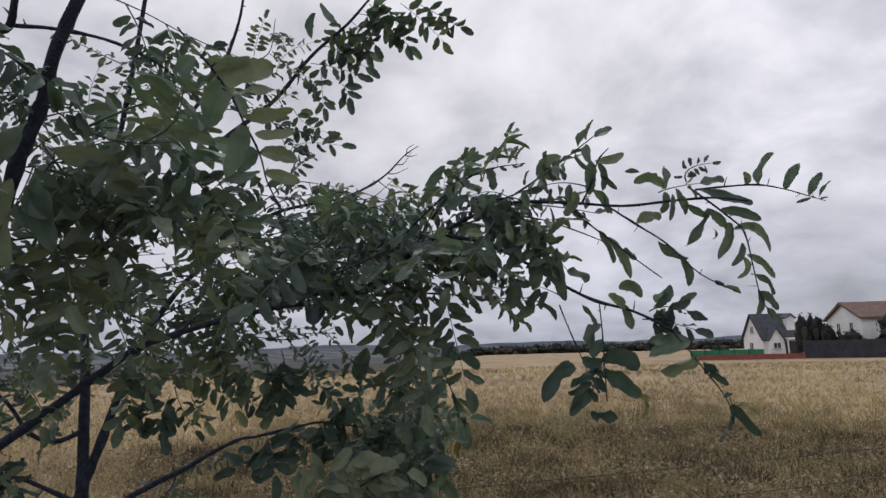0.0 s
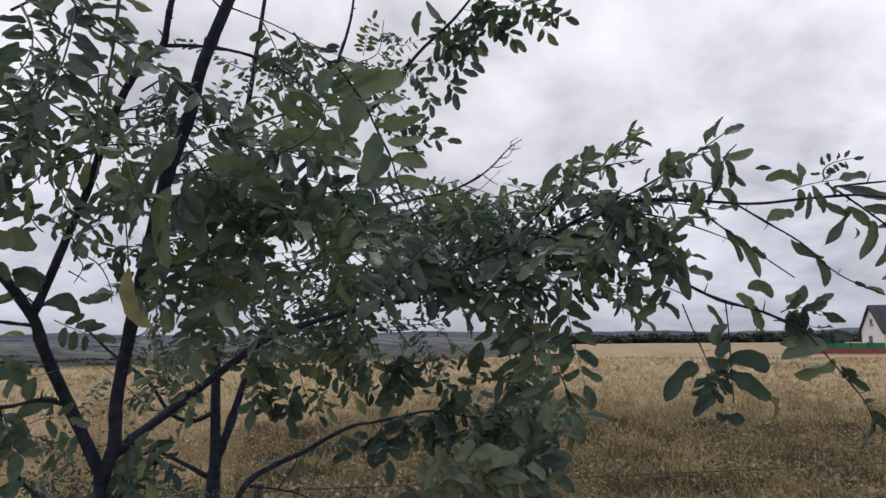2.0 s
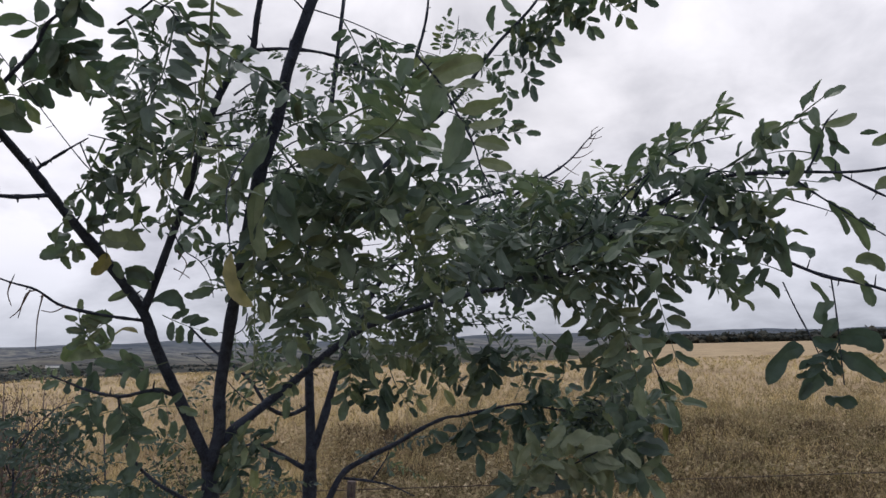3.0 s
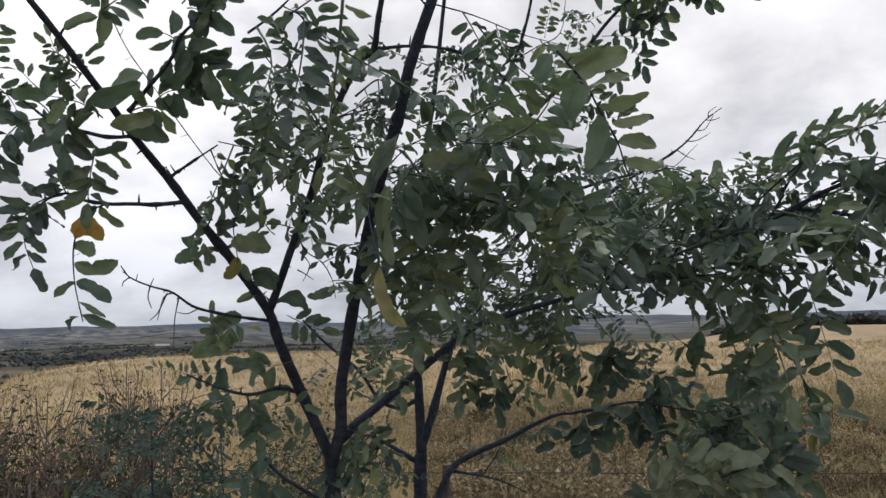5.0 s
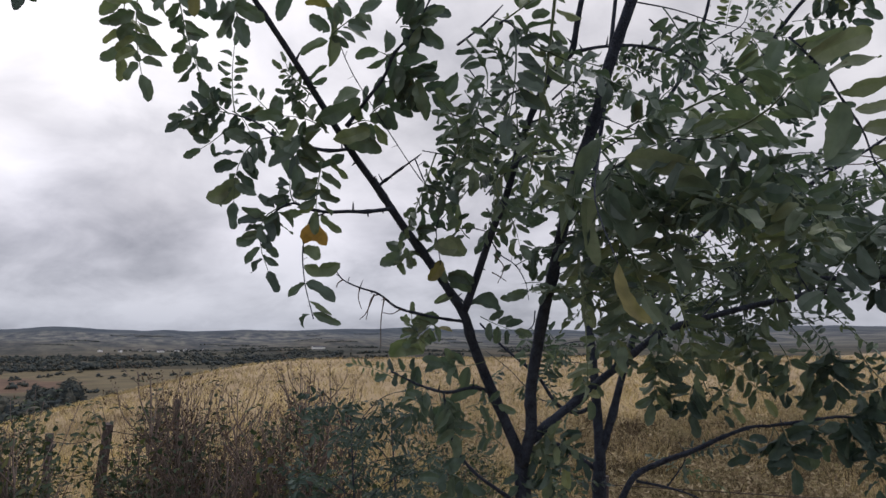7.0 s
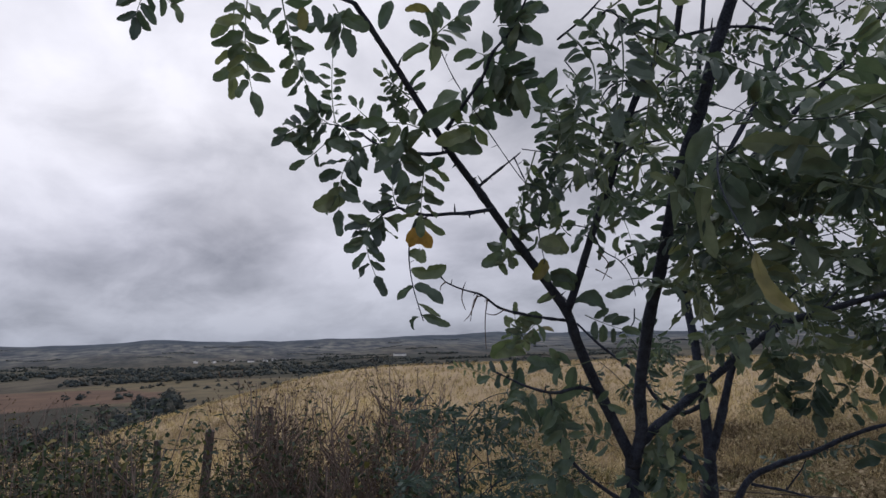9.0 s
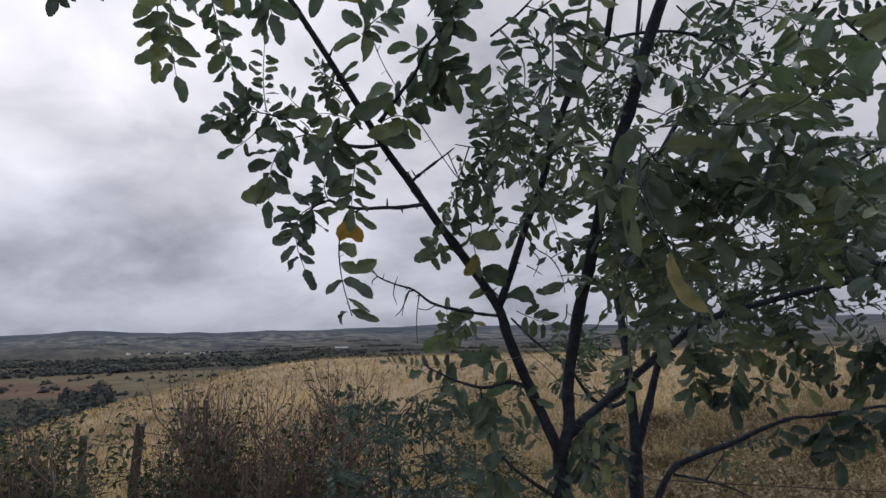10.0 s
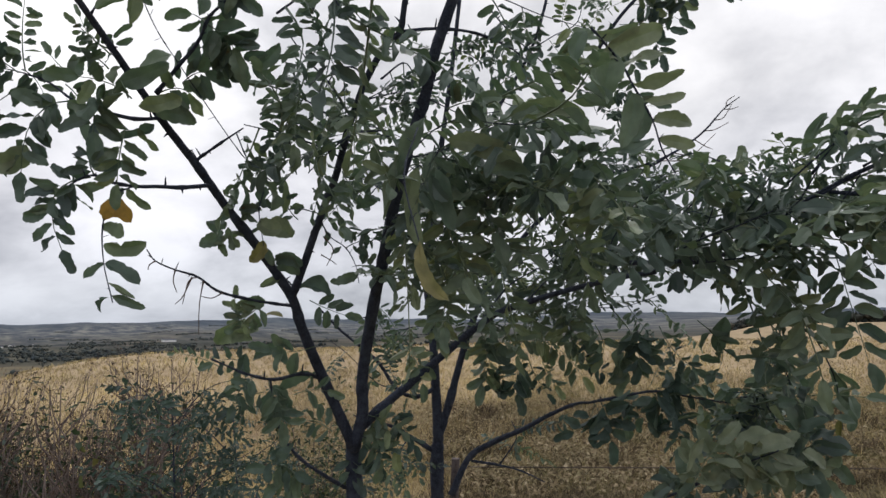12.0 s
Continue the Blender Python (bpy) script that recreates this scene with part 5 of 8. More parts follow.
blade(thread_1, (0.387, 1.049, 1.693), (0.402, 1.052, 1.684), (0.418, 1.055, 1.673), 0.0126)
blade(thread_1, (0.407, 1.044, 1.671), (0.416, 1.046, 1.66), (0.414, 1.049, 1.643), 0.0093)
blade(thread_1, (0.435, 1.033, 1.646), (0.44, 1.033, 1.645), (0.446, 1.034, 1.641), 0.0045)
blade(thread_1, (0.442, 1.028, 1.64), (0.452, 1.029, 1.637), (0.46, 1.031, 1.633), 0.0055)
blade(thread_2, (0.328, 1.07, 1.711), (0.338, 1.074, 1.693), (0.344, 1.077, 1.674), 0.0088)
blade(thread_2, (0.338, 1.067, 1.702), (0.353, 1.072, 1.682), (0.361, 1.077, 1.656), 0.0104)
blade(thread_2, (0.354, 1.064, 1.689), (0.359, 1.065, 1.683), (0.367, 1.067, 1.676), 0.0070)
upright_twig = limb(front_tree, "twig", 0.0013, 0.0005, [(0.309, 1.042, 1.735), (0.321, 1.039, 1.758), (0.328, 1.037, 1.78), (0.34, 1.035, 1.793)])
blade(upright_twig, (0.288, 1.035, 1.761), (0.273, 1.032, 1.775), (0.29, 1.032, 1.786), 0.0149, "pale")
leaf(upright_twig, (0.315, 1.039, 1.753), (0.286, 1.036, 1.758), (0.258, 1.034, 1.751), 2, 0.0205, "", True)
blade(upright_twig, (0.302, 1.039, 1.749), (0.299, 1.041, 1.736), (0.29, 1.042, 1.723), 0.0128, "pale")
blade(upright_twig, (0.291, 1.042, 1.722), (0.282, 1.043, 1.711), (0.271, 1.044, 1.7), 0.0090)
blade(upright_twig, (0.321, 1.036, 1.781), (0.317, 1.039, 1.763), (0.318, 1.042, 1.744), 0.0128)
blade(upright_twig, (0.328, 1.037, 1.778), (0.334, 1.04, 1.765), (0.332, 1.042, 1.748), 0.0080)
blade(upright_twig, (0.325, 1.037, 1.78), (0.342, 1.038, 1.78), (0.356, 1.038, 1.788), 0.0106, "light")
blade(upright_twig, (0.33, 1.039, 1.764), (0.339, 1.041, 1.758), (0.347, 1.043, 1.749), 0.0064)
blade(upright_twig, (0.321, 1.041, 1.749), (0.332, 1.043, 1.74), (0.337, 1.046, 1.724), 0.0106)
blade(upright_twig, (0.277, 1.036, 1.752), (0.275, 1.037, 1.743), (0.279, 1.039, 1.735), 0.0074)
arching_twig = limb(front_tree, "twig", 0.0014, 0.0005, [(0.135, 1.15, 1.749), (0.162, 1.147, 1.783), (0.191, 1.147, 1.804), (0.22, 1.148, 1.811), (0.256, 1.151, 1.815)])
blade(arching_twig, (0.129, 1.146, 1.77), (0.138, 1.143, 1.795), (0.155, 1.141, 1.815), 0.0126)
blade(arching_twig, (0.162, 1.147, 1.785), (0.164, 1.144, 1.804), (0.177, 1.142, 1.825), 0.0125)
blade(arching_twig, (0.178, 1.146, 1.798), (0.186, 1.144, 1.816), (0.197, 1.143, 1.832), 0.0094)
blade(arching_twig, (0.207, 1.146, 1.817), (0.212, 1.145, 1.826), (0.22, 1.144, 1.837), 0.0056)
blade(arching_twig, (0.221, 1.147, 1.816), (0.223, 1.146, 1.828), (0.232, 1.145, 1.839), 0.0075)
blade(arching_twig, (0.234, 1.149, 1.816), (0.239, 1.147, 1.828), (0.248, 1.147, 1.837), 0.0075)
blade(arching_twig, (0.243, 1.149, 1.818), (0.247, 1.148, 1.827), (0.256, 1.148, 1.836), 0.0056)
blade(arching_twig, (0.155, 1.147, 1.779), (0.162, 1.146, 1.789), (0.178, 1.148, 1.787), 0.0100)
blade(arching_twig, (0.14, 1.149, 1.76), (0.158, 1.148, 1.774), (0.162, 1.147, 1.782), 0.0100)
blade(arching_twig, (0.187, 1.147, 1.801), (0.202, 1.148, 1.805), (0.218, 1.149, 1.81), 0.0056)
blade(arching_twig, (0.223, 1.148, 1.811), (0.228, 1.149, 1.808), (0.232, 1.15, 1.807), 0.0044)
blade(arching_twig, (0.238, 1.149, 1.814), (0.245, 1.15, 1.812), (0.254, 1.151, 1.816), 0.0044)
blade(arching_twig, (0.148, 1.145, 1.789), (0.147, 1.143, 1.802), (0.156, 1.142, 1.81), 0.0063)
leaf(right_limb_end, (0.243, 1.08, 1.747), (0.208, 1.075, 1.762), (0.169, 1.073, 1.746), 3, 0.0296)
leaf(right_limb_end, (0.234, 1.091, 1.734), (0.211, 1.089, 1.728), (0.178, 1.087, 1.719), 3, 0.0300)
leaf(right_limb_end, (0.247, 1.08, 1.728), (0.249, 1.083, 1.709), (0.269, 1.088, 1.692), 3, 0.0282)
blade(right_limb_end, (0.266, 1.068, 1.723), (0.261, 1.07, 1.709), (0.263, 1.072, 1.695), 0.0077)
blade(right_limb_end, (0.282, 1.062, 1.692), (0.282, 1.067, 1.661), (0.289, 1.072, 1.634), 0.0136)
blade(right_limb_end, (0.26, 1.077, 1.675), (0.272, 1.079, 1.669), (0.284, 1.083, 1.65), 0.0111)
blade(right_limb_end, (0.267, 1.071, 1.693), (0.269, 1.072, 1.684), (0.273, 1.074, 1.676), 0.0088, "light")
blade(thread_3, (0.296, 1.091, 1.685), (0.304, 1.091, 1.686), (0.312, 1.093, 1.68), 0.0062)
blade(low_right_twig, (0.325, 1.073, 1.608), (0.314, 1.073, 1.598), (0.316, 1.076, 1.585), 0.0151)
blade(low_right_twig, (0.233, 1.101, 1.661), (0.231, 1.103, 1.644), (0.219, 1.104, 1.629), 0.0172)
blade(low_right_twig, (0.255, 1.095, 1.638), (0.246, 1.095, 1.629), (0.235, 1.096, 1.619), 0.0135)
blade(low_right_twig, (0.257, 1.094, 1.632), (0.271, 1.096, 1.627), (0.279, 1.099, 1.614), 0.0135)
leaf(low_right_twig, (0.284, 1.088, 1.642), (0.262, 1.084, 1.652), (0.24, 1.081, 1.657), 2, 0.0253)
blade(low_right_twig, (0.307, 1.079, 1.63), (0.318, 1.082, 1.62), (0.322, 1.084, 1.608), 0.0071)
blade(low_right_twig, (0.367, 1.056, 1.634), (0.354, 1.053, 1.645), (0.344, 1.053, 1.643), 0.0137, "pale")
blade(low_right_twig, (0.35, 1.062, 1.627), (0.356, 1.064, 1.615), (0.356, 1.067, 1.601), 0.0138)
blade(low_right_twig, (0.351, 1.061, 1.622), (0.342, 1.059, 1.632), (0.333, 1.057, 1.639), 0.0106)
leaf(low_right_twig, (0.373, 1.053, 1.619), (0.397, 1.055, 1.623), (0.43, 1.06, 1.611), 4, 0.0249)
leaf(low_right_twig, (0.366, 1.054, 1.611), (0.397, 1.058, 1.606), (0.434, 1.063, 1.593), 4, 0.0213, "", True)
blade(low_right_twig, (0.379, 1.051, 1.628), (0.386, 1.051, 1.635), (0.399, 1.052, 1.638), 0.0104)
blade(low_right_twig, (0.393, 1.042, 1.594), (0.379, 1.041, 1.592), (0.366, 1.04, 1.588), 0.0112)
blade(low_right_twig, (0.41, 1.044, 1.587), (0.392, 1.043, 1.583), (0.367, 1.043, 1.572), 0.0183)
blade(low_right_twig, (0.417, 1.048, 1.571), (0.399, 1.047, 1.565), (0.378, 1.046, 1.557), 0.0193)
blade(low_right_twig, (0.326, 1.072, 1.592), (0.319, 1.073, 1.581), (0.313, 1.074, 1.573), 0.0129)
hanging_stem_a = limb(front_tree, "twig", 0.0008, 0.0005, [(0.283, 1.087, 1.631), (0.293, 1.093, 1.603), (0.307, 1.1, 1.568), (0.317, 1.106, 1.537)])
hanging_stem_b = limb(front_tree, "twig", 0.0008, 0.0005, [(0.325, 1.074, 1.632), (0.327, 1.079, 1.601), (0.328, 1.085, 1.562), (0.329, 1.091, 1.525)])
hanging_stem_c = limb(front_tree, "twig", 0.0008, 0.0005, [(0.392, 1.041, 1.598), (0.419, 1.049, 1.563), (0.444, 1.057, 1.528), (0.451, 1.062, 1.502)])
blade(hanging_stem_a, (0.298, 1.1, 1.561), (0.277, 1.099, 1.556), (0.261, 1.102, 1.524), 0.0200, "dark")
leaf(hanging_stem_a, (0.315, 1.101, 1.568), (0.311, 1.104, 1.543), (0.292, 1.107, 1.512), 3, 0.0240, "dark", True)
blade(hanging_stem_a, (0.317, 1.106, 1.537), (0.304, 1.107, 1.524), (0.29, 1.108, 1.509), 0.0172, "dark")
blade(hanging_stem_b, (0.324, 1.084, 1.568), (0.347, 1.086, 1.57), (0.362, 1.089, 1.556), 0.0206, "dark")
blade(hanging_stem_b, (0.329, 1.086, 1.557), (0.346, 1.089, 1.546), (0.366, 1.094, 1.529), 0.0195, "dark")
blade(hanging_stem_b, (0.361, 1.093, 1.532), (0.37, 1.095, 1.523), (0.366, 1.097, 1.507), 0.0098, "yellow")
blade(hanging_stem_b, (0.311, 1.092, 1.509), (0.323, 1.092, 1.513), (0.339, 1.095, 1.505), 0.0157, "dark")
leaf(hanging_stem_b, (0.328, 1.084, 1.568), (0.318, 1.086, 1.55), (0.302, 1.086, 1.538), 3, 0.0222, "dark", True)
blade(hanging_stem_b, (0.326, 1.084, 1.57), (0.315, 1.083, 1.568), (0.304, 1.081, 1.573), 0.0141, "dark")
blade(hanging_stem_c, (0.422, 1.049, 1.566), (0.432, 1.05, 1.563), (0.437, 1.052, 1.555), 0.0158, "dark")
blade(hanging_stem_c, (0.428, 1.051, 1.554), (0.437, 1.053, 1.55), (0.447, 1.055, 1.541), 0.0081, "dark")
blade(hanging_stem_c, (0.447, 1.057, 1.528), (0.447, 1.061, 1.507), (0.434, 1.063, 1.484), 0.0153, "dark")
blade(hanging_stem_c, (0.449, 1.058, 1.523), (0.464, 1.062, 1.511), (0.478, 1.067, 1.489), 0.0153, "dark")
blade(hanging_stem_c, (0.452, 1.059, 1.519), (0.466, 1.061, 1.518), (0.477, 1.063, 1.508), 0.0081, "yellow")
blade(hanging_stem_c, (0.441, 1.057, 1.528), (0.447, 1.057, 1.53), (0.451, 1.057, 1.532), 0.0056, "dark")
leaf(right_limb_end, (0.15, 1.127, 1.655), (0.161, 1.138, 1.598), (0.178, 1.153, 1.513), 6, 0.0340)

# the near low branch whose leaves hang before the field
near_low_limb = limb(front_tree, "twig", 0.0026, 0.0007, [(-0.468, 1.116, 1.201), (-0.32, 1.158, 1.238), (-0.166, 1.188, 1.302), (-0.066, 1.178, 1.362), (0.003, 1.141, 1.405), (0.049, 1.105, 1.434), (0.083, 1.075, 1.455)])

leaf(low_left_twig, (-0.539, 0.999, 1.519), (-0.528, 1.013, 1.479), (-0.529, 1.019, 1.436), 5, 0.0351)
leaf(low_left_twig, (-0.482, 1.031, 1.562), (-0.516, 1.009, 1.555), (-0.548, 0.986, 1.563), 2, 0.0351)
leaf(low_left_twig, (-0.565, 1.017, 1.406), (-0.54, 1.036, 1.393), (-0.515, 1.056, 1.375), 3, 0.0341, "dark")
leaf(low_left_twig, (-0.491, 1.08, 1.438), (-0.51, 1.065, 1.454), (-0.534, 1.048, 1.455), 3, 0.0280)
leaf(low_left_twig, (-0.551, 0.99, 1.524), (-0.573, 0.978, 1.5), (-0.586, 0.975, 1.469), 3, 0.0287)
leaf(trunk_a, (-0.482, 1.123, 1.424), (-0.46, 1.142, 1.398), (-0.456, 1.151, 1.363), 4, 0.0288, "dark", True)
leaf(trunk_a, (-0.465, 1.129, 1.457), (-0.438, 1.15, 1.444), (-0.422, 1.164, 1.423), 3, 0.0305)
blade(left_low_limb, (-0.615, 1.044, 1.571), (-0.639, 1.028, 1.585), (-0.661, 1.019, 1.565), 0.0306)
leaf(left_low_limb, (-0.619, 1.041, 1.573), (-0.629, 1.032, 1.6), (-0.633, 1.026, 1.624), 3, 0.0221, "pale")
blade(left_low_limb, (-0.615, 1.047, 1.542), (-0.585, 1.061, 1.562), (-0.568, 1.074, 1.529), 0.0213)
blade(left_low_limb, (-0.572, 1.063, 1.604), (-0.588, 1.053, 1.613), (-0.609, 1.044, 1.59), 0.0187, "yellow")
leaf(left_low_limb, (-0.62, 1.045, 1.534), (-0.649, 1.028, 1.543), (-0.683, 1.011, 1.53), 3, 0.0255)
leaf(left_low_limb, (-0.674, 1.04, 1.529), (-0.707, 1.019, 1.547), (-0.742, 0.999, 1.552), 7, 0.0148)
blade(left_low_limb, (-0.539, 1.092, 1.519), (-0.562, 1.08, 1.514), (-0.583, 1.071, 1.496), 0.0230)
leaf(left_low_limb, (-0.597, 1.061, 1.511), (-0.593, 1.068, 1.474), (-0.585, 1.079, 1.43), 5, 0.0323)
leaf(left_low_limb, (-0.602, 1.061, 1.493), (-0.631, 1.046, 1.483), (-0.666, 1.031, 1.454), 4, 0.0306)
blade(left_low_limb, (-0.637, 1.037, 1.527), (-0.645, 1.036, 1.506), (-0.659, 1.03, 1.489), 0.0136)
blade(left_low_limb, (-0.624, 1.041, 1.551), (-0.628, 1.041, 1.534), (-0.623, 1.046, 1.519), 0.0187)
leaf(left_low_limb, (-0.508, 1.017, 1.496), (-0.48, 1.031, 1.503), (-0.453, 1.047, 1.494), 2, 0.0280, "", True)
leaf(low_left_twig, (-0.518, 1.085, 1.366), (-0.558, 1.062, 1.38), (-0.602, 1.037, 1.384), 3, 0.0378, "", True)
leaf(low_left_twig, (-0.528, 1.064, 1.387), (-0.554, 1.052, 1.371), (-0.573, 1.044, 1.354), 2, 0.0357)
leaf(trunk_a, (-0.479, 1.124, 1.428), (-0.454, 1.14, 1.411), (-0.458, 1.145, 1.356), 3, 0.0421, "", True)
leaf(trunk_a, (-0.478, 1.125, 1.426), (-0.436, 1.147, 1.432), (-0.43, 1.158, 1.375), 3, 0.0370, "", True)
leaf(trunk_a, (-0.483, 1.125, 1.411), (-0.493, 1.125, 1.378), (-0.48, 1.136, 1.344), 2, 0.0354)
blade(trunk_a, (-0.478, 1.125, 1.42), (-0.466, 1.131, 1.429), (-0.436, 1.147, 1.434), 0.0202)
leaf(right_limb, (-0.334, 1.276, 1.545), (-0.341, 1.277, 1.507), (-0.35, 1.276, 1.471), 3, 0.0381, "", True)
leaf(right_limb, (-0.28, 1.296, 1.532), (-0.293, 1.294, 1.492), (-0.289, 1.301, 1.455), 4, 0.0395, "", True)
blade(right_limb, (-0.333, 1.275, 1.566), (-0.32, 1.284, 1.544), (-0.302, 1.297, 1.528), 0.0309)
leaf(right_limb, (-0.284, 1.288, 1.559), (-0.232, 1.318, 1.549), (-0.188, 1.352, 1.478), 8, 0.0323)
blade(right_limb, (-0.328, 1.282, 1.515), (-0.319, 1.29, 1.492), (-0.323, 1.291, 1.47), 0.0145)
leaf(right_limb, (-0.204, 1.278, 1.572), (-0.183, 1.293, 1.546), (-0.172, 1.301, 1.529), 3, 0.0309)
blade(right_limb, (0.023, 1.272, 1.592), (0.016, 1.272, 1.565), (0.009, 1.27, 1.546), 0.0228)
leaf(right_limb, (-0.13, 1.259, 1.564), (-0.111, 1.273, 1.531), (-0.123, 1.272, 1.491), 4, 0.0422, "", True)
leaf(right_limb, (-0.104, 1.251, 1.572), (-0.092, 1.26, 1.548), (-0.069, 1.275, 1.531), 3, 0.0350)
leaf(right_limb, (-0.249, 1.297, 1.528), (-0.239, 1.306, 1.502), (-0.225, 1.317, 1.475), 3, 0.0284, "", True)
leaf(near_low_limb, (0.0, 1.058, 1.411), (0.015, 1.062, 1.442), (0.044, 1.073, 1.477), 4, 0.0343, "light")
leaf(near_low_limb, (0.05, 1.085, 1.414), (0.065, 1.089, 1.443), (0.097, 1.104, 1.466), 4, 0.0331, "light")
blade(near_low_limb, (0.059, 1.074, 1.448), (0.079, 1.083, 1.463), (0.098, 1.095, 1.457), 0.0186, "light")
blade(near_low_limb, (0.065, 1.081, 1.422), (0.087, 1.092, 1.433), (0.11, 1.104, 1.435), 0.0175, "light")
blade(near_low_limb, (-0.001, 1.043, 1.433), (0.005, 1.044, 1.453), (0.017, 1.048, 1.468), 0.0116, "light")
leaf(near_low_limb, (0.093, 1.171, 1.463), (0.117, 1.187, 1.443), (0.146, 1.208, 1.405), 6, 0.0382, "", True)
leaf(near_low_limb, (0.08, 1.168, 1.437), (0.113, 1.188, 1.418), (0.133, 1.203, 1.385), 5, 0.0382, "", True)
leaf(near_low_limb, (0.049, 1.156, 1.393), (0.033, 1.146, 1.4), (0.004, 1.131, 1.394), 4, 0.0328, "", True)
leaf(near_low_limb, (0.073, 1.157, 1.489), (0.101, 1.172, 1.493), (0.134, 1.192, 1.477), 4, 0.0306, "", True)
leaf(near_low_limb, (-0.001, 1.128, 1.401), (-0.024, 1.116, 1.395), (-0.053, 1.101, 1.389), 3, 0.0306, "", True)
blade(near_low_limb, (0.042, 1.076, 1.451), (0.058, 1.083, 1.465), (0.08, 1.095, 1.467), 0.0177, "light")
blade(near_low_limb, (0.104, 1.11, 1.449), (0.114, 1.116, 1.443), (0.124, 1.124, 1.431), 0.0154, "light")
blade(near_low_limb, (0.035, 1.075, 1.433), (0.027, 1.071, 1.424), (0.019, 1.069, 1.411), 0.0177, "light")
blade(near_low_limb, (0.051, 1.083, 1.433), (0.055, 1.087, 1.421), (0.057, 1.09, 1.406), 0.0177, "light")
blade(near_low_limb, (0.092, 1.106, 1.432), (0.091, 1.107, 1.42), (0.085, 1.106, 1.405), 0.0165, "light")
leaf(near_low_limb, (0.036, 1.074, 1.439), (0.057, 1.084, 1.45), (0.088, 1.102, 1.45), 3, 0.0295, "light")
leaf(near_low_limb, (0.011, 1.086, 1.417), (0.002, 1.079, 1.435), (-0.005, 1.073, 1.454), 2, 0.0280, "light")
leaf(near_low_limb, (0.06, 1.111, 1.437), (0.081, 1.124, 1.421), (0.112, 1.142, 1.415), 4, 0.0304)
leaf(near_low_limb, (-0.001, 1.127, 1.404), (-0.023, 1.115, 1.408), (-0.041, 1.107, 1.395), 3, 0.0308)
trailing_stem = limb(front_tree, "twig", 0.001, 0.0005, [(0.113, 1.28, 1.59), (0.13, 1.294, 1.554), (0.146, 1.31, 1.503), (0.149, 1.319, 1.444)])
blade(trailing_stem, (0.131, 1.296, 1.545), (0.116, 1.289, 1.532), (0.095, 1.281, 1.51), 0.0248)
blade(trailing_stem, (0.141, 1.304, 1.524), (0.152, 1.313, 1.502), (0.156, 1.319, 1.473), 0.0175)
blade(trailing_stem, (0.125, 1.289, 1.568), (0.134, 1.295, 1.561), (0.14, 1.3, 1.55), 0.0131)
blade(trailing_stem, (0.148, 1.313, 1.488), (0.156, 1.32, 1.466), (0.157, 1.324, 1.441), 0.0160)
blade(trailing_stem, (0.144, 1.307, 1.517), (0.159, 1.316, 1.511), (0.172, 1.325, 1.495), 0.0102)
blade(trailing_stem, (0.149, 1.317, 1.459), (0.145, 1.317, 1.445), (0.146, 1.319, 1.43), 0.0088, "yellow")
leaf(right_limb, (-0.443, 1.196, 1.557), (-0.421, 1.21, 1.521), (-0.42, 1.217, 1.477), 4, 0.0321, "", True)
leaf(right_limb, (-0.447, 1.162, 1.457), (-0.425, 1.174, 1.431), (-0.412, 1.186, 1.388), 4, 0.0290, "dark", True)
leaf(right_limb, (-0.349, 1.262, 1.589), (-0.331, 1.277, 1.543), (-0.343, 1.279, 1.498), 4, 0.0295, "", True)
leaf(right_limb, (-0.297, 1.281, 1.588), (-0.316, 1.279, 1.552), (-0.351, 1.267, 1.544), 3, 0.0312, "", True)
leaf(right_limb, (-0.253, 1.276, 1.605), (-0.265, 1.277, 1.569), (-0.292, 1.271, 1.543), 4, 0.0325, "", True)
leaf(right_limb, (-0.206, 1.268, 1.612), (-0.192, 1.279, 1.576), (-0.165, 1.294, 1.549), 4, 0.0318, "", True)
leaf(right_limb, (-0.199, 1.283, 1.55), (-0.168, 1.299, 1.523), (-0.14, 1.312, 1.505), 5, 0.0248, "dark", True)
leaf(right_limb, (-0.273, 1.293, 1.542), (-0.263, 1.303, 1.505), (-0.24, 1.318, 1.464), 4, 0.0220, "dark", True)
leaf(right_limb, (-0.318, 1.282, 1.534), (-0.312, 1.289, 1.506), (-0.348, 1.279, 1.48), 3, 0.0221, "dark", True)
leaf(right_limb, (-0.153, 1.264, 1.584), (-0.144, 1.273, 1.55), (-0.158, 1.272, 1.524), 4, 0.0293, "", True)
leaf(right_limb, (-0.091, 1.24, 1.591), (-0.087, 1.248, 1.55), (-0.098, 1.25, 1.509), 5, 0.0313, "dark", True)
leaf(right_limb, (-0.057, 1.236, 1.581), (-0.037, 1.25, 1.541), (-0.005, 1.266, 1.516), 5, 0.0259, "", True)
leaf(right_limb, (-0.01, 1.248, 1.588), (0.017, 1.265, 1.547), (-0.001, 1.264, 1.508), 4, 0.0290, "", True)
leaf(right_limb, (0.076, 1.282, 1.586), (0.088, 1.293, 1.545), (0.112, 1.308, 1.505), 3, 0.0370, "", True)
leaf(right_limb, (-0.411, 1.226, 1.591), (-0.392, 1.237, 1.568), (-0.359, 1.252, 1.554), 4, 0.0255, "", True)
leaf(right_limb, (-0.38, 1.244, 1.627), (-0.399, 1.241, 1.6), (-0.434, 1.229, 1.592), 3, 0.0294, "", True)

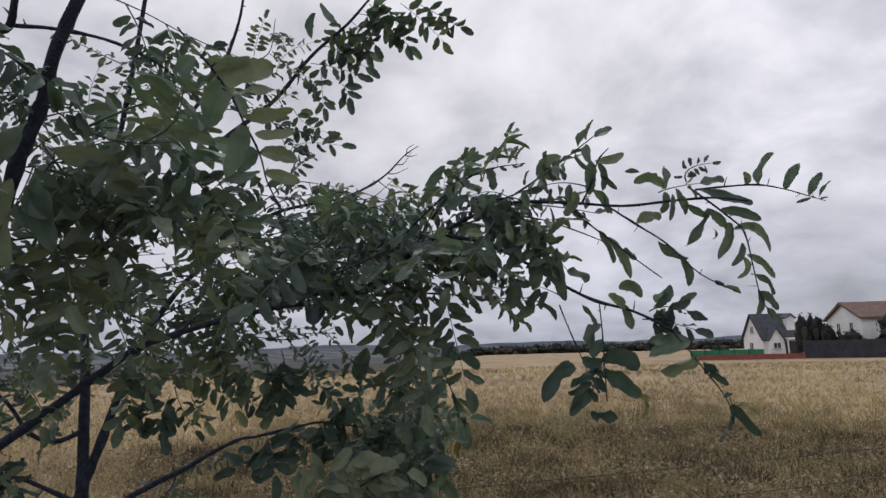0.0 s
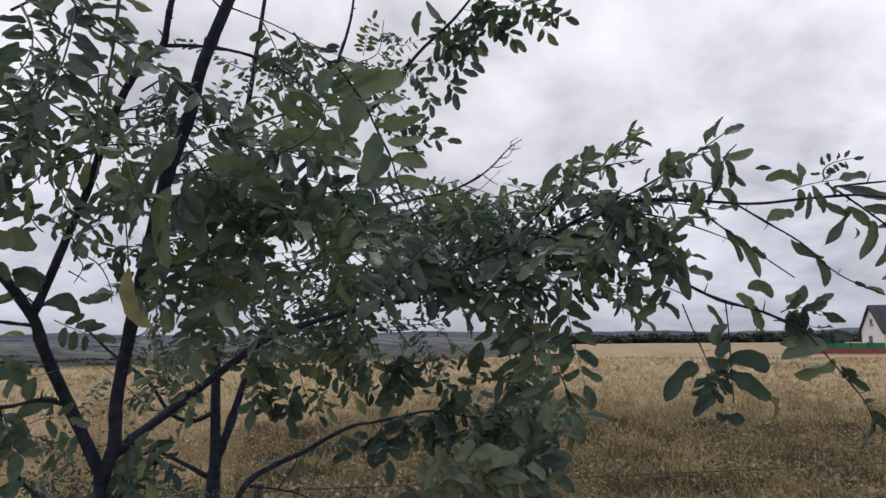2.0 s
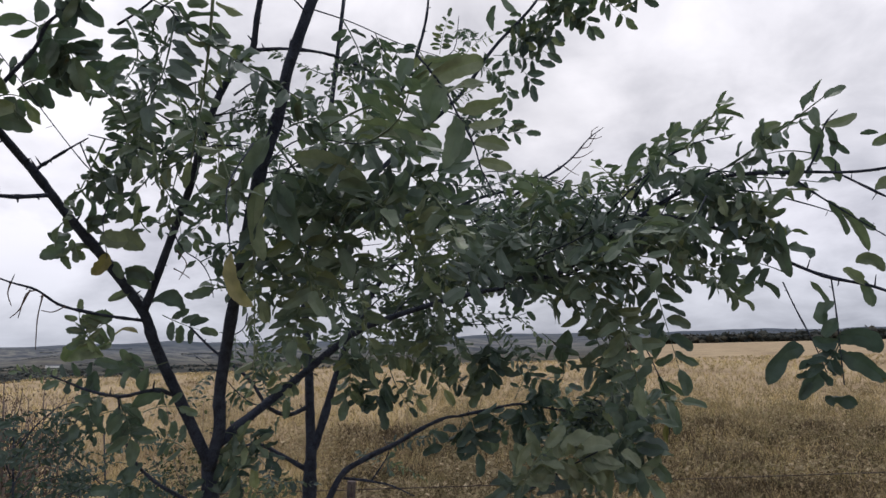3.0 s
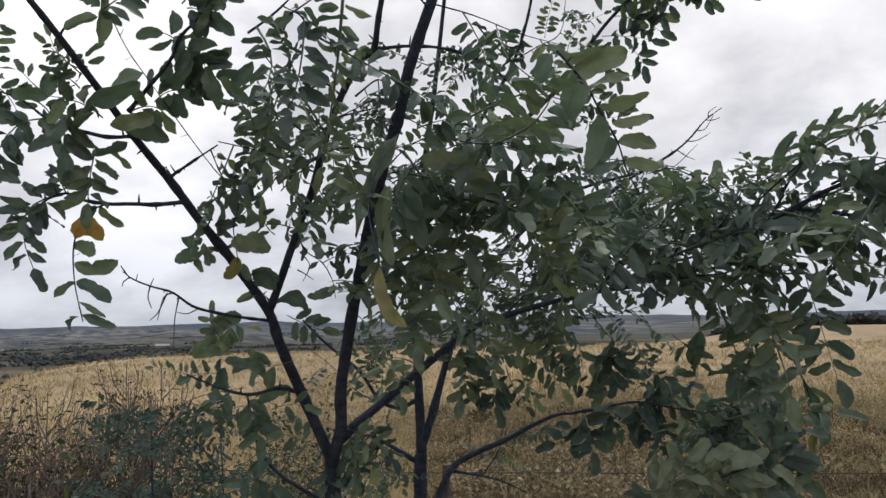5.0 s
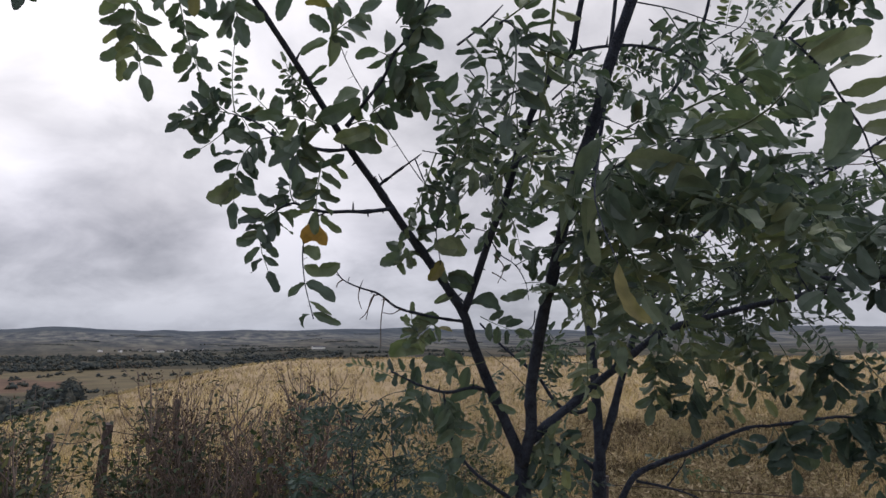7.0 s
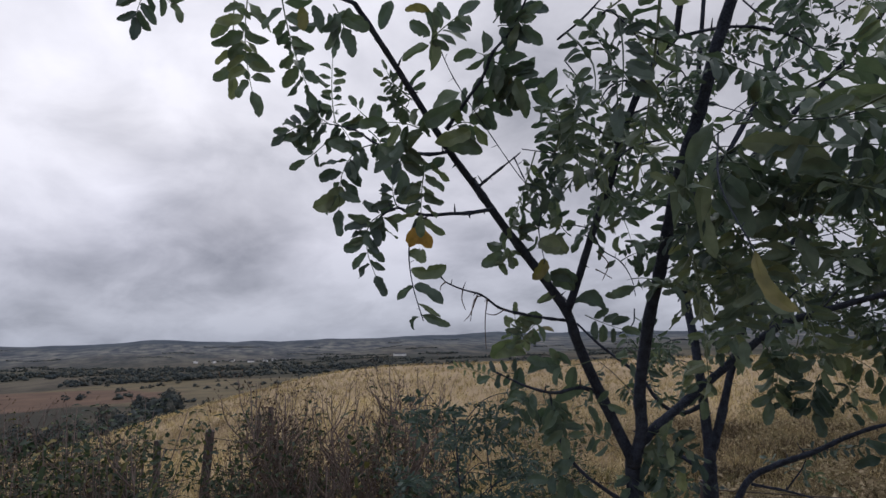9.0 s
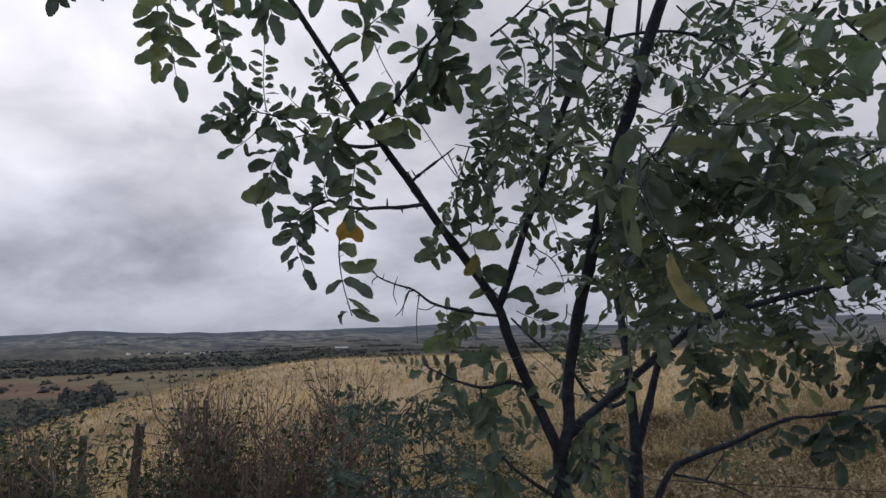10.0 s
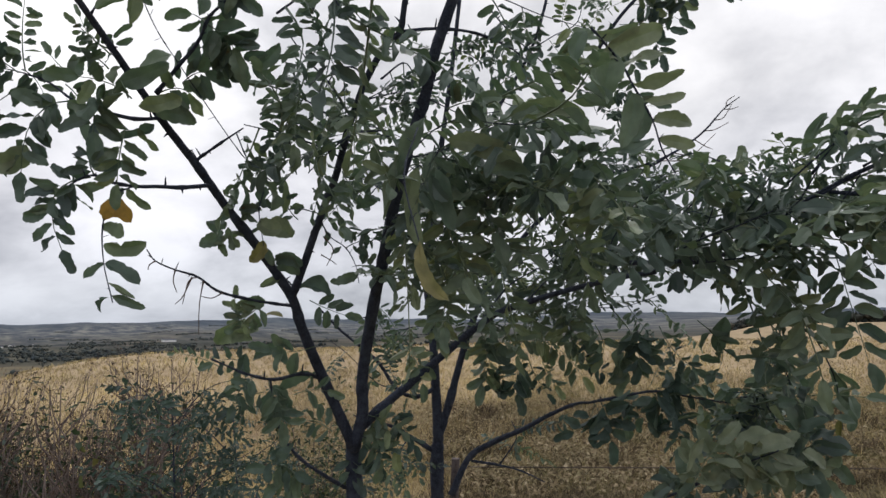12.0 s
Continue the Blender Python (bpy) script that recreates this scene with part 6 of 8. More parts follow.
# the tree behind it: a second thin trunk with a dense crown
rear_tree = thing("young_tree", (-0.62, 1.62, 0.0), "thin young locust tree with small dense leaves behind another", "tree")
limb(rear_tree, "trunk", 0.018, 0.0112, [(-0.62, 1.62, -0.03), (-0.62, 1.6, 0.6), (-0.582, 1.542, 1.247), (-0.57, 1.528, 1.353)])
stem_b = limb(rear_tree, "limb", 0.0108, 0.004, [(-0.569, 1.528, 1.347), (-0.575, 1.531, 1.456), (-0.593, 1.552, 1.573), (-0.615, 1.57, 1.697), (-0.61, 1.592, 1.827), (-0.593, 1.595, 1.956), (-0.549, 1.578, 2.142), (-0.485, 1.527, 2.369)])
fork_b = limb(rear_tree, "limb", 0.009, 0.003, [(-0.568, 1.531, 1.364), (-0.547, 1.543, 1.433), (-0.53, 1.561, 1.513), (-0.506, 1.599, 1.62), (-0.458, 1.649, 1.73), (-0.381, 1.701, 1.83), (-0.287, 1.74, 1.902), (-0.161, 1.785, 1.937)])
left_b = limb(rear_tree, "limb", 0.005, 0.002, [(-0.575, 1.531, 1.456), (-0.6, 1.49, 1.442), (-0.624, 1.453, 1.462), (-0.659, 1.434, 1.519), (-0.715, 1.394, 1.578), (-0.75, 1.365, 1.625)])
left_b_low = limb(rear_tree, "limb", 0.005, 0.002, [(-0.584, 1.527, 1.329), (-0.616, 1.49, 1.361), (-0.645, 1.451, 1.388), (-0.667, 1.422, 1.385)])
limb(rear_tree, "limb", 0.007, 0.0022, [(-0.541, 1.529, 1.243), (-0.507, 1.543, 1.316), (-0.457, 1.553, 1.349), (-0.388, 1.546, 1.38), (-0.331, 1.553, 1.411), (-0.28, 1.553, 1.433), (-0.248, 1.553, 1.437)])
low_b_twig = limb(rear_tree, "twig", 0.003, 0.001, [(-0.502, 1.545, 1.311), (-0.442, 1.551, 1.306), (-0.393, 1.549, 1.299), (-0.348, 1.552, 1.282)])
limb(rear_tree, "twig", 0.004, 0.0008, [(-0.236, 1.779, 1.883), (-0.165, 1.805, 1.935), (-0.096, 1.829, 1.974), (-0.049, 1.838, 2.007), (-0.007, 1.84, 2.05), (0.028, 1.837, 2.071)])
limb(rear_tree, "dead_twiglet", 0.0014, 0.0006, [(-0.049, 1.838, 2.007), (-0.027, 1.84, 2.007), (0.002, 1.839, 2.019)])
limb(rear_tree, "dead_twiglet", 0.0014, 0.0006, [(-0.025, 1.84, 2.028), (-0.008, 1.84, 2.031), (0.011, 1.834, 2.057)])
limb(rear_tree, "dead_twiglet", 0.0014, 0.0006, [(-0.072, 1.834, 1.991), (-0.052, 1.845, 1.975), (-0.036, 1.85, 1.966)])
limb(rear_tree, "dead_twiglet", 0.0014, 0.0006, [(-0.007, 1.84, 2.05), (0.009, 1.842, 2.048), (0.023, 1.842, 2.051)])
limb(rear_tree, "dead_twiglet", 0.0014, 0.0006, [(-0.12, 1.827, 1.965), (-0.087, 1.835, 1.955), (-0.043, 1.845, 1.938)])
limb(rear_tree, "dead_twiglet", 0.0014, 0.0006, [(-0.143, 1.817, 1.947), (-0.086, 1.827, 1.947), (-0.025, 1.823, 1.993)])
limb(rear_tree, "dead_twiglet", 0.0014, 0.0006, [(-0.001, 1.839, 2.055), (0.002, 1.836, 2.066), (0.018, 1.835, 2.075)])
top_right_b = limb(rear_tree, "limb", 0.006, 0.0025, [(-0.484, 1.6, 1.932), (-0.367, 1.643, 2.05), (-0.267, 1.67, 2.14), (-0.186, 1.674, 2.238), (-0.107, 1.681, 2.31), (-0.054, 1.682, 2.369)])
top_mid_b = limb(rear_tree, "limb", 0.005, 0.002, [(-0.517, 1.559, 1.926), (-0.422, 1.584, 2.076), (-0.359, 1.594, 2.176), (-0.314, 1.583, 2.283), (-0.292, 1.562, 2.374)])
spray(stem_b, 3, [(-0.536, 1.498, 1.52), (-0.572, 1.451, 1.545), (-0.602, 1.404, 1.539)], 0.0014, 0.0246, 0.35, 8, 218)
spray(top_mid_b, 4, [(-0.359, 1.594, 2.176), (-0.309, 1.604, 2.2), (-0.259, 1.612, 2.222), (-0.236, 1.587, 2.285)], 0.0014, 0.0246, 0.35, 8, 233)
spray(top_mid_b, 4, [(-0.403, 1.6, 2.119), (-0.452, 1.561, 2.15), (-0.5, 1.52, 2.179), (-0.545, 1.505, 2.154)], 0.0014, 0.0246, 0.35, 8, 234)
spray(top_mid_b, 4, [(-0.417, 1.602, 2.095), (-0.335, 1.634, 2.109), (-0.267, 1.668, 2.086), (-0.248, 1.692, 2.038)], 0.0014, 0.0246, 0.35, 8, 236)
spray(stem_b, 4, [(-0.572, 1.547, 1.669), (-0.515, 1.588, 1.718), (-0.439, 1.626, 1.743), (-0.381, 1.646, 1.793)], 0.0014, 0.0246, 0.35, 8, 239)
spray(stem_b, 4, [(-0.585, 1.543, 1.742), (-0.532, 1.59, 1.806), (-0.458, 1.633, 1.847), (-0.384, 1.684, 1.877)], 0.0014, 0.0246, 0.35, 8, 240)
spray(stem_b, 4, [(-0.55, 1.516, 1.574), (-0.587, 1.492, 1.586), (-0.623, 1.467, 1.576), (-0.655, 1.442, 1.543)], 0.0014, 0.0246, 0.35, 8, 241)
spray(fork_b, 7, [(-0.506, 1.598, 1.67), (-0.434, 1.644, 1.695), (-0.358, 1.687, 1.72), (-0.288, 1.72, 1.759)], 0.0014, 0.0246, 0.35, 8, 242)
spray(fork_b, 7, [(-0.443, 1.632, 1.769), (-0.38, 1.675, 1.823), (-0.313, 1.716, 1.864), (-0.26, 1.723, 1.915)], 0.0014, 0.0246, 0.35, 8, 243)
spray(fork_b, 7, [(-0.443, 1.632, 1.769), (-0.359, 1.69, 1.785), (-0.268, 1.741, 1.812), (-0.178, 1.761, 1.85)], 0.0014, 0.0246, 0.35, 8, 244)
spray(fork_b, 7, [(-0.355, 1.681, 1.848), (-0.285, 1.715, 1.915), (-0.214, 1.752, 1.944), (-0.142, 1.788, 1.96)], 0.0014, 0.0246, 0.35, 8, 245)
spray(fork_b, 7, [(-0.276, 1.726, 1.877), (-0.18, 1.773, 1.892), (-0.093, 1.808, 1.919), (-0.018, 1.835, 1.905)], 0.0014, 0.0246, 0.35, 8, 246)
spray(fork_b, 6, [(-0.501, 1.59, 1.645), (-0.438, 1.625, 1.62), (-0.371, 1.656, 1.607), (-0.302, 1.683, 1.63)], 0.0014, 0.0246, 0.35, 8, 247)
spray(fork_b, 6, [(-0.4, 1.658, 1.72), (-0.308, 1.698, 1.694), (-0.212, 1.73, 1.705), (-0.125, 1.75, 1.729)], 0.0014, 0.0246, 0.35, 8, 248)
spray(fork_b, 6, [(-0.393, 1.644, 1.668), (-0.318, 1.655, 1.63), (-0.226, 1.688, 1.617), (-0.143, 1.711, 1.64)], 0.0014, 0.0246, 0.35, 8, 249)
spray(left_b, 3, [(-0.624, 1.453, 1.462), (-0.657, 1.431, 1.474), (-0.705, 1.4, 1.532), (-0.742, 1.372, 1.568)], 0.0014, 0.0213, 0.35, 8, 256)
spray(left_b_low, 4, [(-0.645, 1.451, 1.388), (-0.658, 1.41, 1.355), (-0.637, 1.4, 1.304)], 0.0014, 0.0213, 0.35, 8, 259)
spray(left_b_low, 4, [(-0.616, 1.49, 1.361), (-0.621, 1.455, 1.328), (-0.594, 1.455, 1.308)], 0.0014, 0.0213, 0.35, 8, 260)
spray(low_b_twig, 4, [(-0.442, 1.551, 1.306), (-0.406, 1.557, 1.361), (-0.417, 1.558, 1.393)], 0.0014, 0.0213, 0.35, 8, 261)
spray(fork_b, 6, [(-0.375, 1.684, 1.815), (-0.305, 1.694, 1.76), (-0.222, 1.699, 1.742), (-0.142, 1.697, 1.747)], 0.0014, 0.0213, 0.35, 8, 264)
spray(fork_b, 6, [(-0.287, 1.74, 1.902), (-0.204, 1.748, 1.867), (-0.112, 1.748, 1.856), (-0.035, 1.739, 1.857)], 0.0014, 0.0213, 0.35, 8, 265)
spray(left_b, 6, [(-0.568, 1.448, 1.659), (-0.536, 1.465, 1.713), (-0.502, 1.484, 1.736)], 0.0014, 0.0246, 0.35, 8, 268)
spray(left_b, 3, [(-0.629, 1.39, 1.648), (-0.629, 1.379, 1.617), (-0.654, 1.358, 1.598)], 0.0014, 0.0246, 0.35, 8, 269)
spray(stem_b, 4, [(-0.505, 1.51, 1.705), (-0.468, 1.526, 1.75), (-0.43, 1.546, 1.762)], 0.0014, 0.0246, 0.35, 8, 271)
spray(stem_b, 4, [(-0.505, 1.514, 1.649), (-0.464, 1.528, 1.615), (-0.417, 1.554, 1.609)], 0.0014, 0.0246, 0.35, 8, 272)
spray(stem_b, 4, [(-0.505, 1.512, 1.682), (-0.441, 1.549, 1.683), (-0.383, 1.58, 1.66)], 0.0014, 0.0246, 0.35, 8, 273)


leaf(top_right_b, (-0.261, 1.662, 2.193), (-0.234, 1.662, 2.246), (-0.166, 1.679, 2.275), 7, 0.0192)
leaf(top_right_b, (-0.304, 1.642, 2.234), (-0.293, 1.639, 2.279), (-0.272, 1.637, 2.332), 8, 0.0231)
leaf(top_right_b, (-0.097, 1.682, 2.319), (-0.06, 1.698, 2.284), (-0.04, 1.709, 2.256), 4, 0.0356, "", True)
leaf(top_right_b, (-0.081, 1.682, 2.336), (-0.022, 1.704, 2.314), (0.05, 1.736, 2.246), 6, 0.0420)
leaf(top_right_b, (-0.025, 1.693, 2.358), (0.009, 1.711, 2.305), (0.03, 1.726, 2.252), 5, 0.0393)
leaf(top_right_b, (0.012, 1.703, 2.365), (0.07, 1.728, 2.319), (0.116, 1.75, 2.269), 6, 0.0393)
leaf(top_right_b, (0.055, 1.716, 2.365), (0.114, 1.739, 2.336), (0.158, 1.756, 2.313), 4, 0.0368, "", True)
leaf(top_right_b, (-0.157, 1.677, 2.262), (-0.11, 1.694, 2.246), (-0.044, 1.721, 2.2), 5, 0.0421)
leaf(top_right_b, (-0.147, 1.685, 2.234), (-0.097, 1.696, 2.264), (-0.039, 1.717, 2.24), 5, 0.0396)
leaf(top_right_b, (-0.187, 1.676, 2.223), (-0.127, 1.696, 2.215), (-0.067, 1.718, 2.196), 4, 0.0409, "", True)
leaf(top_right_b, (-0.166, 1.685, 2.206), (-0.165, 1.695, 2.149), (-0.162, 1.701, 2.114), 4, 0.0333, "", True)
leaf(top_right_b, (-0.13, 1.698, 2.189), (-0.111, 1.708, 2.161), (-0.104, 1.715, 2.125), 2, 0.0435)
leaf(top_right_b, (-0.229, 1.684, 2.124), (-0.196, 1.699, 2.086), (-0.138, 1.719, 2.072), 3, 0.0321)
leaf(top_right_b, (-0.238, 1.693, 2.027), (-0.198, 1.702, 2.049), (-0.095, 1.735, 2.04), 5, 0.0359)
leaf(top_right_b, (-0.107, 1.681, 2.31), (-0.131, 1.677, 2.285), (-0.122, 1.684, 2.26), 3, 0.0357)
leaf(top_right_b, (-0.238, 1.666, 2.202), (-0.19, 1.683, 2.189), (-0.179, 1.691, 2.157), 4, 0.0308, "", True)
leaf(top_right_b, (-0.055, 1.684, 2.357), (-0.032, 1.695, 2.331), (-0.01, 1.708, 2.293), 5, 0.0419)
leaf(top_right_b, (-0.293, 1.665, 2.101), (-0.257, 1.678, 2.086), (-0.227, 1.69, 2.069), 3, 0.0333)
leaf(top_right_b, (-0.068, 1.683, 2.345), (-0.052, 1.694, 2.307), (-0.061, 1.698, 2.263), 4, 0.0381, "", True)
leaf(top_right_b, (-0.121, 1.68, 2.298), (-0.079, 1.696, 2.272), (-0.058, 1.71, 2.228), 4, 0.0395, "", True)
blade(top_right_b, (-0.172, 1.714, 2.046), (-0.151, 1.717, 2.062), (-0.127, 1.725, 2.059), 0.0141, "light")
blade(top_right_b, (-0.172, 1.659, 2.332), (-0.191, 1.658, 2.305), (-0.182, 1.665, 2.274), 0.0191)
blade(top_right_b, (-0.16, 1.659, 2.355), (-0.146, 1.667, 2.326), (-0.126, 1.676, 2.311), 0.0229)
blade(top_right_b, (-0.213, 1.69, 2.111), (-0.201, 1.693, 2.116), (-0.188, 1.698, 2.111), 0.0167)
leaf(top_mid_b, (-0.593, 1.521, 2.069), (-0.59, 1.514, 2.124), (-0.565, 1.513, 2.183), 6, 0.0260)
leaf(top_mid_b, (-0.462, 1.558, 2.189), (-0.5, 1.544, 2.205), (-0.552, 1.534, 2.163), 7, 0.0212)
leaf(top_mid_b, (-0.413, 1.573, 2.199), (-0.465, 1.558, 2.192), (-0.513, 1.55, 2.151), 6, 0.0225)
leaf(top_mid_b, (-0.417, 1.572, 2.202), (-0.407, 1.58, 2.164), (-0.373, 1.595, 2.139), 3, 0.0300)
leaf(top_mid_b, (-0.511, 1.539, 2.215), (-0.482, 1.55, 2.199), (-0.44, 1.562, 2.209), 6, 0.0175)
leaf(top_mid_b, (-0.513, 1.518, 2.174), (-0.479, 1.534, 2.197), (-0.424, 1.563, 2.202), 7, 0.0197)
leaf(top_mid_b, (-0.483, 1.54, 2.143), (-0.449, 1.556, 2.161), (-0.407, 1.58, 2.153), 6, 0.0197)
leaf(top_mid_b, (-0.464, 1.534, 2.213), (-0.446, 1.549, 2.176), (-0.439, 1.56, 2.128), 6, 0.0184)
leaf(top_mid_b, (-0.39, 1.562, 2.232), (-0.366, 1.58, 2.195), (-0.353, 1.593, 2.146), 5, 0.0292, "", True)
leaf(top_mid_b, (-0.415, 1.545, 2.244), (-0.407, 1.555, 2.208), (-0.421, 1.553, 2.16), 4, 0.0340, "", True)
leaf(top_mid_b, (-0.327, 1.586, 2.252), (-0.342, 1.585, 2.204), (-0.339, 1.592, 2.162), 4, 0.0315, "", True)
limb(rear_tree, "twig", 0.002, 0.0008, [(-0.425, 1.538, 2.256), (-0.391, 1.563, 2.207), (-0.337, 1.601, 2.145), (-0.297, 1.627, 2.114)])
low_b_end = limb(rear_tree, "twig", 0.0028, 0.001, [(-0.248, 1.553, 1.438), (-0.198, 1.579, 1.447), (-0.141, 1.609, 1.456), (-0.076, 1.647, 1.442), (0.007, 1.694, 1.428), (0.047, 1.715, 1.44)])
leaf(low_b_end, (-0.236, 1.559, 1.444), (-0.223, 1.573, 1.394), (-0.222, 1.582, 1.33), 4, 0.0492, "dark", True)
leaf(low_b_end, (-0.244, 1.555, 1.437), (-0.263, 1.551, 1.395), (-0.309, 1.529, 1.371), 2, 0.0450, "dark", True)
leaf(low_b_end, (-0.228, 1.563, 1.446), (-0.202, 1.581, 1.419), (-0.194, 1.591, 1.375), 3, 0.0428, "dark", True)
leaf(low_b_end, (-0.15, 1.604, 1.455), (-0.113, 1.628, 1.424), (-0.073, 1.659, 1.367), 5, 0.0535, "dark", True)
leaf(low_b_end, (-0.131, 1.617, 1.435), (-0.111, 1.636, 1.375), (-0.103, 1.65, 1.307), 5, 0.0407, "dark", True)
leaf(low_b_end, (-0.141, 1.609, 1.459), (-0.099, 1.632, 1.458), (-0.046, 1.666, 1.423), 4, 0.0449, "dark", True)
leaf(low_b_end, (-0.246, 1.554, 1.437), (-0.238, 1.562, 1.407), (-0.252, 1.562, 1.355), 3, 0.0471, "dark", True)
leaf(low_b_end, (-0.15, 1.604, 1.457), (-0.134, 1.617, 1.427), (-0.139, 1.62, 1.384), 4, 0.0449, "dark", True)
leaf(low_b_end, (-0.058, 1.657, 1.44), (-0.012, 1.684, 1.428), (0.038, 1.71, 1.438), 5, 0.0428)
leaf(low_b_end, (0.037, 1.711, 1.431), (0.056, 1.714, 1.486), (0.079, 1.719, 1.539), 5, 0.0385)
leaf(low_b_end, (-0.012, 1.684, 1.428), (0.029, 1.709, 1.407), (0.08, 1.738, 1.395), 5, 0.0471)
leaf(low_b_end, (-0.139, 1.607, 1.482), (-0.091, 1.631, 1.5), (-0.034, 1.665, 1.48), 4, 0.0321)
leaf(low_b_end, (-0.15, 1.603, 1.465), (-0.117, 1.612, 1.533), (-0.099, 1.617, 1.571), 5, 0.0235)
leaf(low_b_end, (-0.076, 1.647, 1.442), (-0.051, 1.665, 1.409), (-0.006, 1.694, 1.381), 4, 0.0428)
leaf(low_b_end, (0.041, 1.712, 1.438), (0.083, 1.734, 1.443), (0.119, 1.757, 1.421), 4, 0.0471)
leaf(low_b_end, (-0.198, 1.579, 1.447), (-0.172, 1.597, 1.417), (-0.147, 1.617, 1.374), 4, 0.0385)
leaf(low_b_end, (-0.104, 1.63, 1.451), (-0.065, 1.649, 1.468), (-0.019, 1.676, 1.456), 4, 0.0364)


spray(main_stem, 4, [(-0.342, 1.246, 1.822), (-0.298, 1.281, 1.825), (-0.268, 1.314, 1.809)], 0.0012, 0.0300, 0.12, 6, 400)
spray(main_stem, 4, [(-0.466, 1.133, 1.891), (-0.481, 1.112, 1.897), (-0.507, 1.09, 1.882)], 0.0012, 0.0300, 0.12, 6, 401)
spray(main_stem, 4, [(-0.481, 1.218, 1.808), (-0.512, 1.181, 1.833), (-0.517, 1.158, 1.816)], 0.0012, 0.0300, 0.12, 6, 402)
spray(main_stem, 4, [(-0.498, 1.247, 1.918), (-0.549, 1.232, 1.931), (-0.611, 1.215, 1.927)], 0.0012, 0.0300, 0.12, 6, 403)
spray(main_stem, 4, [(-0.237, 1.253, 1.822), (-0.187, 1.247, 1.825), (-0.123, 1.247, 1.817)], 0.0012, 0.0300, 0.12, 6, 404)
spray(main_stem, 4, [(-0.397, 1.159, 1.827), (-0.376, 1.156, 1.83), (-0.347, 1.16, 1.8)], 0.0012, 0.0300, 0.12, 6, 405)
spray(main_stem, 4, [(-0.424, 1.142, 1.844), (-0.401, 1.167, 1.831), (-0.393, 1.188, 1.809)], 0.0012, 0.0300, 0.12, 6, 406)
spray(stem_b, 4, [(-0.452, 1.496, 1.951), (-0.491, 1.491, 1.958), (-0.562, 1.478, 1.949)], 0.0012, 0.0280, 0.12, 6, 407)
spray(stem_b, 4, [(-0.656, 1.408, 1.858), (-0.634, 1.429, 1.884), (-0.587, 1.464, 1.865)], 0.0012, 0.0280, 0.12, 6, 408)
spray(stem_b, 4, [(-0.435, 1.476, 1.846), (-0.469, 1.454, 1.864), (-0.482, 1.442, 1.858)], 0.0012, 0.0280, 0.12, 6, 409)
spray(stem_b, 4, [(-0.42, 1.371, 1.966), (-0.353, 1.365, 1.992), (-0.303, 1.362, 1.967)], 0.0012, 0.0280, 0.12, 6, 410)
spray(stem_b, 4, [(-0.615, 1.299, 1.973), (-0.57, 1.33, 1.965), (-0.516, 1.366, 1.934)], 0.0012, 0.0280, 0.12, 6, 411)
spray(fork_b, 4, [(-0.249, 1.575, 1.891), (-0.199, 1.606, 1.934), (-0.124, 1.651, 1.931)], 0.0012, 0.0280, 0.12, 6, 412)
spray(fork_b, 4, [(-0.159, 1.586, 1.834), (-0.21, 1.54, 1.848), (-0.254, 1.499, 1.844)], 0.0012, 0.0280, 0.12, 6, 413)
spray(fork_b, 4, [(-0.173, 1.605, 1.84), (-0.142, 1.628, 1.851), (-0.11, 1.654, 1.837)], 0.0012, 0.0280, 0.12, 6, 414)
spray(fork_b, 4, [(-0.331, 1.577, 1.898), (-0.294, 1.591, 1.878), (-0.247, 1.611, 1.841)], 0.0012, 0.0280, 0.12, 6, 415)
spray(right_limb, 4, [(-0.194, 1.414, 1.775), (-0.134, 1.421, 1.791), (-0.081, 1.427, 1.795)], 0.0012, 0.0300, 0.12, 6, 416)
spray(right_limb, 4, [(-0.194, 1.446, 1.794), (-0.135, 1.475, 1.812), (-0.103, 1.5, 1.806)], 0.0012, 0.0300, 0.12, 6, 417)
spray(right_limb, 4, [(-0.189, 1.319, 1.756), (-0.147, 1.316, 1.772), (-0.107, 1.317, 1.755)], 0.0012, 0.0300, 0.12, 6, 418)
spray(right_limb, 4, [(-0.169, 1.426, 1.807), (-0.132, 1.456, 1.836), (-0.108, 1.49, 1.816)], 0.0012, 0.0300, 0.12, 6, 419)
spray(right_limb_end, 5, [(0.137, 1.247, 1.714), (0.108, 1.259, 1.732), (0.087, 1.274, 1.74)], 0.0012, 0.0230, 0.25, 6, 420)
spray(right_limb_end, 5, [(0.098, 1.268, 1.73), (0.117, 1.284, 1.759), (0.147, 1.307, 1.748)], 0.0012, 0.0230, 0.25, 6, 421)
spray(right_limb_end, 5, [(0.032, 1.282, 1.716), (-0.006, 1.281, 1.739), (-0.023, 1.287, 1.738)], 0.0012, 0.0230, 0.25, 6, 422)
spray(right_limb_end, 5, [(0.044, 1.246, 1.769), (0.058, 1.251, 1.764), (0.075, 1.259, 1.739)], 0.0012, 0.0230, 0.25, 6, 423)
spray(right_limb_end, 5, [(0.102, 1.242, 1.763), (0.119, 1.229, 1.782), (0.14, 1.219, 1.789)], 0.0012, 0.0230, 0.25, 6, 424)
spray(right_limb_end, 5, [(0.119, 1.268, 1.734), (0.138, 1.257, 1.764), (0.151, 1.251, 1.756)], 0.0012, 0.0230, 0.25, 6, 425)
spray(right_limb_end, 5, [(0.124, 1.215, 1.721), (0.151, 1.211, 1.727), (0.179, 1.209, 1.719)], 0.0012, 0.0230, 0.25, 6, 426)
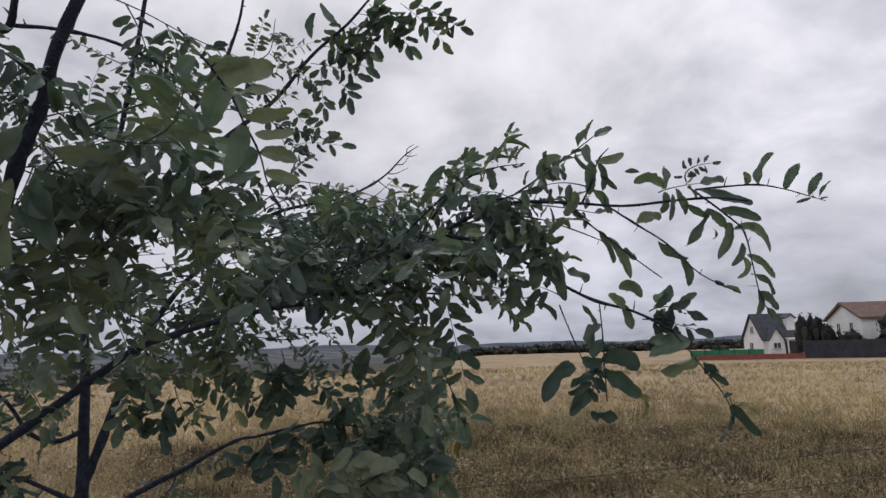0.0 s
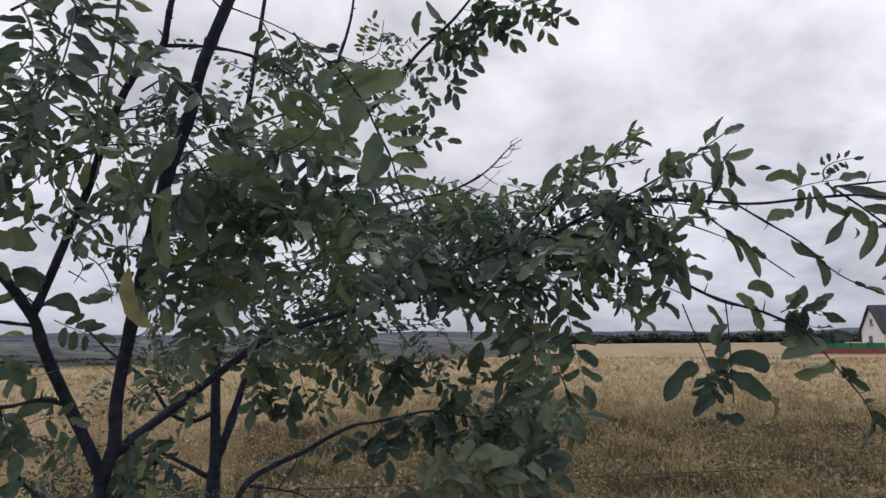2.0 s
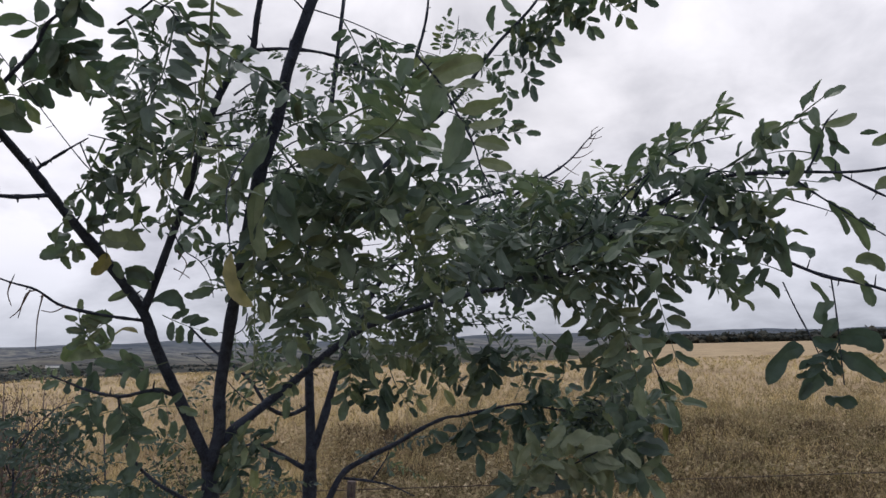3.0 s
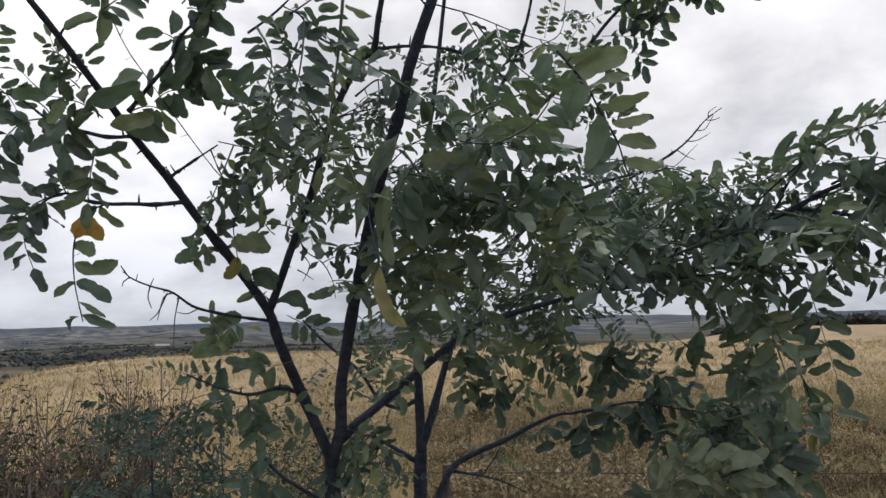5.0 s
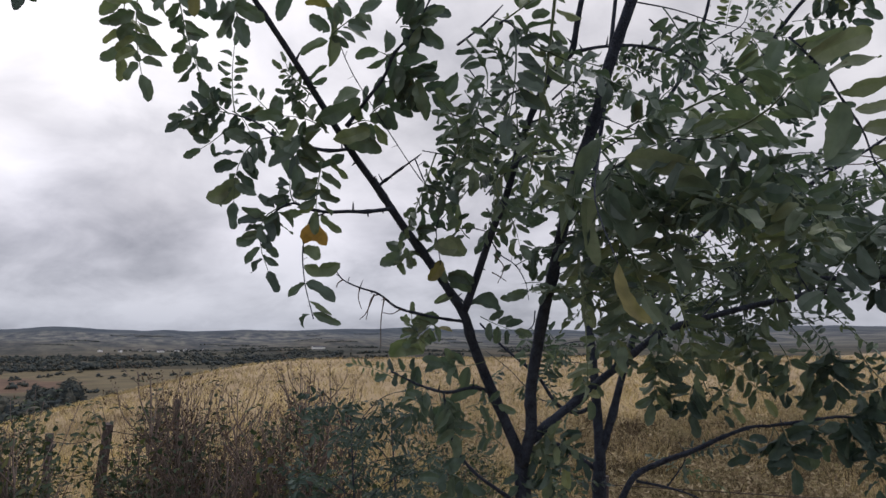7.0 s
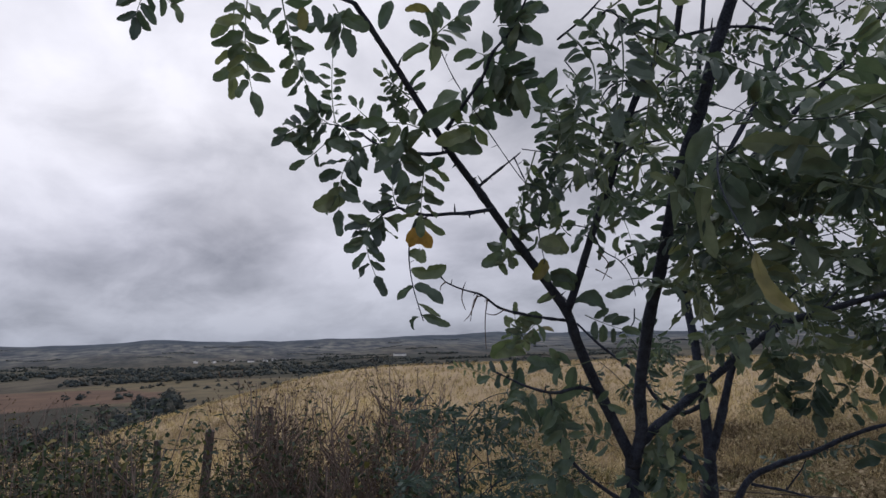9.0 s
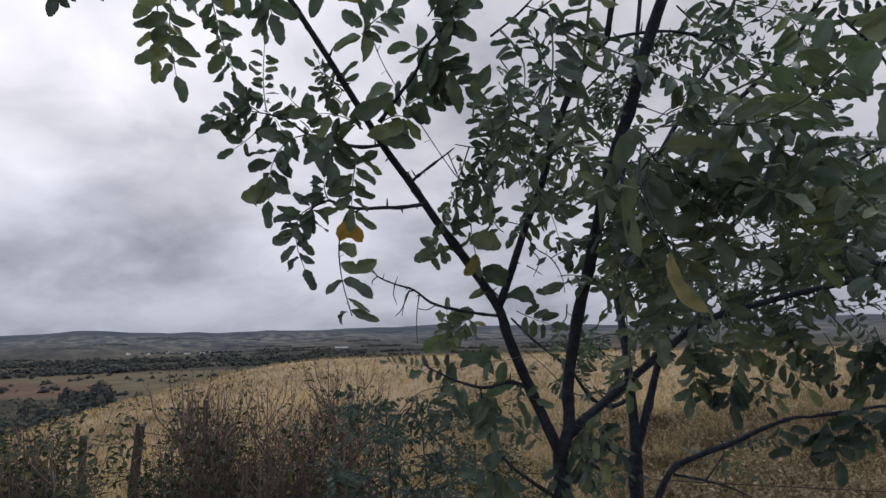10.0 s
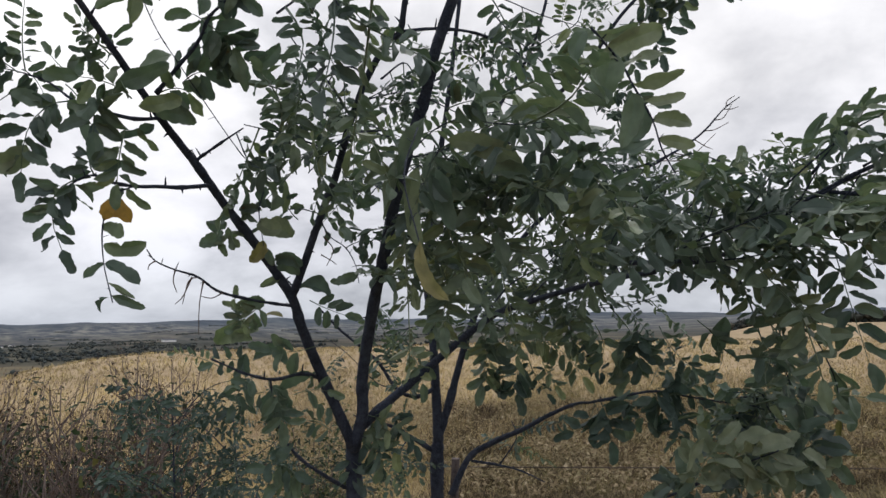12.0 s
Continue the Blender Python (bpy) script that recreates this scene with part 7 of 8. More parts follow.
spray(right_limb_end, 4, [(0.033, 1.232, 1.796), (0.001, 1.247, 1.815), (-0.035, 1.265, 1.815)], 0.0012, 0.0220, 0.25, 6, 427)
spray(right_limb_end, 4, [(0.064, 1.258, 1.773), (0.038, 1.262, 1.794), (0.015, 1.273, 1.779)], 0.0012, 0.0220, 0.25, 6, 428)
spray(near_low_limb, 4, [(-0.01, 1.316, 1.44), (0.032, 1.309, 1.452), (0.05, 1.304, 1.441)], 0.0012, 0.0310, 0.25, 6, 429)
spray(near_low_limb, 4, [(0.027, 1.252, 1.459), (0.045, 1.232, 1.48), (0.065, 1.216, 1.478)], 0.0012, 0.0310, 0.25, 6, 430)
spray(near_low_limb, 4, [(0.065, 1.293, 1.474), (0.058, 1.272, 1.492), (0.028, 1.251, 1.494)], 0.0012, 0.0310, 0.25, 6, 431)
spray(near_low_limb, 4, [(0.076, 1.272, 1.456), (0.059, 1.255, 1.486), (0.032, 1.241, 1.489)], 0.0012, 0.0310, 0.25, 6, 432)
spray(near_low_limb, 4, [(0.095, 1.29, 1.493), (0.086, 1.282, 1.526), (0.057, 1.277, 1.524)], 0.0012, 0.0310, 0.25, 6, 433)
spray(main_stem, 4, [(-0.382, 1.376, 1.796), (-0.344, 1.412, 1.816), (-0.316, 1.451, 1.79)], 0.0012, 0.0270, 0.2, 6, 434)
spray(main_stem, 4, [(-0.286, 1.35, 1.728), (-0.337, 1.347, 1.719), (-0.378, 1.348, 1.701)], 0.0012, 0.0270, 0.2, 6, 435)
spray(main_stem, 4, [(-0.26, 1.26, 1.704), (-0.224, 1.273, 1.701), (-0.193, 1.288, 1.671)], 0.0012, 0.0270, 0.2, 6, 436)
spray(main_stem, 4, [(-0.364, 1.24, 1.757), (-0.397, 1.24, 1.789), (-0.448, 1.238, 1.788)], 0.0012, 0.0270, 0.2, 6, 437)
spray(main_stem, 4, [(-0.403, 1.177, 1.69), (-0.378, 1.203, 1.698), (-0.341, 1.24, 1.674)], 0.0012, 0.0270, 0.2, 6, 438)
spray(main_stem, 4, [(-0.26, 1.357, 1.698), (-0.237, 1.347, 1.707), (-0.202, 1.348, 1.675)], 0.0012, 0.0270, 0.2, 6, 439)
spray(main_stem, 4, [(-0.43, 1.231, 1.754), (-0.409, 1.243, 1.756), (-0.369, 1.266, 1.733)], 0.0012, 0.0270, 0.2, 6, 440)
leaf(right_limb_end, (0.185, 1.109, 1.768), (0.198, 1.113, 1.754), (0.212, 1.118, 1.734), 3, 0.0257, "", True)
leaf(right_limb_end, (0.235, 1.084, 1.753), (0.225, 1.085, 1.74), (0.218, 1.087, 1.724), 3, 0.0260, "", True)
leaf(right_limb_end, (0.256, 1.075, 1.723), (0.224, 1.073, 1.718), (0.198, 1.073, 1.703), 4, 0.0280)
leaf(right_limb_end, (0.262, 1.07, 1.719), (0.245, 1.072, 1.701), (0.232, 1.074, 1.679), 3, 0.0277, "", True)
leaf(right_limb_end, (0.252, 1.078, 1.714), (0.271, 1.082, 1.701), (0.283, 1.085, 1.688), 3, 0.0255, "", True)
leaf(right_limb_end, (0.215, 1.132, 1.684), (0.228, 1.136, 1.67), (0.23, 1.14, 1.647), 2, 0.0259, "", True)
leaf(right_limb_end, (0.195, 1.136, 1.703), (0.181, 1.136, 1.697), (0.17, 1.137, 1.687), 2, 0.0249, "", True)
leaf(right_limb_end, (0.282, 1.062, 1.691), (0.268, 1.064, 1.673), (0.258, 1.066, 1.655), 3, 0.0247, "", True)
leaf(right_limb_end, (0.175, 1.138, 1.725), (0.164, 1.14, 1.701), (0.159, 1.144, 1.674), 4, 0.0223)
blade(right_limb_end, (0.046, 1.314, 1.79), (0.052, 1.314, 1.812), (0.056, 1.314, 1.834), 0.0234, "pale")
blade(right_limb_end, (0.03, 1.304, 1.792), (0.03, 1.302, 1.808), (0.034, 1.302, 1.82), 0.0156, "pale")
blade(right_limb_end, (0.008, 1.292, 1.783), (0.005, 1.288, 1.796), (0.01, 1.289, 1.81), 0.0203, "pale")


# ---- saplings, dry weeds and shrubs along the fence ----
def sapling(at, tall, count, seed, size=0.026, lean=0.1, low=0.42, reach=0.26, thick=1.0):
    rng = random.Random(seed)
    base = Vector((at[0], at[1], ground_height(at[0], at[1]) - 0.02))
    ob = thing("sapling", base, "small locust sapling with fine dark green leaves among weeds", "sapling", "saplings by the fence")
    top = base + Vector((rng.uniform(-lean, lean), rng.uniform(-lean, lean), tall))
    stem = limb(ob, "stem", 0.006 * thick, 0.002 * thick, [base, base.lerp(top, 0.35) + Vector((rng.gauss(0, 0.02), 0, 0)), base.lerp(top, 0.7) + Vector((rng.gauss(0, 0.02), 0, 0)), top])
    for k in range(count):
        s = low + (1 - low) * k / count
        a = base.lerp(top, s)
        head = rng.uniform(0, 2 * math.pi)
        out = Vector((math.cos(head), math.sin(head), rng.uniform(0.2, 0.9))) * rng.uniform(0.45, 1.0) * reach
        spray(stem, 5, [a, a + out * 0.5 + Vector((0, 0, 0.02)), a + out], 0.0016 * thick, size, 0.25, 8, seed * 50 + k, "dark")
    return ob


def weed_meshes(seed):
    """A dry weed that stands at the origin: its stem, its branches and its seed heads."""
    rng = random.Random(seed)
    tall = rng.uniform(1.15, 1.5)
    bend = Vector((rng.gauss(0, 0.07), rng.gauss(0, 0.07), 0))
    spine = [Vector((0, 0, -0.03)), Vector((0, 0, tall * 0.4)) + bend * 0.3, Vector((0, 0, tall)) + bend]
    stem = mesh_of("stem", *tube(spine, 0.0065, 0.002, 5, 4, 0.3, rng), WEED, True)
    branches, sv, sf = [], [], []

    def heads(p, ahead, n):
        for _ in range(n):
            q = p + Vector((rng.gauss(0, 0.012), rng.gauss(0, 0.012), rng.gauss(0, 0.016)))
            d = (ahead + Vector((rng.gauss(0, 0.6), rng.gauss(0, 0.6), rng.gauss(0, 0.6)))).normalized()
            leaflet(sv, sf, q, d, d.orthogonal().normalized(), rng.uniform(0.007, 0.017), rng.uniform(0.003, 0.006), 0.2, 0.3)

    for k in range(rng.randint(10, 14)):
        s = rng.uniform(0.28, 0.97)
        a = Vector((0, 0, tall * s)) + bend * s
        head = rng.uniform(0, 2 * math.pi)
        long = rng.uniform(0.16, 0.42) * (1.15 - 0.5 * s)
        way = Vector((math.cos(head) * 0.55, math.sin(head) * 0.55, 1.0)).normalized()
        b = a + way * long
        mid = a + way * long * 0.5 + Vector((math.cos(head), math.sin(head), 0)) * long * 0.14
        v, f = tube([a, mid, b], 0.003, 0.0012, 4, 3, 0.3, rng)
        for j in range(rng.randint(3, 5)):
            c = a.lerp(b, rng.uniform(0.35, 0.95))
            d = c + (way + Vector((rng.gauss(0, 0.45), rng.gauss(0, 0.45), rng.gauss(0, 0.2)))).normalized() * rng.uniform(0.05, 0.14)
            tube([c, c.lerp(d, 0.5) + Vector((rng.gauss(0, 0.006), rng.gauss(0, 0.006), 0)), d], 0.0013, 0.0007, 3, 2, 0.2, rng, v, f)
            heads(d, way, rng.randint(0, 4))
        heads(b, way, rng.randint(1, 5))
        branches.append(mesh_of("branch", v, f, WEED, True))
    heads(Vector((0, 0, tall)) + bend, Vector((0, 0, 1)), 10)
    return stem, branches, mesh_of("seed_plume", sv, sf, SEED)


def dry_weed(seed):
    ob = thing("dry_weed", (0, 0, 0), "tall dead brown weed with branching stems and seed heads", "weed", "weeds along the fence")
    stem, branches, heads = weed_meshes(seed)
    part("stem", stem, None, ob)
    for b in branches:
        part("branch", b, None, ob)
    tagged(part("seed_plume", heads, None, ob), kind="stuff")
    return ob


def shrub_mesh(seed, tall, wide, count):
    """A leafy bush at the origin: stems in one mesh, leaves in another."""
    rng = random.Random(seed)
    v, f, lv, lf = [], [], [], []
    for k in range(count):
        head, out = rng.uniform(0, 2 * math.pi), wide * rng.random() ** 0.6
        top = Vector((math.cos(head) * out, math.sin(head) * out, tall * rng.uniform(0.5, 1.0)))
        mid = Vector((top.x * 0.35, top.y * 0.35, top.z * 0.55))
        tube([Vector((top.x * 0.1, top.y * 0.1, -0.03)), mid, top], 0.004, 0.0012, 4, 3, 0.3, rng, v, f)
        for j in range(52):
            s = rng.random() ** 0.6
            p = mid.lerp(top, s) if rng.random() < 0.7 else Vector((0, 0, 0)).lerp(mid, 0.4 + 0.6 * s)
            p = p + Vector((rng.gauss(0, 0.035), rng.gauss(0, 0.035), rng.gauss(0, 0.03)))
            d = Vector((rng.gauss(0, 1), rng.gauss(0, 1), rng.gauss(0.1, 0.6))).normalized()
            nrm = (Vector((rng.gauss(0, 0.6), rng.gauss(0, 0.6), 1)))
            nrm = (nrm - d * nrm.dot(d)).normalized()
            leaflet(lv, lf, p, d, nrm, rng.uniform(0.018, 0.042), rng.uniform(0.010, 0.020), 0.15, 0.2)
    return mesh_of("stem", v, f, WEED, True), mesh_of("foliage", lv, lf, SHRUB, True)


def shrub(seed, tall, wide, count):
    ob = thing("shrub", (0, 0, 0), "low leafy shrub, dark green with some yellow leaves", "shrub", "shrubs along the fence")
    stems, leaves = shrub_mesh(seed, tall, wide, count)
    part("stem", stems, None, ob)
    tagged(part("foliage", leaves, None, ob), kind="stuff")
    return ob


def on_ground(p, turn, grow, tilt=0.0):
    return Matrix.Translation((p.x, p.y, ground_height(p.x, p.y))) @ pose(0, 0, 0, tilt, 0, turn) @ Matrix.Scale(grow, 4)


def place_copies(masters, spots, rng, low, high):
    """The first spot of each kind takes the master, the rest take copies."""
    for k, p in enumerate(spots):
        src = masters[k % len(masters)]
        m = on_ground(p, rng.uniform(0, 360), rng.uniform(low, high), rng.uniform(-7, 7))
        if k < len(masters):
            src.matrix_basis = m
            for c in src.children:
                c.matrix_parent_inverse = Matrix.Identity(4)
        else:
            dup = copy_thing(src, m)
            dup.scale = m.to_scale()
            for c in dup.children:
                c.matrix_parent_inverse = Matrix.Identity(4)


rng = random.Random(21)
weed_spots = [p for p in [bearing(rng.uniform(50, 94), 2.3 + 1.7 * rng.random()) for _ in range(175)] + [bearing(rng.uniform(54, 66), rng.uniform(2.7, 3.3)) for _ in range(24)] if not (66 < math.degrees(math.atan2(0.1 - p.x, p.y - 0.3)) < 74 and rng.random() < 0.9)]
place_copies([dry_weed(s) for s in (1, 2, 3, 4, 5)], weed_spots, rng, 0.66, 1.0)
shrub_spots = [p for p in [bearing(rng.uniform(50, 96), rng.uniform(2.4, 3.8)) for _ in range(56)] + [bearing(rng.uniform(20, 52), rng.uniform(3.2, 4.6)) for _ in range(6)] + [bearing(rng.uniform(68, 98), rng.uniform(2.5, 3.6)) for _ in range(64)] + [bearing(rng.uniform(60, 98), rng.uniform(2.7, 4.4)) for _ in range(44)] + [bearing(rng.uniform(51, 60), rng.uniform(2.1, 2.6)) for _ in range(5)] + [bearing(rng.uniform(74, 98), rng.uniform(2.4, 3.4)) for _ in range(36)] if not 66 < math.degrees(math.atan2(0.1 - p.x, p.y - 0.3)) < 73.5]
place_copies([shrub(1, 1.25, 0.34, 16), shrub(2, 1.05, 0.4, 16), shrub(3, 1.45, 0.26, 15)], shrub_spots, rng, 0.7, 1.04)
for k, (head, far, tall, count) in enumerate(((45.2, 2.2, 1.36, 10), (47.6, 2.4, 1.1, 7), (43.5, 2.1, 0.95, 6), (46.4, 2.0, 1.15, 8), (58, 2.9, 1.0, 5), (38, 2.6, 0.9, 5))):
    sapling(bearing(head, far), tall, count, k + 3, 0.024)


sapling(bearing(48.8, 1.12), 1.5, 19, 31, 0.0165, 0.02, 0.74, 0.14, 0.55)

# ---- fence ----
def fence_post(at, tall, wide, lean, seed, label):
    rng = random.Random(seed)
    z = ground_height(at.x, at.y)
    ob = thing("fence_post", (at.x, at.y, z), label, "fence post", "posts of the wire fence")
    top = Vector((at.x + lean, at.y, z + tall))
    v, f = tube([Vector((at.x, at.y, z - 0.2)), Vector((at.x, at.y, z + tall * 0.5)), top], wide, wide * 0.86, 8, 4, 0.18, rng)
    part("post", mesh_of("post", v, f, POST), None, ob)
    for s in (0.95, 0.68, 0.4):
        p = Vector((at.x, at.y, z)).lerp(top, s)
        bm = bmesh.new()
        bmesh.ops.create_cube(bm, size=1, matrix=Matrix.Translation(p + Vector((wide * 0.6, -wide * 0.75, 0))) @ Matrix.Diagonal((0.006, 0.012, 0.03, 1)))
        part("staple", bm, WIRE, ob)
    return top


tops = [fence_post(bearing(*spot), tall, wide, lean, k, label) for k, (spot, tall, wide, lean, label) in enumerate((
    ((91, 7.5), 0.95, 0.035, 0.02, "grey weathered wooden post of a wire fence"),
    ((71.6, 5.6), 0.97, 0.032, 0.0, "straight weathered wooden fence post among brown weeds"),
    ((68.1, 5.5), 1.02, 0.04, 0.09, "thick leaning wooden fence post beside a straight one"),
    ((28, 4.1), 0.78, 0.03, 0.02, "short wooden fence post behind the trees"),
    ((-48, 14.0), 0.8, 0.03, 0.0, "wooden fence post at the edge of the field")))]
fence_post(bearing(62.8, 9.5), 0.85, 0.04, 0.0, 9, "dark wooden post standing alone in the dry grass")


def fence_wire(a, b, drop):
    pts = [a.lerp(b, k / 8) - Vector((0, 0, drop + 0.05 * math.sin(math.pi * k / 8))) for k in range(9)]
    v, f = tube(pts, 0.0036, 0.0036, 4, 2)
    tagged(new("fence_wire", mesh_of("fence_wire", v, f, WIRE, True)), "thin rusty wire strung between wooden fence posts", "wire", "wires of the fence")


for a, b in zip(tops, tops[1:]):
    for drop in (0.05, 0.28, 0.5):
        fence_wire(a, b, drop)


# ---- far woods, hedges and bushes ----
LUMP = bmesh.new()
bmesh.ops.create_icosphere(LUMP, subdivisions=1, radius=1.0)
LUMP_V = [v.co.copy() for v in LUMP.verts]
LUMP_F = [tuple(v.index for v in f.verts) for f in LUMP.faces]
LUMP.free()


def crown(verts, faces, at, wide, tall, lumps, rng, fringe=18):
    """An uneven crown: overlapping rough lumps, with small leaf clumps standing out of the outline."""
    for _ in range(lumps):
        a, d = rng.uniform(0, 2 * math.pi), wide * rng.random() ** 0.6
        s = rng.uniform(0.22, 0.48)
        c = at + Vector((math.cos(a) * d * 0.7, math.sin(a) * d * 0.7, tall * (0.18 + 0.62 * rng.random() * (1 - 0.5 * (d / wide) ** 2))))
        start = len(verts)
        for v in LUMP_V:
            verts.append(c + Vector((v.x * wide * s, v.y * wide * s, v.z * tall * s * 0.62)) * rng.uniform(0.72, 1.3))
        faces += [tuple(start + i for i in f) for f in LUMP_F]
        for _ in range(fringe):
            u = Vector((rng.gauss(0, 1), rng.gauss(0, 1), rng.gauss(0.3, 1))).normalized()
            q = c + Vector((u.x * wide * s, u.y * wide * s, u.z * tall * s * 0.62)) * rng.uniform(1.0, 1.35)
            e = wide * rng.uniform(0.05, 0.12)
            start = len(verts)
            verts += [q + Vector((rng.gauss(0, e), rng.gauss(0, e), rng.gauss(0, e))) for _ in range(3)]
            faces.append((start, start + 1, start + 2))


def woods(name, label, spots, low, high, spread, lumps, seed, fringe=18, mat=WOOD_VALLEY_HAZED):
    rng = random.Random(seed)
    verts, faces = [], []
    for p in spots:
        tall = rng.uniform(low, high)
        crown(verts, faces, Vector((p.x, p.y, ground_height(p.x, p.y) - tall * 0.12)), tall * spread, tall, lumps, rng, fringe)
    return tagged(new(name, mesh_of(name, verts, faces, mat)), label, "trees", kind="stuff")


rng = random.Random(33)
woods("far_woods", "dark line of distant trees closing the field", [bearing(rng.uniform(-22, 22), rng.uniform(300, 330)) for _ in range(460)], 3.8, 5.6, 0.95, 4, 1, 8, WOOD_FAR)


def hedgerows(count, near, far, seed):
    """Rows of trees that run across the valley floor, broken by gaps."""
    r = random.Random(seed)
    spots = []
    for _ in range(count):
        head, dist, slant = r.uniform(30, 92), near * (far / near) ** r.random(), r.uniform(-2.5, 2.5)
        for k in range(r.randint(10, 44)):
            spots.append(bearing(head + (k - 15) * 3.0 / dist * 57 * 0.9, dist + slant * (k - 15) + r.gauss(0, 5)))
    return spots


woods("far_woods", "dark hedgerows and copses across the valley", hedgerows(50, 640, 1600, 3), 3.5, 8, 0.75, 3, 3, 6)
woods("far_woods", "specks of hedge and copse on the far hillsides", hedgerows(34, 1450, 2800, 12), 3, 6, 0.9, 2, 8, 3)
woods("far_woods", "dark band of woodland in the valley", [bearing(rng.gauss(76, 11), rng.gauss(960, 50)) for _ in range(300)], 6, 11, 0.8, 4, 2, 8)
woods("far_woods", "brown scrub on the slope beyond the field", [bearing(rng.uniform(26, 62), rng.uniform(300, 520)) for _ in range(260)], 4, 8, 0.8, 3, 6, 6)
woods("hedge", "dark bushes along the foot of the dry slope", [bearing(75 + 0.2 * k + rng.gauss(0, 0.3), 225 + 3 * max(-k, 0) - 0.2 * k + rng.gauss(0, 8)) for k in range(-20, 80)], 3.0, 6.5, 0.8, 10, 4, 30)
woods("hedge", "dark trees at the foot of the dry slope", [bearing(rng.gauss(70.5, 1.9), rng.gauss(300, 18)) for _ in range(13)], 6, 12, 0.5, 18, 7, 40)
woods("hedge", "scattered dark bushes in the pasture below", [bearing(rng.uniform(52, 78), 360 * 2.2 ** rng.random()) for _ in range(90)], 1.6, 4.2, 0.9, 5, 5, 14)


def tree_far(at, tall, wide, seed, label, lumps=14):
    """A dark broad or narrow tree beside the houses: trunk, limbs and crown."""
    rng = random.Random(seed)
    ob = thing("garden_tree", at, label, "tree")
    v, f = tube([at - Vector((0, 0, 0.2)), at + Vector((0.1, 0, tall * 0.3)), at + Vector((0, 0.1, tall * 0.7))], 0.18, 0.06, 6, 3, 0.2, rng)
    part("trunk", mesh_of("trunk", v, f, BARK), None, ob)
    verts, faces = [], []
    crown(verts, faces, at + Vector((0, 0, tall * 0.05)), wide, tall * 0.92, lumps, rng, 26)
    part("crown", mesh_of("crown", verts, faces, WOOD_FAR), None, ob)


def slab(bm, a, b, m=None):
    bmesh.ops.create_cube(bm, size=1, matrix=(m or Matrix.Identity(4)) @ Matrix.Translation([(p + q) / 2 for p, q in zip(a, b)]) @ Matrix.Diagonal((*[abs(q - p) for p, q in zip(a, b)], 1)))


def box_part(name, a, b, mat, parent, m, label=""):
    bm = bmesh.new()
    slab(bm, a, b, m)
    return part(name, bm, mat, parent, label)


def gable_walls(long, deep, eaves, ridge, m):
    """The walls of a house with gables at both ends of its ridge, which runs along x."""
    bm = bmesh.new()
    x, y = long / 2, deep / 2
    ring = [(-y, 0), (y, 0), (y, eaves), (0, ridge), (-y, eaves)]
    ends = [[bm.verts.new(m @ Vector((s * x, q, z))) for q, z in ring] for s in (-1, 1)]
    bm.faces.new(ends[0]), bm.faces.new(list(reversed(ends[1])))
    for k in range(5):
        bm.faces.new((ends[0][k], ends[1][k], ends[1][(k + 1) % 5], ends[0][(k + 1) % 5]))
    bmesh.ops.recalc_face_normals(bm, faces=bm.faces)
    return bm


def pitched_roof(long, deep, eaves, ridge, thick, m, over=0.35):
    """Two slabs of roof that meet at the ridge and overhang the walls."""
    bm = bmesh.new()
    x, y = long / 2 + over, deep / 2 + over
    low = eaves - (ridge - eaves) * over / (deep / 2)
    ring = [(-y, low), (0, ridge), (y, low), (y, low + thick), (0, ridge + thick * 1.2), (-y, low + thick)]
    ends = [[bm.verts.new(m @ Vector((s * x, q, z + 0.02))) for q, z in ring] for s in (-1, 1)]
    for e, flip in ((ends[0], False), (ends[1], True)):
        for quad in ((0, 1, 4, 5), (1, 2, 3, 4)):
            bm.faces.new([e[i] for i in (reversed(quad) if flip else quad)])
    for k in range(6):
        bm.faces.new((ends[0][k], ends[1][k], ends[1][(k + 1) % 6], ends[0][(k + 1) % 6]))
    bmesh.ops.recalc_face_normals(bm, faces=bm.faces)
    return bm


def window(parent, m, x, y, z, wide, tall, way):
    """A window with frame, sill and panes, proud of a wall that faces -y (way 0) or -x (way 1)."""
    w = m @ Matrix.Translation((x, y, z)) @ pose(0, 0, 0, 0, 0, -90 * way)
    bm = bmesh.new()
    for a, b in (((-wide / 2, -0.05, 0), (-wide / 2 + 0.07, 0.03, tall)), ((wide / 2 - 0.07, -0.05, 0), (wide / 2, 0.03, tall)), ((-wide / 2 + 0.07, -0.05, 0), (wide / 2 - 0.07, 0.03, 0.07)), ((-wide / 2 + 0.07, -0.05, tall - 0.07), (wide / 2 - 0.07, 0.03, tall)), ((-0.03, -0.05, 0.07), (0.03, 0.03, tall - 0.07))):
        slab(bm, a, b, w)
    frame_part = part("window", bm, PLASTER, parent)
    for s in (-1, 1):
        bm = bmesh.new()
        slab(bm, (s * 0.03, -0.025, 0.07), (s * (wide / 2 - 0.07), -0.01, tall - 0.07), w)
        pane = new("pane", bpy.data.meshes.new("pane"))
        bm.to_mesh(pane.data)
        bm.free()
        pane.data.materials.append(GLASS)
        pane.parent = frame_part
    bm = bmesh.new()
    slab(bm, (-wide / 2 - 0.06, -0.14, -0.07), (wide / 2 + 0.06, 0.0, -0.002), w)
    sill = new("sill", bpy.data.meshes.new("sill"))
    bm.to_mesh(sill.data)
    bm.free()
    sill.data.materials.append(SLATE)
    sill.parent = frame_part


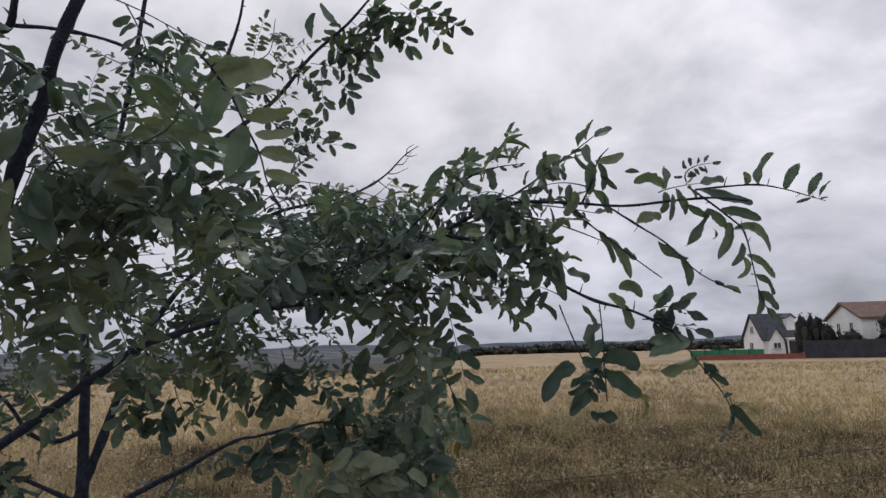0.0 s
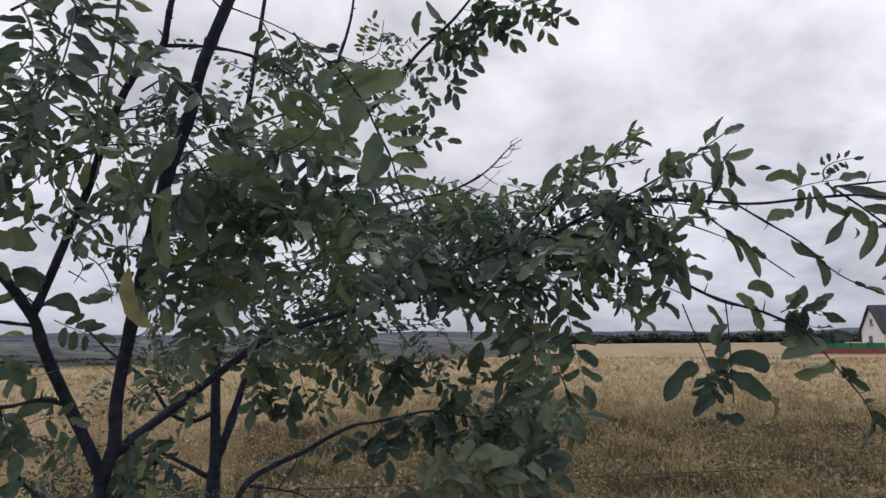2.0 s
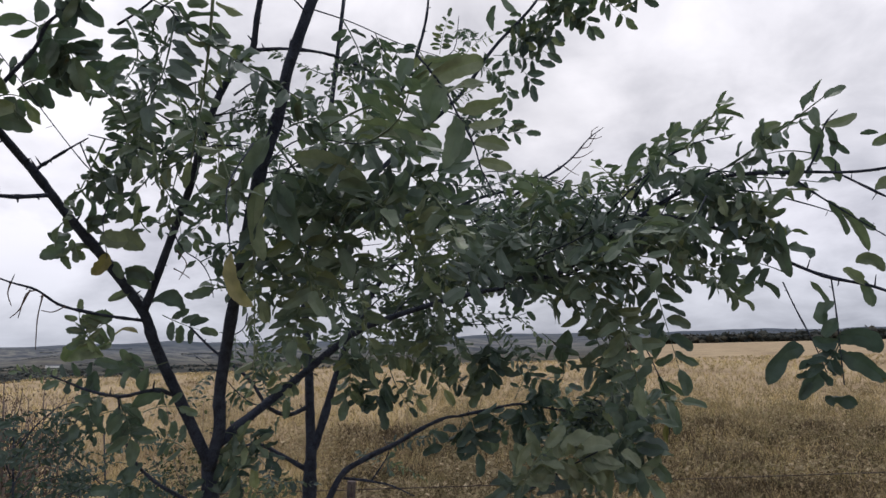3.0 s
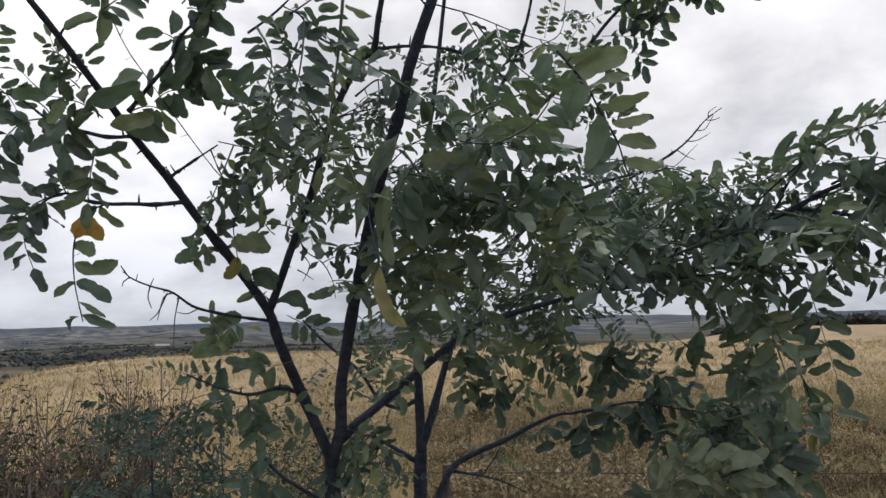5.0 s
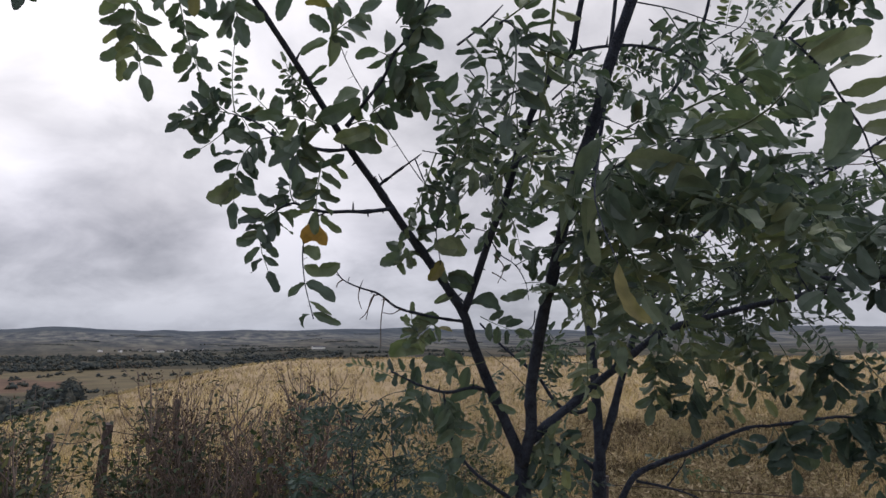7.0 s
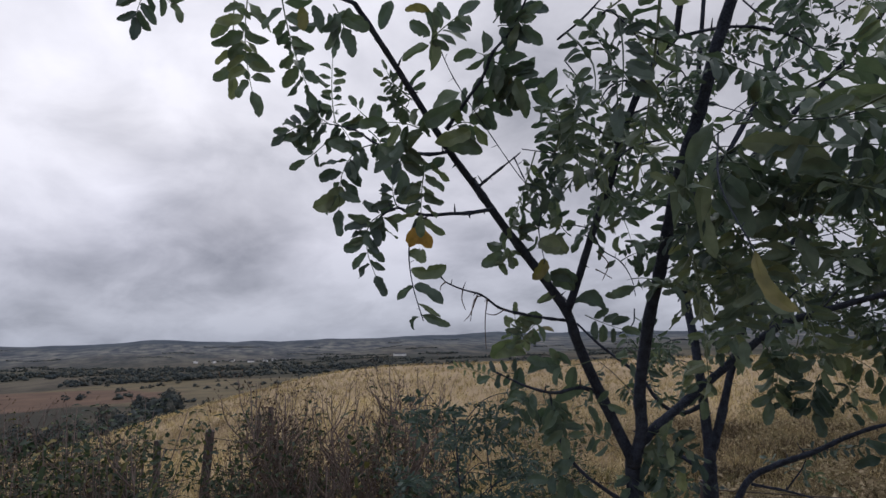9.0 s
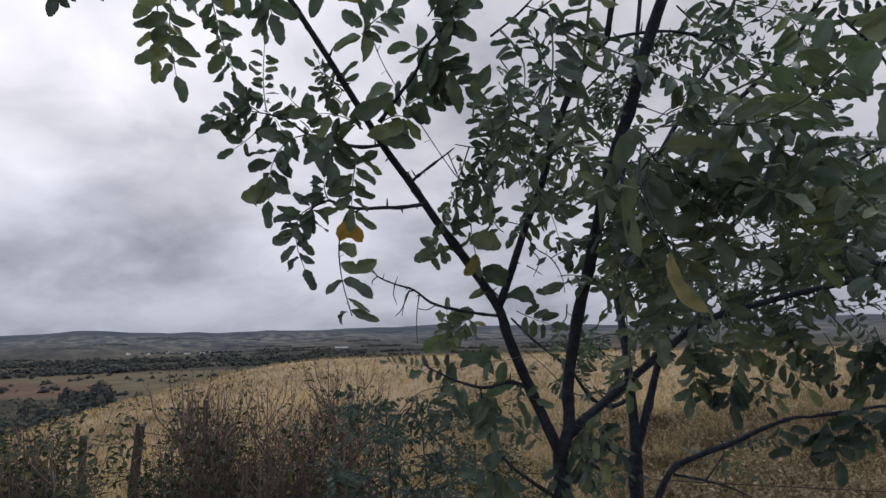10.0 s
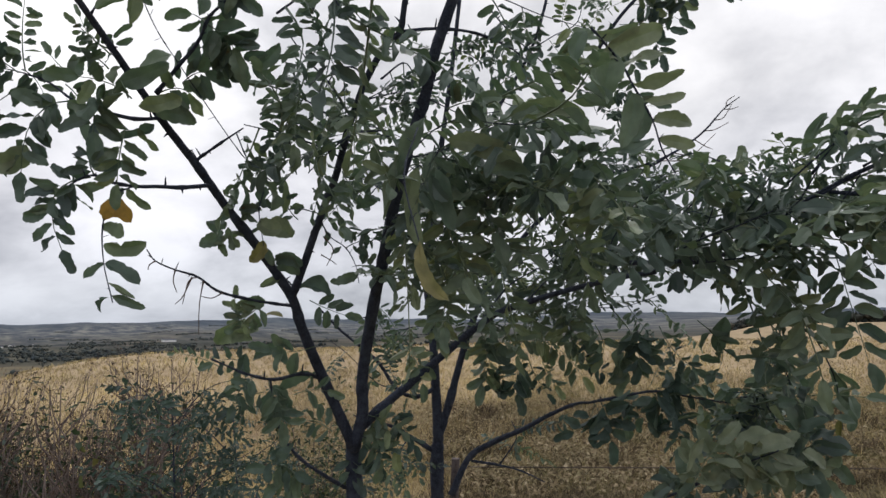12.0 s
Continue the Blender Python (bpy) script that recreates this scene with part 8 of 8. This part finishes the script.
def cottage():
    at = bearing(-20.75, 112, -0.5)
    m = Matrix.Translation(at) @ pose(0, 0, 0, 0, 0, 12)
    ob = thing("house", at, "white gabled cottage with a dark slate roof and front dormer", "house")
    long, deep, eaves, ridge = 6.0, 5.0, 2.8, 6.2
    part("wall", gable_walls(long, deep, eaves, ridge, m), PLASTER, ob)
    part("roof", pitched_roof(long, deep, eaves, ridge, 0.22, m), SLATE, ob)
    d = m @ Matrix.Translation((-1.35, -deep / 2 - 0.1, 0)) @ pose(0, 0, 0, 0, 0, 90)
    part("gable_wall", gable_walls(1.5, 2.3, 2.5, 4.2, d), PLASTER, ob)
    part("gable_roof", pitched_roof(1.8, 2.3, 2.5, 4.2, 0.16, d, 0.15), SLATE, ob)
    d = m @ Matrix.Translation((2.1, -1.0, 0)) @ pose(0, 0, 0, 0, 0, 90)
    dormer = part("dormer", gable_walls(1.8, 1.3, 5.7, 6.2, d), PLASTER, ob)
    roof = new("dormer_roof", bpy.data.meshes.new("dormer_roof"))
    bm = pitched_roof(2.0, 1.3, 5.7, 6.2, 0.14, d, 0.15)
    bm.to_mesh(roof.data)
    bm.free()
    roof.data.materials.append(SLATE)
    roof.parent = dormer
    box_part("porch", (0.1, -deep / 2 - 1.3, 2.45), (3.1, -deep / 2 - 0.01, 2.75), PLASTER, ob, m)
    for x in (0.12, 2.94):
        box_part("porch_post", (x, -deep / 2 - 1.25, 0), (x + 0.14, -deep / 2 - 1.1, 2.45), PLASTER, ob, m)
    box_part("door", (0.5, -deep / 2 - 0.06, 0), (2.7, -deep / 2 - 0.012, 2.2), GLASS, ob, m, "dark glazed porch doors")
    window(ob, m, -1.35, -deep / 2 - 0.88, 1.2, 1.2, 0.9, 0)
    window(ob, m, -long / 2 - 0.01, 0.4, 1.0, 1.0, 1.2, 1)
    window(ob, m, -long / 2 - 0.01, 0.0, 3.6, 0.8, 1.0, 1)


def large_house():
    at = bearing(-30.0, 106, -0.5)
    m = Matrix.Translation(at) @ pose(0, 0, 0, 0, 0, 3)
    ob = thing("house", at, "long two-storey white house with a red-brown tiled roof", "house")
    long, deep, eaves, ridge = 18.0, 8.0, 4.9, 6.8
    part("wall", gable_walls(long, deep, eaves, ridge, m), PLASTER, ob)
    part("roof", pitched_roof(long, deep, eaves, ridge, 0.25, m, 0.45), CLAY, ob)
    for x in (-6.2, -4.6, -1.0, 2.4, 5.8):
        window(ob, m, x, -deep / 2 - 0.01, 3.3, 1.2, 1.1, 0)
    for x in (-6.2, -2.6, 1.0, 4.6):
        window(ob, m, x, -deep / 2 - 0.01, 1.0, 1.3, 1.3, 0)
    for y in (-1.6, 1.4):
        window(ob, m, -long / 2 - 0.01, y, 3.3, 0.9, 1.1, 1)
    box_part("chimney", (5.0, -0.4, 6.5), (5.9, 0.4, 8.0), BRICK, ob, m)


cottage()
large_house()
rng = random.Random(8)
for head, far, tall, wide, label in ((-22.7, 98, 6.4, 0.55, "tall narrow dark cypress beside the cottage"), (-23.5, 99, 5.6, 1.5, "dark conifer between the two houses"), (-23.1, 98, 6.0, 1.1, "dark conifer close beside the cottage"), (-24.0, 98, 5.4, 1.5, "dark conifer between the two houses"), (-24.6, 99, 4.8, 1.9, "dark rounded conifer by the garden fence"), (-28.9, 96, 5.2, 2.7, "broad dark bush before the large house"), (-26.0, 97, 3.4, 2.0, "round dark bush by the garden fence"), (-31.9, 96, 5.2, 2.8, "broad dark bush before the large house"), (-34.5, 96, 3.4, 2.2, "dark garden bush at the end of the field"), (-17.0, 104, 2.8, 1.6, "low dark tree behind the green fence")):
    tree_far(bearing(head, far, -0.5), tall, wide, int(tall * 10), label)


def panel_fence(name, label, heads, far, tall, mat, count, post_mat):
    """A garden fence of panels between posts."""
    a, b = bearing(heads[0], far, -0.5), bearing(heads[1], far, -0.5)
    ob = thing(name, a, label, "fence")
    turn = math.degrees(math.atan2(b.y - a.y, b.x - a.x))
    step = (b - a).length / count
    for k in range(count):
        m = Matrix.Translation(a.lerp(b, k / count)) @ pose(0, 0, 0, 0, 0, turn)
        box_part("panel", (0.06, -0.03, 0.05), (step - 0.06, 0.03, tall), mat, ob, m)
        box_part("post", (-0.06, -0.06, -0.1), (0.06, 0.06, tall + 0.12), post_mat, ob, m)


panel_fence("green_fence", "bright green screen fence at the edge of the field", (-14.8, -20.2), 94, 1.3, GREEN, 5, DARKWOOD)
panel_fence("brick_wall", "low red brick garden wall before the cottage", (-15.2, -23.0), 92, 0.7, BRICK, 7, BRICK)
panel_fence("dark_fence", "dark wooden garden fence at the end of the field", (-22.9, -42), 93, 2.2, DARKWOOD, 14, DARKWOOD)


def far_house(head, far, wide, tall, seed):
    at = bearing(head, far)
    at.z = ground_height(at.x, at.y) - 0.3
    m = Matrix.Translation(at) @ pose(0, 0, 0, 0, 0, 30 * seed)
    ob = thing("far_house", at, "tiny white house far off in the valley", "house", "houses of the far village")
    part("wall", gable_walls(wide, wide * 0.6, tall * 0.6, tall, m), PLASTER, ob)
    part("roof", pitched_roof(wide, wide * 0.6, tall * 0.6, tall, 0.3, m), SLATE, ob)


for k, (head, far) in enumerate(((67, 1500), (65.6, 1560), (64.1, 1480), (62.9, 1520), (62.2, 1600), (68.4, 1530), (61, 1550))):
    far_house(head, far, 9 + 2 * (k % 3), 6, k)
far_house(51.6, 1450, 26, 6, 2)
